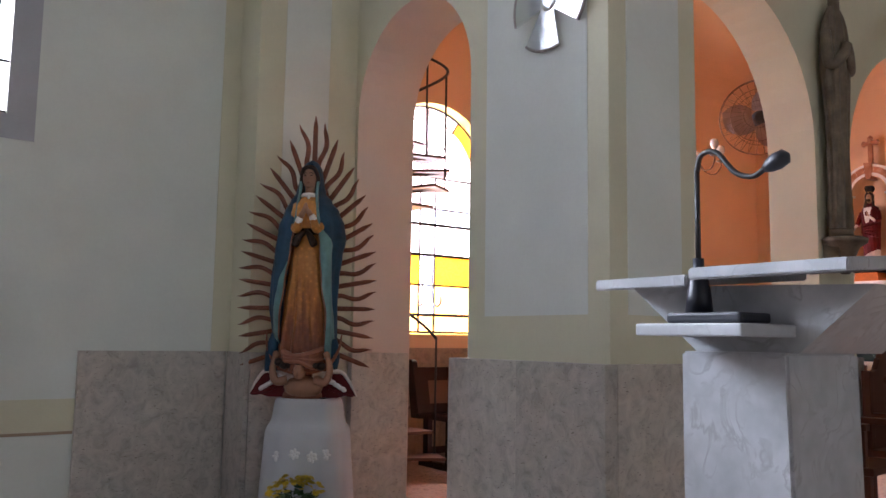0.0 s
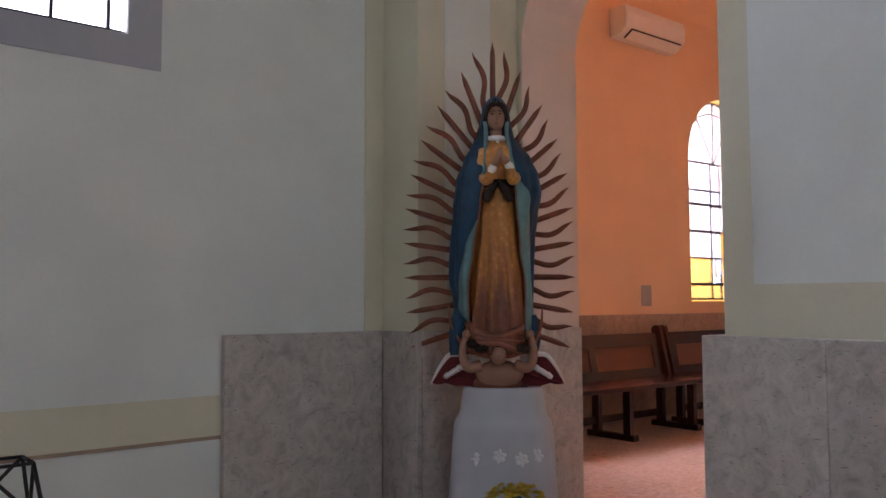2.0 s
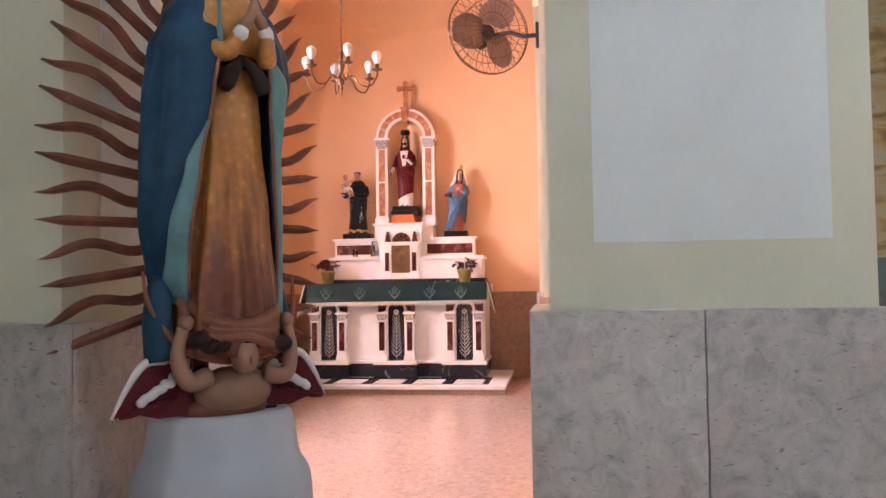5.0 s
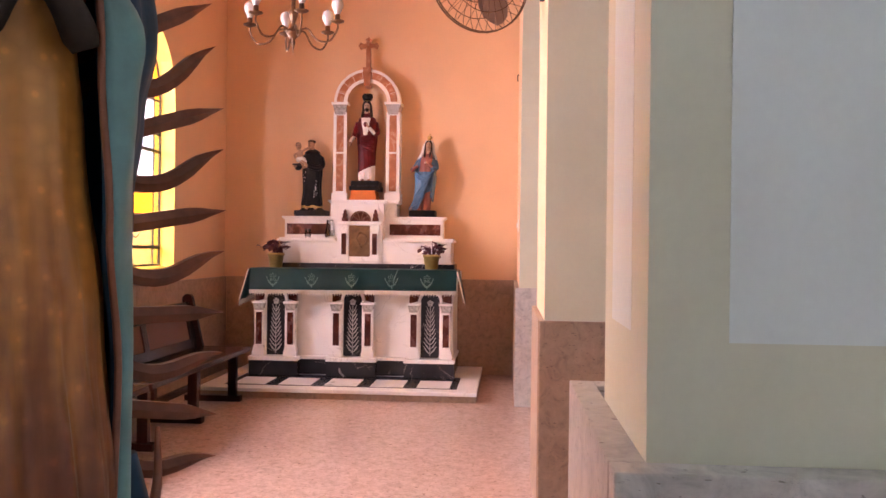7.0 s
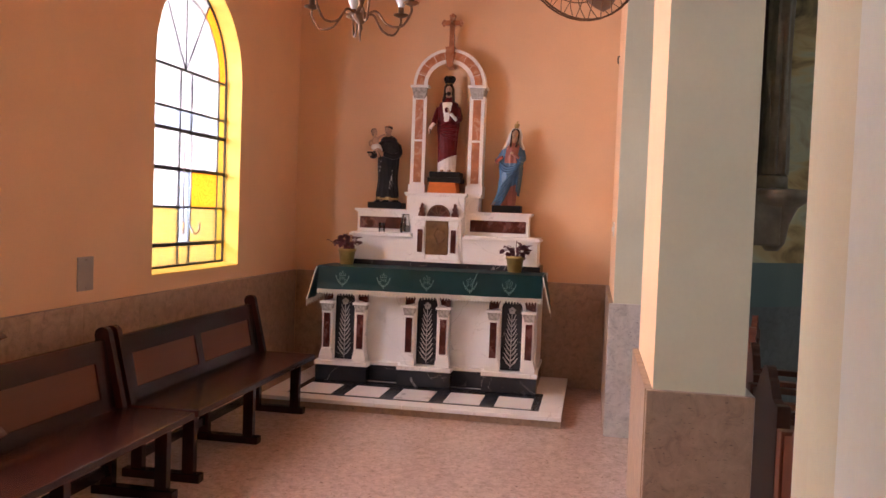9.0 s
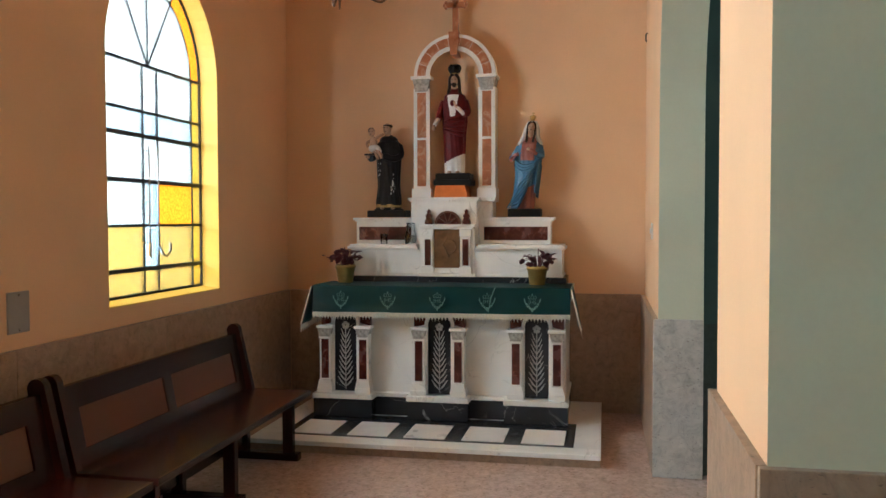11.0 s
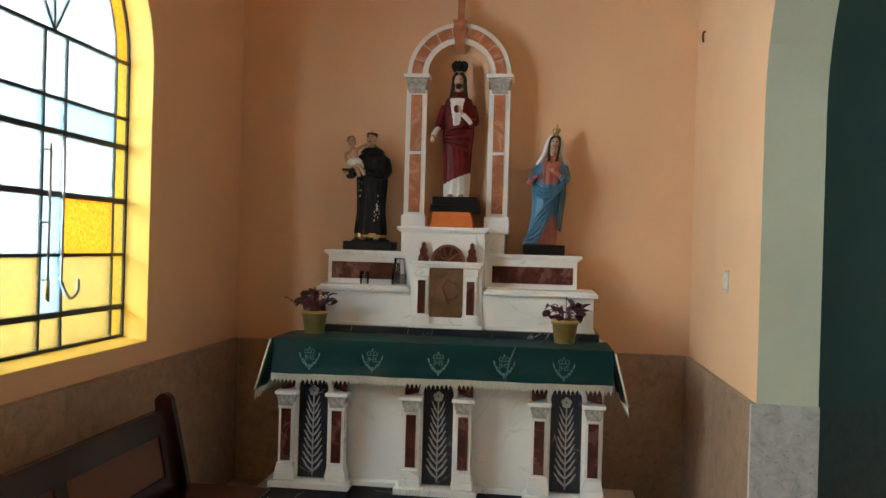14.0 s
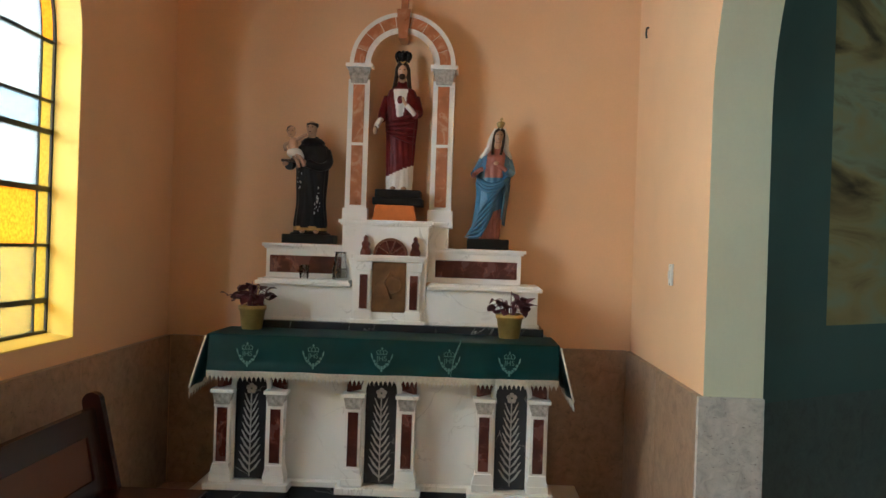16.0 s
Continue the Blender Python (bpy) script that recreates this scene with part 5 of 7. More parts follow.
def blue_statue():
    """Blue mantle wrapped over a dusty pink gown, white veil and a small gilt crown; it sways to one side."""
    bm = bmesh.new()

    def paint(c):
        if c.z < 0.16 + 0.5 * c.x and c.x > -0.035 and c.y < 0.02:
            return 1
        return 1 if c.y < 0 and c.z > 0.39 and abs(c.x) < 0.058 else 0

    draped(bm, [(0.0, 0.094), (0.10, 0.090), (0.25, 0.092), (0.38, 0.108), (0.46, 0.114), (0.52, 0.094), (0.57, 0.046), (0.60, 0.024)], 0.78, paint, 0.15, 6)
    for k in range(6):
        q = k / 5
        tube(bm, spline([(0.100 - 0.01 * k, -0.045, 0.385 - 0.03 * k), (0.030 - 0.01 * k, -0.092, 0.300 - 0.05 * k), (-0.050, -0.080, 0.190 - 0.035 * k), (-0.100 - 0.006 * k, -0.050, 0.060 - 0.010 * k)], 6), 0.010, 8, 0, taper=[0.003 + 0.008 * math.sin(math.pi * i / 18) for i in range(19)])
    for k in range(3):
        tube(bm, spline([(-0.100, -0.03, 0.40 - 0.02 * k), (-0.03, -0.098, 0.350 - 0.022 * k), (0.05, -0.095, 0.365 - 0.016 * k), (0.110, -0.04, 0.42)], 6), 0.012, 8, 0)
    hang = [[(0.085 + 0.030 * i / 6 + 0.006 * math.sin(2.2 * i), -0.085 + 0.016 * i + 0.008 * math.sin(1.9 * i + 5 * z), z - 0.012 * i) for i in range(7)] for z in (0.43, 0.38, 0.32, 0.26, 0.20, 0.16)]
    sheet(bm, hang, 0, 0.006)
    tube(bm, spline([(-0.085, 0, 0.51), (-0.118, -0.03, 0.43), (-0.125, -0.075, 0.415)], 5), 0.025, 10, 0)
    tube(bm, spline([(-0.122, -0.070, 0.415), (-0.100, -0.100, 0.435), (-0.075, -0.108, 0.445)], 4), 0.016, 10, 1)
    ball(bm, -0.128, -0.092, 0.405, 0.016, 0.018, 0.020, 1, 10)
    tube(bm, spline([(0.085, 0, 0.51), (0.112, -0.05, 0.43), (0.070, -0.098, 0.440)], 5), 0.025, 10, 0)
    tube(bm, spline([(0.075, -0.095, 0.440), (0.040, -0.106, 0.462), (0.015, -0.108, 0.478)], 4), 0.014, 10, 1)
    ball(bm, 0.004, -0.110, 0.484, 0.018, 0.012, 0.014, 2, 10)
    tube(bm, [(0, -0.010, 0.57), (0, -0.014, 0.635)], 0.019, 12, 2)
    head(bm, 0, -0.020, 0.668, 0.030, 2, 3)
    ball(bm, 0, 0.004, 0.674, 0.036, 0.034, 0.044, 3)
    for s in (-1, 1):
        tube(bm, spline([(s * 0.006, -0.040, 0.712), (s * 0.028, -0.030, 0.69), (s * 0.032, -0.018, 0.62), (s * 0.026, -0.055, 0.545)], 5), 0.009, 8, 3)
        tube(bm, spline([(s * 0.020, 0.0, 0.715), (s * 0.046, 0.012, 0.66), (s * 0.058, 0.012, 0.59), (s * 0.092, 0.005, 0.525)], 5), 0.017, 8, 4)
    ball(bm, 0, 0.018, 0.680, 0.043, 0.036, 0.050, 4)
    lathe(bm, [(0.016, 0.722), (0.018, 0.732), (0.028, 0.752), (0.022, 0.764), (0.004, 0.766)], 14, 0, 0, mi=5)
    tube(bm, [(0, 0, 0.764), (0, 0, 0.792)], 0.004, 6, 5)
    tube(bm, [(-0.010, 0, 0.780), (0.010, 0, 0.780)], 0.004, 6, 5)
    for v in bm.verts:
        v.co.x += 0.11 * v.co.z - 0.026
    box(bm, -0.140, 0.128, -0.10, 0.09, -0.065, 0.0, 0.006, 6)
    return statue("statue", bm, [M_ROBEB, M_PINK, M_PALE, M_HAIR, M_ROBEW, M_GILT, M_BASE], 10.325, 4.865, 1.690, -90, "crowned plaster statue in blue mantle and dusty pink gown")


robed_statue_in_niche()
friar_statue()
blue_statue()
bm = prism(bmesh.new(), [(-0.14, 0.0), (-0.12, 0.098), (0.12, 0.098), (0.14, 0.0)], "x", -0.13, 0.10)
ob = part("statue_stand", bm, M_ORANGEBOX)
ob.matrix_basis = pose(10.30, 5.47, 1.787)
tagged(ob, "orange cloth-covered block under the niche statue", "stand")

FACE = (-0.656, -0.755)                       # the way the big statue looks
S_RZ = math.degrees(math.atan2(FACE[1], FACE[0])) + 90


def mantle_statue():
    """Large figure: deep blue mantle with teal lining, gold gown, joined palms, over a winged support."""
    bm = bmesh.new()
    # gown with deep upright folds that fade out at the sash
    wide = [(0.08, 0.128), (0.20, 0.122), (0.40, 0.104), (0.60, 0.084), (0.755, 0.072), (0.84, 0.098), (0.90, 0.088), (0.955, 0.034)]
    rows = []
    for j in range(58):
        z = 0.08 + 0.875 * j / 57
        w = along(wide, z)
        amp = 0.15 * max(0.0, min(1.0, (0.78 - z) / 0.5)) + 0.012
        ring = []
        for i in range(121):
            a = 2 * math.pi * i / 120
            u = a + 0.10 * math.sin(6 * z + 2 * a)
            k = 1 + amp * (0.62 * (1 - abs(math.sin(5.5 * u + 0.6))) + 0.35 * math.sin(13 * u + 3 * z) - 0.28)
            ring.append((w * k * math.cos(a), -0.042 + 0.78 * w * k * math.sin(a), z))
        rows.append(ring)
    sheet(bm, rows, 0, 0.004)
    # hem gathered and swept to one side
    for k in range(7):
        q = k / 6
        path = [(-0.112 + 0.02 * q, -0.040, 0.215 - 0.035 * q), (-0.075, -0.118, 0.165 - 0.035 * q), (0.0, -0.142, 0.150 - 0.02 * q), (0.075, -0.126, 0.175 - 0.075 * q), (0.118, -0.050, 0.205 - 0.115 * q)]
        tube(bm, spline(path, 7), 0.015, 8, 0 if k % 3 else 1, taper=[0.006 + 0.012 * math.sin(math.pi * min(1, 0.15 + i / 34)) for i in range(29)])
    # mantle, wider on one side, open at the front from brow to hem
    left = [(0.17, 0.120), (0.27, 0.172), (0.40, 0.190), (0.52, 0.188), (0.66, 0.178), (0.79, 0.164), (0.88, 0.134), (0.93, 0.104), (0.975, 0.076), (1.04, 0.063), (1.09, 0.056), (1.125, 0.038), (1.146, 0.006)]
    right = [(0.17, 0.146), (0.40, 0.148), (0.54, 0.152), (0.64, 0.164), (0.74, 0.182), (0.81, 0.174), (0.88, 0.146), (0.93, 0.108), (0.975, 0.074), (1.04, 0.061), (1.09, 0.054), (1.125, 0.038), (1.146, 0.006)]
    edge_l = [(0.17, 0.112), (0.36, 0.113), (0.50, 0.098), (0.70, 0.068), (0.80, 0.050), (0.91, 0.044), (0.98, 0.042), (1.04, 0.045), (1.09, 0.036), (1.12, 0.012), (1.146, 0.001)]
    edge_r = [(0.17, 0.104), (0.36, 0.110), (0.50, 0.088), (0.70, 0.078), (0.80, 0.068), (0.91, 0.052), (0.98, 0.042), (1.04, 0.045), (1.09, 0.036), (1.12, 0.012), (1.146, 0.001)]
    rows, n, ends = [], 64, ([], [])
    for j in range(67):
        z = 0.17 + 0.976 * j / 66
        wl, wr = along(left, z), along(right, z)
        dep = along([(0.17, 0.118), (0.75, 0.128), (0.90, 0.100), (1.0, 0.066), (1.10, 0.058), (1.146, 0.008)], z)
        a0 = -math.pi + math.acos(min(1, along(edge_l, z) / wl))
        a1 = -math.acos(min(1, along(edge_r, z) / wr)) - 2 * math.pi
        soft = max(0.0, min(1.0, (0.96 - z) * 5))
        row = []
        for i in range(n + 1):
            a = a0 + (a1 - a0) * i / n
            k = 1 + soft * (0.030 * math.sin(8 * a + 4 * z) + 0.018 * math.sin(15 * a - 6 * z))
            drop = 0.035 * math.sin(4 * a + 1) * max(0.0, 0.30 - z) / 0.13
            row.append(((wl if math.cos(a) < 0 else wr) * k * math.cos(a), dep * k * math.sin(a), z + drop))
        rows.append(row)
        ends[0].append(row[0])
        ends[1].append(row[-1])

    sheet(bm, rows, 2, 0.010)
    # teal lining turned out along both front edges
    for s, top in ((0, 0.62), (1, 0.80)):
        flap = []
        for row in rows:
            z = row[0][2]
            if z > top:
                break
            w = (2.0 + 5 * max(0.0, (0.50 - z) / 0.33) if s == 0 else 5 + 3 * max(0.0, (0.40 - z) / 0.23)) * min(1, (top - z) / 0.10)
            line = []
            for i in range(9):
                q = w * i / 8
                lo, t = int(q), q - int(q)
                p, r = (Vector(row[k if s == 0 else n - k]) for k in (lo, lo + 1))
                p = p.lerp(r, t)
                out = 1.035 + 0.03 * math.sin(math.pi * i / 8)
                line.append((p.x * out, p.y * out, p.z))
            flap.append(line)
        sheet(bm, flap, 3, 0.005)
    for line in ends:
        tube(bm, line[:52:3], 0.0045, 6, 6)
        tube(bm, line[42:60:2], 0.008, 8, 3)
    # sleeves, cuffs, joined palms, sash with two tails
    for s, cuff in ((-1, (-0.022, -0.150, 0.812)), (1, (0.050, -0.146, 0.824))):
        tube(bm, spline([(s * 0.060, -0.060, 0.86), (s * 0.064 + 0.010, -0.095, 0.790), (s * 0.048 + 0.012, -0.126, 0.780), cuff], 6), 0.02, 12, 0, taper=[0.016 + 0.008 * math.sin(math.pi * i / 18) for i in range(19)])
        c = Vector(cuff)
        d = (Vector((0.012, -0.158, 0.880)) - c).normalized()
        tube(bm, [c - d * 0.012, c + d * 0.004, c + d * 0.018], 0.016, 12, 7, taper=[0.014, 0.018, 0.015])
        tube(bm, spline([c + d * 0.010, c + d * 0.035, (0.012 + s * 0.006, -0.158, 0.868), (0.012 + s * 0.003, -0.152, 0.902)], 4), 0.012, 8, 4, taper=[0.013, 0.013, 0.014, 0.0145, 0.015, 0.014, 0.013, 0.012, 0.011, 0.010, 0.008, 0.006, 0.003])
        tail = [(0.006, -0.108, 0.768), (s * 0.030 + 0.004, -0.124, 0.735), (s * 0.052 + 0.004, -0.124, 0.690)]
        tube(bm, spline(tail, 4), 0.016, 8, 5, taper=[0.010, 0.012, 0.014, 0.016, 0.018, 0.019, 0.020, 0.020, 0.015])
    lathe(bm, [(0.074, 0.752), (0.079, 0.760), (0.079, 0.778), (0.074, 0.786)], 40, 0, -0.042, 1, 0.80, mi=5)
    lathe(bm, [(0.030, 0.940), (0.043, 0.948), (0.044, 0.956), (0.036, 0.966), (0.028, 0.968)], 24, 0, -0.040, mi=7)
    ball(bm, 0.006, -0.080, 0.938, 0.007, 0.006, 0.016, 7, 10)
    # head
    tube(bm, [(0, -0.030, 0.94), (0, -0.034, 1.01)], 0.025, 14, 4)
    ball(bm, 0, -0.040, 1.045, 0.037, 0.042, 0.057, 4, 24)
    ball(bm, 0, -0.052, 1.006, 0.018, 0.020, 0.016, 4)
    ball(bm, 0, -0.082, 1.040, 0.0055, 0.007, 0.014, 4, 10)
    ball(bm, 0, -0.0765, 1.0165, 0.009, 0.004, 0.003, 1, 10)
    for s in (-1, 1):
        ball(bm, s * 0.015, -0.0775, 1.054, 0.0075, 0.003, 0.003, 5, 10)
        tube(bm, spline([(s * 0.006, -0.080, 1.064), (s * 0.016, -0.078, 1.068), (s * 0.025, -0.070, 1.062)], 4), 0.0016, 5, 5)
        tube(bm, spline([(0, -0.066, 1.100), (s * 0.026, -0.062, 1.090), (s * 0.040, -0.045, 1.050), (s * 0.041, -0.040, 1.000), (s * 0.036, -0.046, 0.965)], 5), 0.012, 8, 5)
    ball(bm, 0, -0.006, 1.060, 0.050, 0.048, 0.062, 5)
    # crescent
    tube(bm, spline([(-0.197, -0.03, 0.275), (-0.185, -0.05, 0.19), (-0.12, -0.08, 0.10), (0.0, -0.09, 0.07), (0.12, -0.08, 0.10), (0.172, -0.05, 0.18), (0.184, -0.03, 0.262)], 6), 0.014, 8, 6, taper=[0.003 + 0.008 * math.sin(math.pi * i / 36) for i in range(37)])
    # winged support: torso, bowed head, raised arms, wings, hanging cloth
    ball(bm, 0.006, -0.062, 0.0, 0.098, 0.056, 0.056, 4)
    ball(bm, 0.0, -0.130, 0.080, 0.032, 0.034, 0.040, 4)
    ball(bm, 0.0, -0.163, 0.074, 0.006, 0.007, 0.010, 4, 10)
    for k in range(9):
        x = -0.104 + 0.026 * k
        ball(bm, x, -0.118 + 0.30 * x * x, 0.120 + 0.012 * math.cos(k * 2.1) - 0.9 * x * x, 0.024, 0.034, 0.021, 5, 10)
    for s in (-1, 1):
        tube(bm, spline([(s * 0.070, -0.085, 0.035), (s * 0.122, -0.098, 0.030), (s * 0.142, -0.092, 0.085), (s * 0.130, -0.092, 0.150)], 6), 0.022, 10, 4, taper=[0.024 - 0.0006 * i for i in range(19)])
        ball(bm, s * 0.126, -0.098, 0.160, 0.018, 0.016, 0.018, 4, 10)
        plate = [(s * 0.08, 0.020), (s * 0.155, 0.078), (s * 0.195, 0.072), (s * 0.235, 0.020), (s * 0.266, -0.040), (s * 0.225, -0.034), (s * 0.17, -0.050), (s * 0.10, -0.050)]
        prism(bm, plate, "y", -0.050, -0.030, 8)
        tube(bm, spline([(s * 0.150, -0.045, 0.078), (s * 0.198, -0.048, 0.072), (s * 0.238, -0.048, 0.020), (s * 0.268, -0.044, -0.042)], 5), 0.009, 8, 7, taper=[0.013 - 0.0006 * i for i in range(16)])
        for k in range(22):
            u, v = (k % 6) / 5, (k // 6) / 3
            ball(bm, s * (0.105 + 0.095 * u + 0.012 * v), -0.056, 0.045 - 0.048 * u + 0.020 * v * (1 - u) - 0.012 * v, 0.013, 0.008, 0.011, 7, 8)
        for k in range(3):
            tube(bm, spline([(s * (0.13 + 0.03 * k), -0.054, -0.005 - 0.006 * k), (s * (0.19 + 0.02 * k), -0.056, -0.026 - 0.004 * k), (s * (0.235 + 0.010 * k), -0.052, -0.038)], 3), 0.006, 6, 8)
    tube(bm, spline([(-0.150, -0.02, 0.260), (-0.165, -0.035, 0.17), (-0.158, -0.045, 0.075)], 5), 0.035, 12, 2, taper=[0.026 + 0.0012 * i for i in range(11)])
    tube(bm, spline([(0.135, -0.02, 0.230), (0.150, -0.03, 0.15), (0.140, -0.035, 0.09)], 5), 0.026, 10, 2)
    lathe(bm, [(0.115, -0.055), (0.112, -0.03), (0.09, -0.01)], 28, 0, -0.01, 1, 0.75, mi=1)
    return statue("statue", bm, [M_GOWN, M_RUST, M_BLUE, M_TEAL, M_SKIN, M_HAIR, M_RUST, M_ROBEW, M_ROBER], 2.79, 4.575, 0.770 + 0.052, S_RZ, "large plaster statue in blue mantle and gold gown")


mantle_statue()


def sunburst():
    """Flat wavy and straight rays standing out round the big statue."""
    h = thing("sunburst", 2.835, 4.640, 0.822, "ring of brown wooden sun rays, wavy and straight in turn", "sunburst", rz=S_RZ)
    n = 18
    for s in (-1, 1):
        for i in range(n + 1):
            if i == 0 and s < 0:
                continue
            reach = 0.382 * (1 - max(0.0, 1 - i / 12.5) ** 2.5) - 0.0009 * max(0.0, i - 12.5) ** 2
            x1, z1 = s * reach * (1.0 if s < 0 else 0.89), min(1.40, 1.42 - 0.0735 * i + 0.012 * (i == 1))
            x0, z0 = x1 * 0.27, 1.12 - 0.052 * i
            d = Vector((x1 - x0, 0, z1 - z0))
            ln = d.length
            d.normalize()
            nn = Vector((-d.z, 0, d.x))
            bm = bmesh.new()
            m = 14
            up, lo = [], []
            for k in range(m + 1):
                q = k / m
                wav = (0.015 * math.sin(q * 2 * math.pi * 1.15 + 0.4) * min(1, 3 * q)) if i % 2 == 1 else 0
                c = Vector((x0, 0, z0)) + d * (ln * q) + nn * wav
                hw = 0.0125 * (1 - 0.15 * q) * (1 if q < 0.82 else max(0.06, (1 - q) / 0.18))
                up.append(c + nn * hw)
                lo.append(c - nn * hw)
            front = [[bm.verts.new((p.x, y, p.z)) for p in row] for y in (-0.007, 0.007) for row in (up, lo)]
            u0, l0, u1, l1 = front
            mid = [bm.verts.new(((a.x + b.x) / 2, -0.012, (a.z + b.z) / 2)) for a, b in zip(up, lo)]
            for k in range(m):
                bm.faces.new((u0[k], u0[k + 1], mid[k + 1], mid[k]))
                bm.faces.new((mid[k], mid[k + 1], l0[k + 1], l0[k]))
                bm.faces.new((u1[k], l1[k], l1[k + 1], u1[k + 1]))
                bm.faces.new((u0[k], u1[k], u1[k + 1], u0[k + 1]))
                bm.faces.new((l0[k], l0[k + 1], l1[k + 1], l1[k]))
            part("ray", bm, M_RAY, h)
    bm = bmesh.new()
    pts = [(0.115 * math.cos(t), 0.006, 0.62 + 0.46 * math.sin(t)) for t in (2 * math.pi * k / 40 for k in range(41))]
    tube(bm, pts, 0.010, 6)
    box(bm, -0.02, 0.02, 0.0, 0.02, -0.052, 0.20)
    part("ring", bm, M_RAY, h, "brown ring that holds the rays")


sunburst()


def pedestal():
    p = thing("pedestal", 2.815, 4.575, 0, "pedestal draped in white linen with embroidered flowers", "pedestal", rz=S_RZ)
    prof = [(0.250, 0.0), (0.243, 0.05), (0.232, 0.18), (0.222, 0.32), (0.212, 0.45), (0.205, 0.56), (0.198, 0.62), (0.176, 0.66), (0.166, 0.72), (0.160, 0.756), (0.148, 0.768)]
    prof = [(q.x, q.y) for q in spline([(r, z, 0) for r, z in prof], 4)]
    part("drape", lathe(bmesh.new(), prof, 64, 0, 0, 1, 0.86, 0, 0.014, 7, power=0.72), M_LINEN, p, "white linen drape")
    for k, x in enumerate((-0.10, -0.02, 0.065, 0.125)):
        for z in (0.50,):
            bm = bmesh.new()
            for a in range(6):
                c, s = math.cos(radians(60 * a + 20 * k)), math.sin(radians(60 * a + 20 * k))
                ball(bm, 0.017 * c, 0, 0.017 * s, 0.007 + 0.006 * abs(c), 0.003, 0.007 + 0.006 * abs(s), seg=8)
            ball(bm, 0, 0, 0, 0.008, 0.004, 0.008, seg=8)
            o = part("embroidered_flower", bm, M_LINEN2, p, "white embroidered flower")
            o.location = (x, -0.86 * 0.207 * (1 - 0.35 * abs(x / 0.2) ** 3) - 0.001, z + 0.012 * (k % 2))
    ob = part("plinth_block", cuboid(-0.10, 0.10, -0.08, 0.08, 0.755, 0.774), M_BASE, p)
    return p


pedestal()


def flower_pot():
    """Pot of small yellow blooms over dark leaves, on the floor before the pedestal."""
    f = thing("flower_pot", 2.63, 4.315, 0, "potted yellow chrysanthemums in a dark pot", "flower pot")
    part("pot", lathe(bmesh.new(), [(0.075, 0.0), (0.080, 0.01), (0.105, 0.20), (0.110, 0.205), (0.110, 0.22), (0.098, 0.22), (0.095, 0.19)], 28), M_BASE, f, "dark plastic pot")
    rnd = random.Random(4)
    bm = bmesh.new()
    for i in range(170):
        a, r = rnd.uniform(0, 6.283), 0.135 * math.sqrt(rnd.random())
        z = 0.22 + 0.15 * rnd.random() * (1 - (r / 0.16) ** 2) + 0.02
        m = Matrix.LocRotScale((r * math.cos(a), r * math.sin(a), z), Euler((rnd.uniform(-0.9, 0.9), rnd.uniform(-0.9, 0.9), rnd.uniform(0, 6.3))), None)
        v = [bm.verts.new(m @ Vector(q)) for q in ((0, -0.03, 0), (0.014, -0.005, 0.004), (0.009, 0.018, 0), (0, 0.03, -0.004), (-0.009, 0.018, 0), (-0.014, -0.005, 0.004))]
        bm.faces.new(v)
    tube(bm, [(0, 0, 0.18), (0, 0, 0.30)], 0.02, 6)
    part("leaves", bm, M_LEAF, f, "dark green leaves")
    bloom = None
    for i in range(60):
        a, r = rnd.uniform(0, 6.283), 0.135 * math.sqrt(rnd.random())
        z = 0.335 + 0.10 * (1 - (r / 0.15) ** 2) + rnd.uniform(-0.02, 0.015)
        m = Matrix.LocRotScale((r * math.cos(a), r * math.sin(a), z), Euler((rnd.uniform(-0.6, 0.6), rnd.uniform(-0.6, 0.6), rnd.uniform(0, 6.3))), None)
        if bloom is None:
            bm = bmesh.new()
            for ring, (ln, up, k) in enumerate(((0.019, 0.002, 11), (0.013, 0.007, 9))):
                for j in range(k):
                    t = 2 * math.pi * (j + 0.5 * ring) / k
                    c, s = math.cos(t), math.sin(t)
                    v = [bm.verts.new(q) for q in ((0, 0, up), (ln * 0.6 * c - 0.004 * s, ln * 0.6 * s + 0.004 * c, up + 0.002), (ln * c, ln * s, up), (ln * 0.6 * c + 0.004 * s, ln * 0.6 * s - 0.004 * c, up + 0.002))]
                    bm.faces.new(v)
            ball(bm, 0, 0, 0.008, 0.005, 0.005, 0.004, seg=8)
            bloom = part("bloom", bm, M_YELLOW, f)
            bloom.matrix_basis = m
        else:
            share("bloom", bloom, f, m)
    bm = bmesh.new()
    for i in range(9):
        a = i * 0.7
        tube(bm, [(0.02 * math.cos(a), 0.02 * math.sin(a), 0.2), (0.08 * math.cos(a), 0.08 * math.sin(a), 0.36)], 0.003, 5)
    part("stem", bm, M_LEAF, f)


flower_pot()


# ---- potted plants on the altar ----
def leaf_mesh(name, mt, parent, m, ln=0.075, wd=0.052):
    bm = bmesh.new()
    n = 8
    rows = []
    for k in range(n + 1):
        q = k / n
        w = wd / 2 * math.sin(math.pi * min(1, q * 0.93 + 0.05)) ** 0.7
        z = 0.006 * math.sin(q * 3) - 0.022 * q * q
        rows.append([bm.verts.new((-w, ln * q, z + 0.006)), bm.verts.new((0, ln * q, z)), bm.verts.new((w, ln * q, z + 0.006))])
    fs = []
    for a, b in zip(rows, rows[1:]):
        for j in (0, 1):
            f = bm.faces.new((a[j], a[j + 1], b[j + 1], b[j]))
            f.smooth = True
            fs.append(f)
    bmesh.ops.solidify(bm, geom=fs, thickness=0.0012)
    o = part(name, bm, mt, parent)
    o.matrix_basis = m
    return o


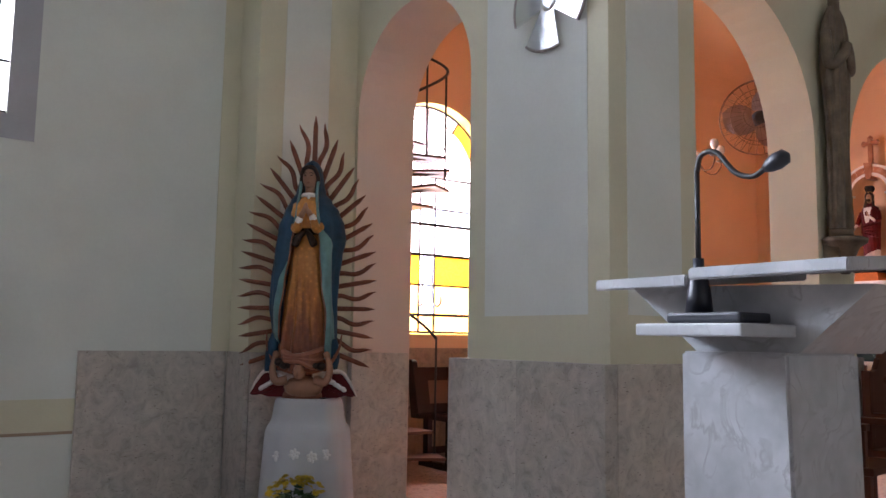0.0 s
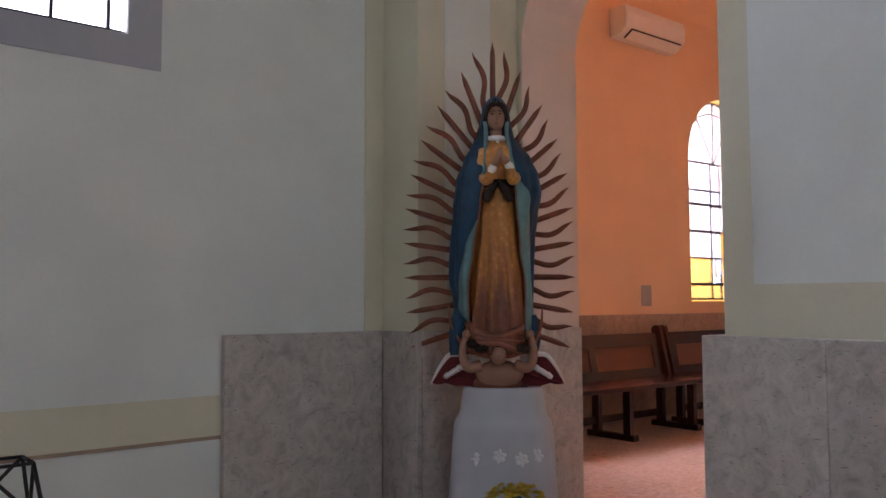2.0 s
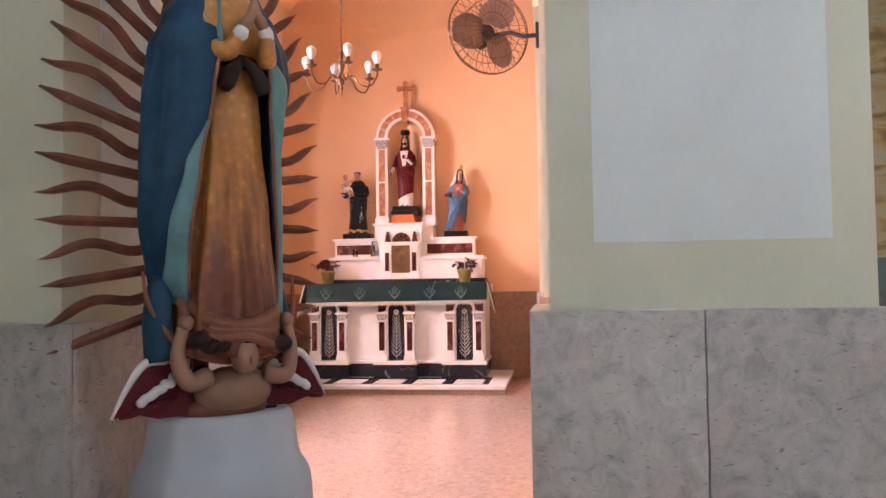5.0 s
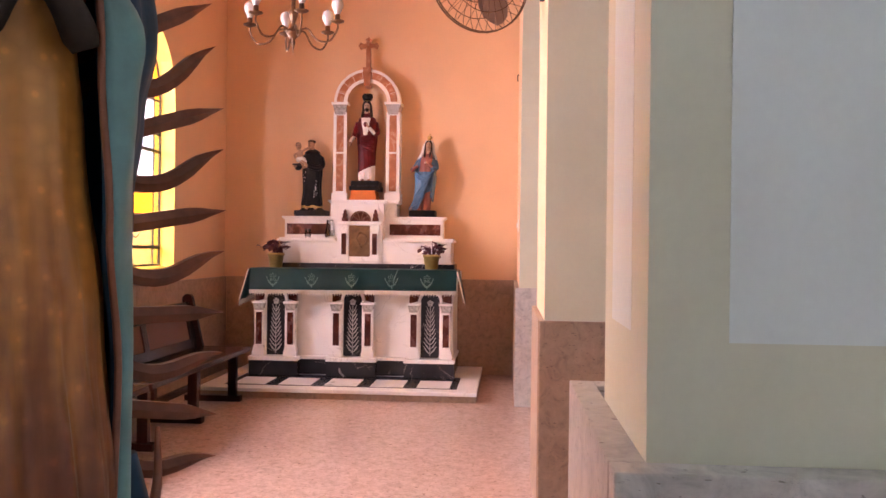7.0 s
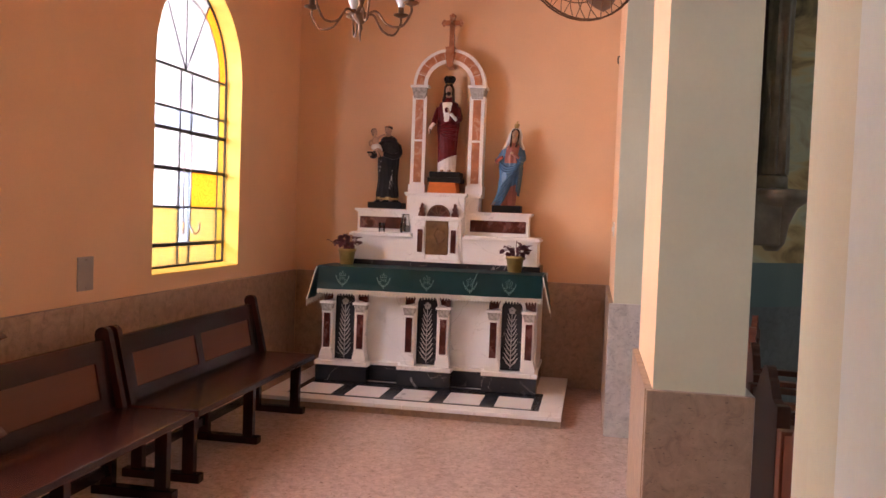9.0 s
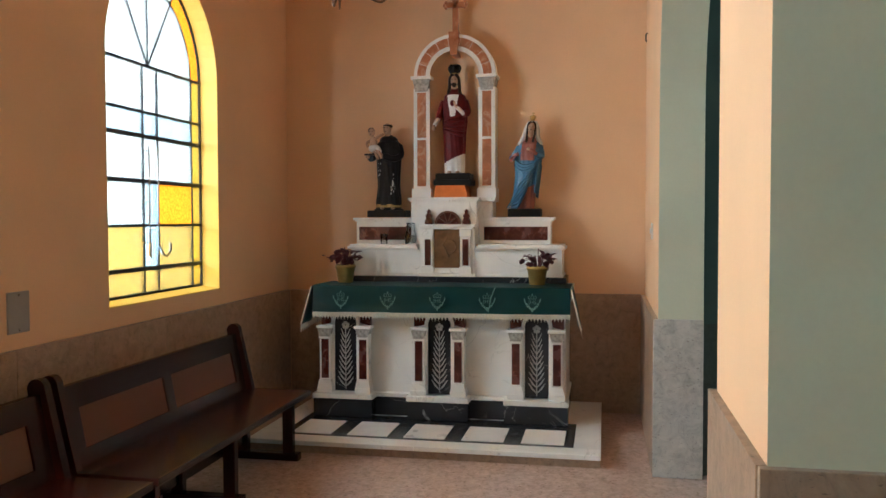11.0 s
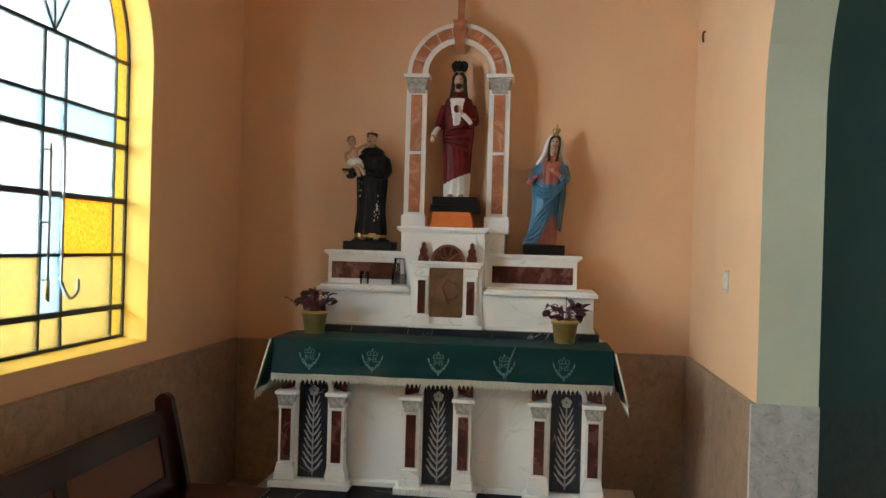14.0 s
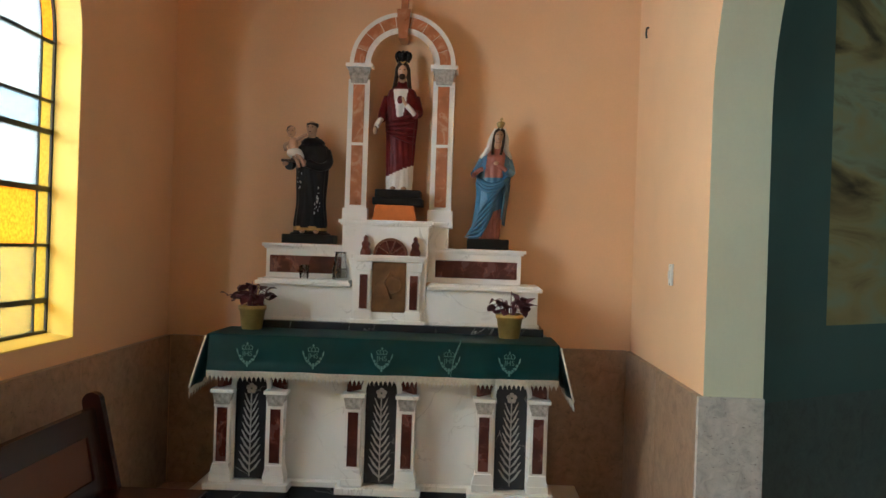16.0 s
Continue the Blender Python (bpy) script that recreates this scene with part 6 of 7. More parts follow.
def altar_plant(y, seed, droop):
    p = thing("potted_plant", 9.87, y, 1.1015, "brass pot with a purple-red leaved plant on the altar", "potted plant", group="altar plants")
    prof = [(0.058, 0.0), (0.060, 0.004), (0.076, 0.115), (0.083, 0.118), (0.083, 0.142), (0.077, 0.143), (0.073, 0.12)]
    part("pot", lathe(bmesh.new(), prof, 32), M_BRASS, p, "shiny brass pot")
    part("soil", lathe(bmesh.new(), [(0.070, 0.10), (0.072, 0.125), (0.02, 0.128)], 20), M_HAIR, p, "dark soil")
    rnd = random.Random(seed)
    first = None
    stems = bmesh.new()
    for i in range(30):
        a = rnd.uniform(0, 6.283)
        r = rnd.uniform(0.02, 0.11) if i > 5 else rnd.uniform(0.09, 0.15)
        z = 0.165 + rnd.uniform(0.0, 0.10) * (1.15 - r / 0.18)
        if i in droop:
            z -= 0.035
        tip = Vector((r * math.cos(a), r * math.sin(a), z))
        tube(stems, spline([(0.02 * math.cos(a), 0.02 * math.sin(a), 0.12), (0.5 * tip.x, 0.5 * tip.y, z + 0.01), tip], 3), 0.0028, 5)
        m = Matrix.LocRotScale(tip, Euler((rnd.uniform(-0.7, 0.9), rnd.uniform(-0.7, 0.7), a - math.pi / 2 + rnd.uniform(-0.8, 0.8))), (rnd.uniform(0.7, 1.1),) * 3)
        if first is None:
            first = leaf_mesh("leaf", M_LEAFRED, p, m, 0.058, 0.070)
        else:
            share("leaf", first, p, m)
    part("stem", stems, M_LEAFRED, p)


altar_plant(6.275, 11, (2, 7, 9))
altar_plant(4.735, 23, (1, 3, 8, 12))


def jug_and_glass():
    j = thing("water_jug", 10.12, 5.79, 1.4025, "clear glass jug half full of water on the ledge", "jug")
    part("glass_body", lathe(bmesh.new(), [(0.045, 0.0), (0.052, 0.01), (0.054, 0.06), (0.040, 0.12), (0.036, 0.17), (0.042, 0.175), (0.039, 0.176), (0.033, 0.165), (0.036, 0.12), (0.050, 0.06), (0.047, 0.012)], 28, cap=False), M_CLEAR, j, smooth=True)
    part("water", lathe(bmesh.new(), [(0.046, 0.012), (0.049, 0.06), (0.046, 0.075)], 28), M_WATER, j, "still water", smooth=True)
    part("handle", tube(bmesh.new(), spline([(0, -0.038, 0.155), (0, -0.075, 0.15), (0, -0.085, 0.11), (0, -0.055, 0.05)], 5), 0.006, 8), M_CLEAR, j, smooth=True)
    g = thing("drinking_glass", 10.12, 6.02, 1.4025, "empty clear drinking glass on the ledge", "glass")
    part("glass_body", lathe(bmesh.new(), [(0.026, 0.0), (0.028, 0.004), (0.032, 0.085), (0.030, 0.085), (0.026, 0.008)], 24, cap=False), M_CLEAR, g, smooth=True)


jug_and_glass()


# ---- benches ----
def bench(x):
    """Long pew with framed back panels, round-topped end posts and trestle legs; local x runs along it."""
    b = thing("bench", x, 6.62, 0, "dark red-brown wooden pew with panelled back along the wall", "bench", group="benches along the wall")
    L = 1.96
    part("seat", cuboid(0.0, L, -0.43, 0.02, 0.405, 0.445, 0.008), M_WOOD, b)
    lean = lambda z: 0.02 + (z - 0.43) * 0.20

    def rail(name, x0, x1, z0, z1, t, mt, off=0.0, label=""):
        bm = prism(bmesh.new(), [(lean(z0) + off, z0), (lean(z1) + off, z1), (lean(z1) + off + t, z1), (lean(z0) + off + t, z0)], "x", x0, x1)
        return part(name, bm, mt, b, label)

    rail("top_rail", 0.02, L - 0.02, 0.71, 0.822, 0.032, M_WOOD)
    rail("bottom_rail", 0.02, L - 0.02, 0.44, 0.515, 0.032, M_WOOD)
    for a, c in ((0.02, 0.16), (0.93, 1.01), (L - 0.16, L - 0.02)):
        rail("stile", a, c, 0.515, 0.71, 0.032, M_WOOD)
    for a, c in ((0.16, 0.93), (1.01, L - 0.16)):
        rail("back_panel", a, c, 0.515, 0.71, 0.012, M_PANEL, 0.012, "lighter brown back panel")
    for px in (0.0, L - 0.045):
        cz = 0.845
        top = arc(lean(cz) + 0.015, cz, 0.045, 0, 180, 12)
        bm = prism(bmesh.new(), [(-0.03, 0.40)] + [(lean(0.40) + 0.075, 0.40)] + top, "x", px, px + 0.045)
        part("end_post", bm, M_WOOD, b)
    for lx in (0.10, 0.93, L - 0.16):
        part("foot", cuboid(lx - 0.025, lx + 0.045, -0.40, 0.08, 0.0, 0.05, 0.006), M_WOOD, b)
        part("leg", cuboid(lx - 0.015, lx + 0.035, -0.36, -0.29, 0.05, 0.405, 0.004), M_WOOD, b)
        part("leg", cuboid(lx - 0.015, lx + 0.035, -0.04, 0.03, 0.05, 0.405, 0.004), M_WOOD, b)
    part("stretcher", cuboid(0.10, L - 0.12, -0.02, 0.005, 0.10, 0.16, 0.004), M_WOOD, b)
    return b


first_bench = bench(6.87)
copy_thing(first_bench, pose(4.87, 6.62, 0))


# ---- chandelier, fan, air conditioner ----
def chandelier():
    c = thing("chandelier", 6.85, 5.32, 2.48, "aged bronze chandelier with six bare white bulbs", "chandelier")
    part("rod", tube(bmesh.new(), [(0, 0, 0.33), (0, 0, CEIL - 2.48)], 0.006, 8), M_AGED, c)
    part("stem", lathe(bmesh.new(), [(0.003, 0.0), (0.007, 0.05), (0.014, 0.07), (0.010, 0.09), (0.040, 0.12), (0.046, 0.14), (0.022, 0.16), (0.012, 0.19), (0.024, 0.23), (0.030, 0.26), (0.012, 0.28), (0.014, 0.34), (0.005, 0.36)], 20), M_AGED, c, smooth=True)
    for k in range(6):
        a = radians(60 * k + 24.5)
        arm = part("arm", tube(bmesh.new(), spline([(0.03, 0, 0.14), (0.09, 0, 0.155), (0.15, 0, 0.085), (0.23, 0, 0.075), (0.278, 0, 0.14), (0.28, 0, 0.18)], 6), 0.006, 8), M_AGED, c)
        arm.matrix_basis = pose(0, 0, 0, 0, 0, 60 * k + 24.5)
        part("drip_pan", lathe(bmesh.new(), [(0.012, 0.178), (0.040, 0.190), (0.042, 0.195), (0.016, 0.196), (0.015, 0.235)], 18, 0.28, 0), M_AGED, arm)
        part("bulb", lathe(bmesh.new(), [(0.013, 0.225), (0.018, 0.245), (0.034, 0.278), (0.036, 0.297), (0.028, 0.322), (0.006, 0.335)], 16, 0.28, 0), M_BULB, arm, "white frosted bulb", smooth=True)
    part("ceiling_rose", lathe(bmesh.new(), [(0.05, CEIL - 2.52), (0.055, CEIL - 2.49), (0.05, CEIL - 2.481)], 20), M_AGED, c)


chandelier()


def wall_fan():
    f = thing("wall_fan", 6.11, 4.152, 2.69, "dark wall fan with a wire cage on a bracket", "fan", rz=-62)
    cage = bmesh.new()
    for r, y in ((0.275, 0.0), (0.275, 0.02), (0.19, -0.055), (0.10, -0.075), (0.19, 0.075), (0.10, 0.09)):
        tube(cage, [(r * math.cos(2 * math.pi * k / 36), y, r * math.sin(2 * math.pi * k / 36)) for k in range(37)], 0.004 if r > 0.25 else 0.0025, 5)
    for k in range(30):
        a = 2 * math.pi * k / 30
        c, s = math.cos(a), math.sin(a)
        tube(cage, spline([(0.05 * c, -0.08, 0.05 * s), (0.19 * c, -0.055, 0.19 * s), (0.275 * c, 0.0, 0.275 * s)], 3), 0.0018, 4)
        tube(cage, spline([(0.05 * c, 0.095, 0.05 * s), (0.19 * c, 0.075, 0.19 * s), (0.275 * c, 0.02, 0.275 * s)], 3), 0.0018, 4)
    part("cage", cage, M_AGED, f, "bronze wire cage")
    for k in range(3):
        bm = bmesh.new()
        rows = []
        for j in range(7):
            q = j / 6
            r = 0.04 + 0.20 * q
            w = 0.035 + 0.075 * math.sin(math.pi * min(1, 0.15 + q * 0.75))
            rows.append([bm.verts.new((-w + 0.03 * q, 0.03, r)), bm.verts.new((0.03 * q, 0.005, r + 0.01)), bm.verts.new((w + 0.03 * q, -0.03, r))])
        for a, b in zip(rows, rows[1:]):
            for i in (0, 1):
                bm.faces.new((a[i], a[i + 1], b[i + 1], b[i])).smooth = True
        bmesh.ops.solidify(bm, geom=bm.faces[:], thickness=0.003)
        o = part("blade", bm, M_FANBLADE, f, "smoked plastic blade")
        o.matrix_basis = pose(0, 0.01, 0, 0, 120 * k + 20, 0)
    bm = bmesh.new()
    lathe(bm, [(0.045, -0.09), (0.05, -0.07), (0.05, -0.02), (0.03, 0.0)], 20)
    o = part("hub", bm, M_IRON, f)
    o.matrix_basis = pose(0, 0, 0, 90, 0, 0) @ pose(0, 0, 0.0)
    bm = lathe(bmesh.new(), [(0.03, 0.06), (0.07, 0.08), (0.075, 0.16), (0.05, 0.20)], 20)
    o = part("motor", bm, M_IRON, f, "black motor housing", smooth=True)
    o.matrix_basis = pose(0, 0, 0, -90, 0, 0)
    inv = f.matrix_basis.inverted()
    pts = [inv @ Vector(p) for p in ((6.07, 4.012, 2.66), (6.03, 3.93, 2.62), (6.02, 3.845, 2.62))]
    bm = tube(bmesh.new(), [inv @ Vector((6.22, 4.212, 2.69)), pts[0], pts[1], pts[2]], 0.014, 8)
    part("bracket", bm, M_IRON, f)
    bm = bmesh.new()
    box(bm, -0.05, 0.05, -0.012, 0.012, -0.07, 0.07, 0.004)
    o = part("wall_plate", bm, M_IRON, f)
    o.matrix_basis = inv @ pose(6.02, 3.842, 2.62)


wall_fan()


def air_conditioner():
    a = thing("air_conditioner", 6.98, 7.0, 3.59, "white wall-mounted air conditioner with an open louvre", "air conditioner")
    bm = prism(bmesh.new(), [(0.0, 0.0), (-0.10, 0.005), (-0.20, 0.07), (-0.215, 0.20), (-0.19, 0.285), (0.0, 0.29)], "x", -0.46, 0.46)
    bmesh.ops.bevel(bm, geom=[e for e in bm.edges], offset=0.006, segments=2, affect="EDGES")
    part("housing", bm, M_PLASTIC, a)
    bm = prism(bmesh.new(), [(-0.105, -0.004), (-0.197, 0.058), (-0.201, 0.064), (-0.110, 0.004)], "x", -0.38, 0.40)
    part("louvre", bm, M_IRON, a, "dark louvre slot")
    part("louvre_flap", prism(bmesh.new(), [(-0.115, -0.012), (-0.20, 0.040), (-0.203, 0.046), (-0.118, -0.006)], "x", -0.37, 0.39), M_PLASTIC, a)


air_conditioner()


def cover_plate(x, y, z, w, h, rz, mt, label):
    c = thing("cover_plate", x, y, z, label, "cover plate", rz=rz)
    part("plate", cuboid(-w / 2, w / 2, -0.010, 0.0, -h / 2, h / 2, 0.004), mt, c)
    bm = bmesh.new()
    for s in (-1, 1):
        ball(bm, 0, -0.010, s * h * 0.42, 0.005, 0.003, 0.005, seg=8)
    part("screw", bm, M_CHROME, c)
    return c


cover_plate(7.005, 7.0, 1.163, 0.15, 0.20, 0, M_GREYPLATE, "grey metal cover plate on the plaster wall")
sw = cover_plate(9.42, 3.90, 1.52, 0.075, 0.115, 180, M_PLASTIC, "small white light switch on the plaster wall")
part("rocker", cuboid(-0.012, 0.012, -0.020, -0.010, -0.02, 0.02, 0.003), M_PLASTIC, sw)
hk = thing("wall_hook", 10.20, 3.90, 3.02, "small dark metal hook on the wall", "hook")
part("shank", tube(bmesh.new(), spline([(0, 0.0, 0.035), (0, 0.014, 0.03), (0, 0.016, -0.01), (0, 0.012, -0.03)], 5), 0.006, 8), M_IRON, hk)


# ---- spiral stair in the chapel corner by the first window ----
def spiral_stair():
    st = thing("spiral_staircase", 4.12, 6.32, 0, "narrow dark steel spiral staircase with thin rails", "staircase")
    part("pole", tube(bmesh.new(), [(0, 0, 0), (0, 0, CEIL)], 0.035, 14), M_IRON, st)
    first = None
    steps = 22
    for i in range(steps):
        z, a = 0.17 * (i + 1), -30 + 27 * (i - 13)
        m = pose(0, 0, z, 0, 0, a)
        if first is None:
            bm = prism(bmesh.new(), [(0.03, -0.03), (0.66, -0.15), (0.66, 0.15), (0.03, 0.03)], "z", -0.022, 0.0)
            prism(bm, [(0.03, -0.022), (0.03, -0.07), (0.60, -0.022)], "y", -0.006, 0.006)
            first = part("tread", bm, M_PANEL, st, "brown wooden tread")
            first.matrix_basis = m
        else:
            share("tread", first, st, m)
    for i in range(0, steps, 2):
        a = radians(-30 + 27 * (i - 13) + 10)
        c, s = 0.645 * math.cos(a), 0.645 * math.sin(a)
        part("baluster", tube(bmesh.new(), [(c, s, 0.17 * (i + 1) - 0.02), (c, s, min(CEIL, 0.17 * (i + 1) + 0.90))], 0.009, 6), M_IRON, st)
    pts = []
    for k in range(steps * 3 - 6):
        i = k / 3
        a = radians(-30 + 27 * (i - 13) + 10)
        pts.append((0.645 * math.cos(a), 0.645 * math.sin(a), min(CEIL - 0.02, 0.17 * (i + 1) + 0.90)))
    part("handrail", tube(bmesh.new(), pts, 0.012, 6), M_IRON, st)


spiral_stair()


# ---- nave: ambo, microphone, plants, wall cross, lantern ----
def ambo():
    a = thing("ambo", 2.60, 1.90, 0, "white marble lectern with a broad split top and a lower shelf", "lectern")
    # local x 0 is the middle of the shaft; the shaft widens upward under the top
    part("foot", cuboid(-0.26, 0.24, -0.27, 0.25, 0, 0.10, 0.008), M_AMBO, a)
    bm = bmesh.new()
    lo = [bm.verts.new(p) for p in ((-0.15, -0.15, 0.10), (0.12, -0.15, 0.10), (0.12, 0.13, 0.10), (-0.15, 0.13, 0.10))]
    hi = [bm.verts.new(p) for p in ((-0.17, -0.143, 1.05), (0.11, -0.143, 1.05), (0.11, 0.115, 1.05), (-0.17, 0.115, 1.05))]
    bm.faces.new(lo[::-1])
    bm.faces.new(hi)
    for i in range(4):
        bm.faces.new((lo[i], lo[(i + 1) % 4], hi[(i + 1) % 4], hi[i]))
    bmesh.ops.bevel(bm, geom=bm.edges[:], offset=0.006, segments=2, affect="EDGES")
    part("shaft", bm, M_AMBO, a, "pale veined marble shaft")
    bm = prism(bmesh.new(), [(-0.14, 1.05), (-0.30, 1.185), (0.30, 1.205), (0.11, 1.05)], "x", -0.12, 0.22)
    part("flare", bm, M_AMBO, a, "sloping marble underside")
    part("shelf", cuboid(-0.31, -0.12, -0.135, 0.125, 1.082, 1.108, 0.004), M_AMBO, a, "narrow marble shelf")
    for y0, y1, z in ((0.045, 0.31, 1.188), (-0.31, 0.041, 1.202)):
        bm = prism(bmesh.new(), [(-0.24, z), (-0.24, z + 0.026), (0.24, z + 0.066), (0.24, z + 0.04)], "y", y0, y1)
        bmesh.ops.bevel(bm, geom=bm.edges[:], offset=0.004, segments=2, affect="EDGES")
        part("top_slab", bm, M_AMBO, a, "white marble top slab")


M_AMBO = marble("grey_white_marble", (0.41, 0.425, 0.435), (0.33, 0.33, 0.335), 0.35, 9.0, 0.05, 0.14)
ambo()


def microphone():
    m = thing("microphone", 2.385, 1.93, 1.1095, "black gooseneck microphone on a flat base", "microphone")
    part("base", cuboid(-0.055, 0.055, -0.135, 0.045, 0, 0.022, 0.006), M_MICBLACK, m)
    part("socket", lathe(bmesh.new(), [(0.030, 0.02), (0.026, 0.06), (0.020, 0.10), (0.012, 0.115), (0.012, 0.14)], 16), M_MICBLACK, m)
    part("stem", tube(bmesh.new(), [(0, 0, 0.12), (0, 0, 0.34)], 0.006, 8), M_IRON, m)
    part("gooseneck", tube(bmesh.new(), spline([(0, 0, 0.33), (0.0, -0.012, 0.365), (0, -0.05, 0.365), (0, -0.095, 0.315), (0, -0.135, 0.300), (0, -0.165, 0.312)], 6), 0.006, 8), M_IRON, m)
    o = part("capsule", lathe(bmesh.new(), [(0.008, 0.0), (0.014, 0.012), (0.018, 0.03), (0.016, 0.05), (0.004, 0.058)], 16), M_MICBLACK, m, "foam-covered capsule", smooth=True)
    o.matrix_basis = pose(0, -0.163, 0.311, 68, 0, 0)


microphone()


def leafy_plant():
    p = thing("potted_plant", 2.02, 1.56, 0, "tall green potted plant beside the lectern", "potted plant")
    part("pot", lathe(bmesh.new(), [(0.11, 0), (0.115, 0.01), (0.14, 0.24), (0.15, 0.25), (0.15, 0.28), (0.135, 0.28), (0.13, 0.24)], 28), M_RUST, p, "terracotta pot")
    part("soil", lathe(bmesh.new(), [(0.12, 0.22), (0.125, 0.25), (0.02, 0.255)], 20), M_HAIR, p)
    rnd = random.Random(9)
    stems, first = bmesh.new(), None
    for i in range(16):
        a, r, z = rnd.uniform(0, 6.283), rnd.uniform(0.04, 0.17), rnd.uniform(0.45, 0.79)
        tip = Vector((r * math.cos(a), r * math.sin(a), z))
        tube(stems, spline([(0.02 * math.cos(a), 0.02 * math.sin(a), 0.25), (0.4 * tip.x, 0.4 * tip.y, z * 0.7), tip], 4), 0.004, 5)
        mt = Matrix.LocRotScale(tip, Euler((rnd.uniform(-0.5, 0.3), rnd.uniform(-0.3, 0.3), a - math.pi / 2)), (rnd.uniform(1.4, 2.0),) * 3)
        if first is None:
            first = leaf_mesh("leaf", M_LEAF, p, mt, 0.09, 0.045)
        else:
            share("leaf", first, p, mt)
    part("stem", stems, M_LEAF, p)


leafy_plant()


def wall_cross():
    """Round mirror cross with four flared arms, on the pier."""
    c = thing("wall_cross", 3.18, 3.235, 2.48, "mirrored metal cross with four flared arms on the wall", "wall cross", rz=-90)
    for k in range(4):
        pts = [(-0.035, 0.03), (0.035, 0.03)] + arc(0, 0, 0.215, 62, 118, 12)
        bm = prism(bmesh.new(), pts, "y", -0.006, 0.006)
        arm = part("arm", bm, M_MIRROR, c, "mirrored flared arm")
        arm.matrix_basis = pose(0, 0, 0, 0, 90 * k + 12, 0)
        rim = part("rim", tube(bmesh.new(), [(x, -0.004, z) for x, z in arc(0, 0, 0.215, 62, 118, 12)], 0.007, 6), M_GREYPLATE, arm, "dark grey rim")
    part("centre", lathe(bmesh.new(), [(0.05, -0.008), (0.05, 0.006), (0.03, 0.012)], 24), M_MIRROR, c).matrix_basis = pose(0, 0, 0, 90, 0, 0)
    part("fixing", cuboid(-0.02, 0.02, 0.0, 0.02, -0.02, 0.02), M_GREYPLATE, c)


wall_cross()


def lantern():
    """Black wire stand: a faceted open frame on a thin foot."""
    l = thing("wire_lantern", 1.03, 4.86, 0, "black geometric wire lantern on a thin stand", "lantern")
    top = [(0.10 * math.cos(radians(90 * k + 45)), 0.10 * math.sin(radians(90 * k + 45)), 0.635) for k in range(4)]
    low = [(0.145 * math.cos(radians(90 * k + 45)), 0.145 * math.sin(radians(90 * k + 45)), 0.45) for k in range(4)]
    tip = (0, 0, 0.38)
    for k in range(4):
        n = (k + 1) % 4
        for a, b in ((top[k], top[n]), (low[k], low[n]), (top[k], low[k]), (low[k], tip), (top[k], low[n])):
            part("wire", tube(bmesh.new(), [a, b], 0.006, 6), M_IRON, l)
    part("post", tube(bmesh.new(), [(0, 0, 0.01), (0, 0, 0.385)], 0.008, 8), M_IRON, l)
    part("foot", lathe(bmesh.new(), [(0.11, 0), (0.11, 0.008), (0.02, 0.014)], 24), M_IRON, l)


lantern()


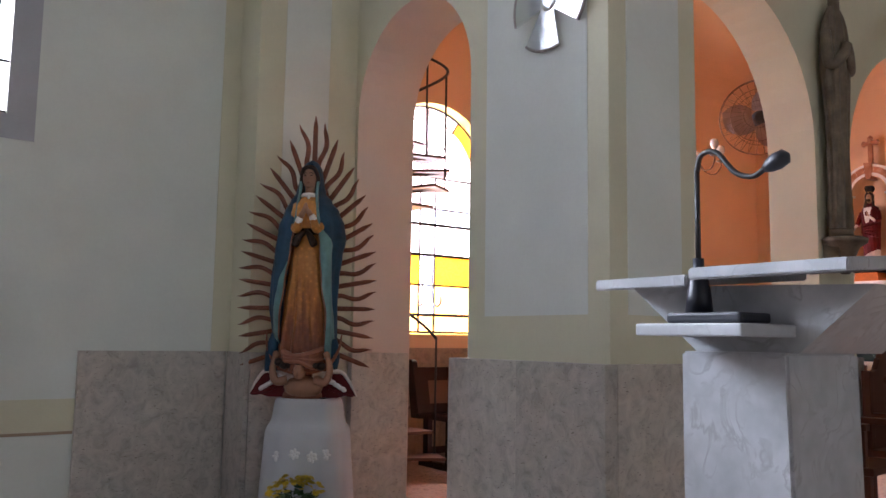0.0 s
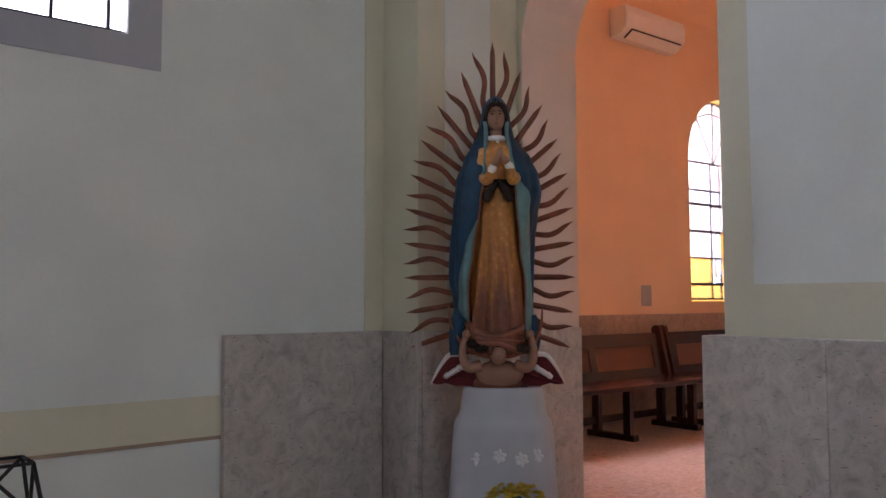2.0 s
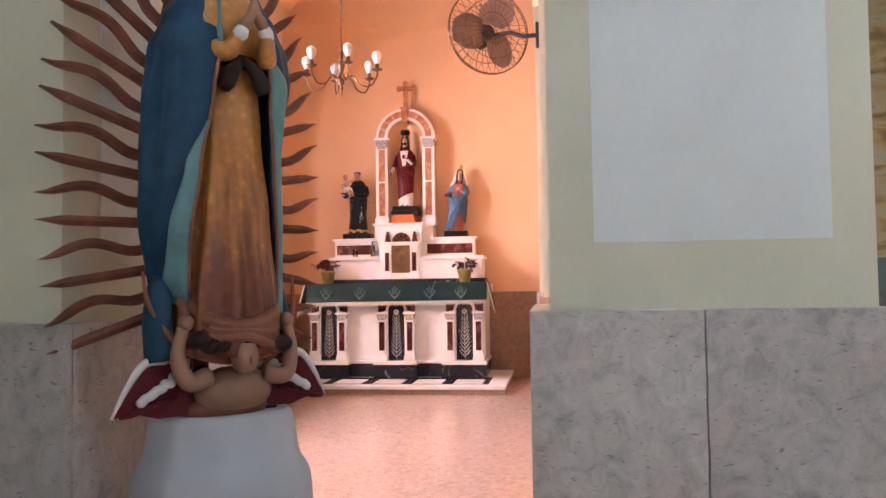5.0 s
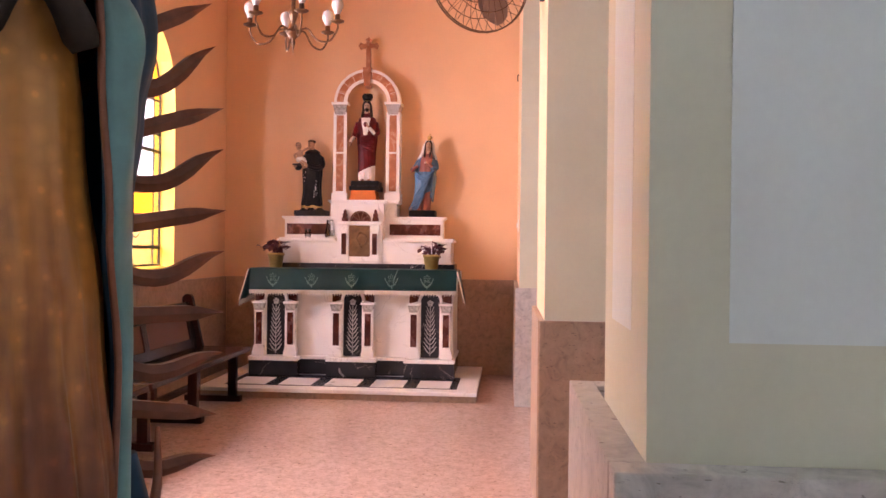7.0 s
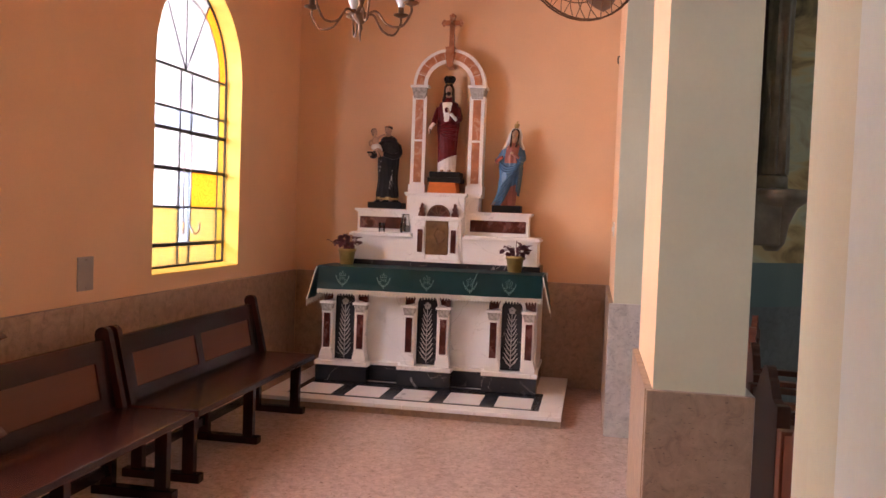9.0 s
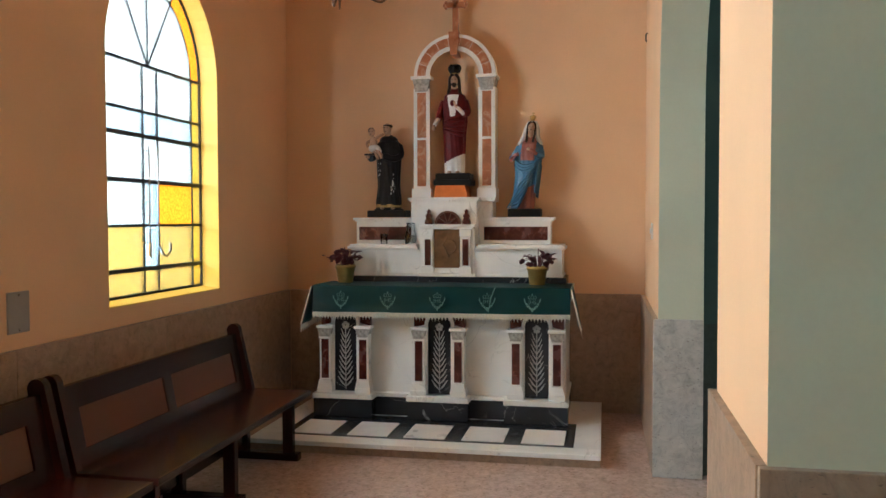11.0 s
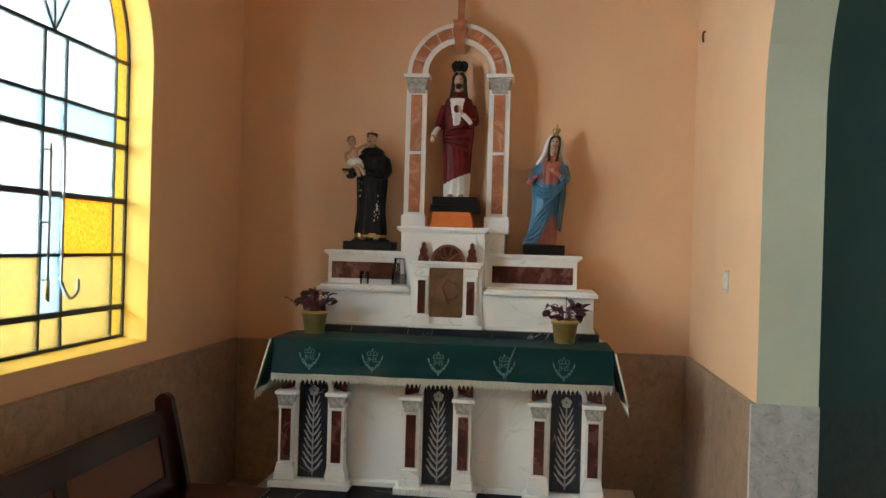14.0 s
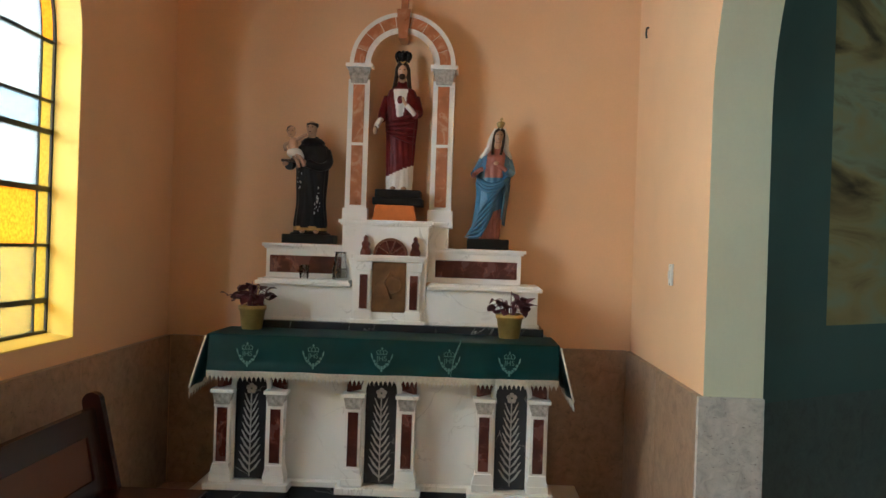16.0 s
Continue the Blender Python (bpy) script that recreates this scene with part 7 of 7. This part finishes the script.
# ---- nave side of the arcade: statue on a bracket, carved chairs ----
def bracket_statue():
    b = thing("wall_bracket", 5.83, 3.51, 1.50, "dark carved stone bracket on the pier", "bracket")
    prof = [(0.03, 0.0), (0.06, 0.03), (0.075, 0.10), (0.11, 0.16), (0.17, 0.19), (0.175, 0.215), (0.14, 0.225)]
    part("corbel", lathe(bmesh.new(), prof, 28, 0, -0.09, 0.8, 0.75), M_BRONZE, b, smooth=True)
    part("wall_plate", cuboid(-0.09, 0.09, -0.10, 0.0, 0.02, 0.22, 0.006), M_BRONZE, b)
    bm = bmesh.new()
    robed(bm, 1.42, 0.125, 0.062, robe=0, fold=0.08, folds=9)
    for k in (-1, 1):
        tube(bm, spline([(k * 0.10, 0, 1.24), (k * 0.118, -0.03, 1.02), (k * 0.04, -0.07, 1.08), (0.0, -0.075, 1.16)], 6), 0.034, 10)
    tube(bm, [(0, -0.005, 1.38), (0, -0.005, 1.50)], 0.035, 12)
    ball(bm, 0, -0.008, 1.57, 0.055, 0.055, 0.085)
    lathe(bm, [(0.10, -0.05), (0.10, -0.01), (0.09, 0.0)], 28, 0, 0, 1, 0.6)
    statue("statue", bm, [M_BRONZE], 5.83, 3.438, 1.776, 0, "bronze-painted robed statue on a wall bracket")


bracket_statue()


def carved_chair(x, y, rz):
    c = thing("carved_chair", x, y, 0, "dark brown wooden chair with a tall carved back", "chair", rz=rz, group="carved chairs")
    part("seat", cuboid(-0.24, 0.24, -0.23, 0.22, 0.42, 0.46, 0.008), M_CHAIR, c)
    pts = [(-0.20, 0.46), (-0.21, 0.90), (-0.12, 0.925), (-0.075, 0.985)] + arc(0, 0.975, 0.06, 160, 20, 8) + [(0.075, 0.985), (0.12, 0.925), (0.21, 0.90), (0.20, 0.46)]
    back = part("backrest", prism(bmesh.new(), pts, "y", 0.19, 0.225), M_CHAIR, c)
    for k in range(3):
        part("carving", lathe(bmesh.new(), [(0.035, 0), (0.03, 0.008), (0.01, 0.012)], 10), M_CHAIR, back).matrix_basis = pose(0, 0.19, 0.60 + 0.13 * k, 90, 0, 0)
    for px in (-0.21, 0.21):
        part("stile", cuboid(px - 0.025, px + 0.025, 0.185, 0.235, 0.0, 0.92, 0.005), M_CHAIR, c)
        part("leg", cuboid(px - 0.025, px + 0.025, -0.21, -0.16, 0.0, 0.42, 0.005), M_CHAIR, c)
        part("armrest", cuboid(px - 0.03, px + 0.03, -0.20, 0.19, 0.64, 0.675, 0.006), M_CHAIR, c)
        part("arm_post", cuboid(px - 0.02, px + 0.02, -0.19, -0.15, 0.46, 0.64, 0.004), M_CHAIR, c)
    part("stretcher", cuboid(-0.19, 0.19, -0.20, -0.17, 0.14, 0.19, 0.004), M_CHAIR, c)
    return c


chair = carved_chair(5.30, 3.18, 6)
for x, y, rz in ((4.10, 3.02, 4), (6.10, 3.14, 3), (6.72, 3.08, -4), (7.34, 2.98, -8), (7.95, 2.85, -14)):
    copy_thing(chair, pose(x, y, 0, 0, 0, rz))
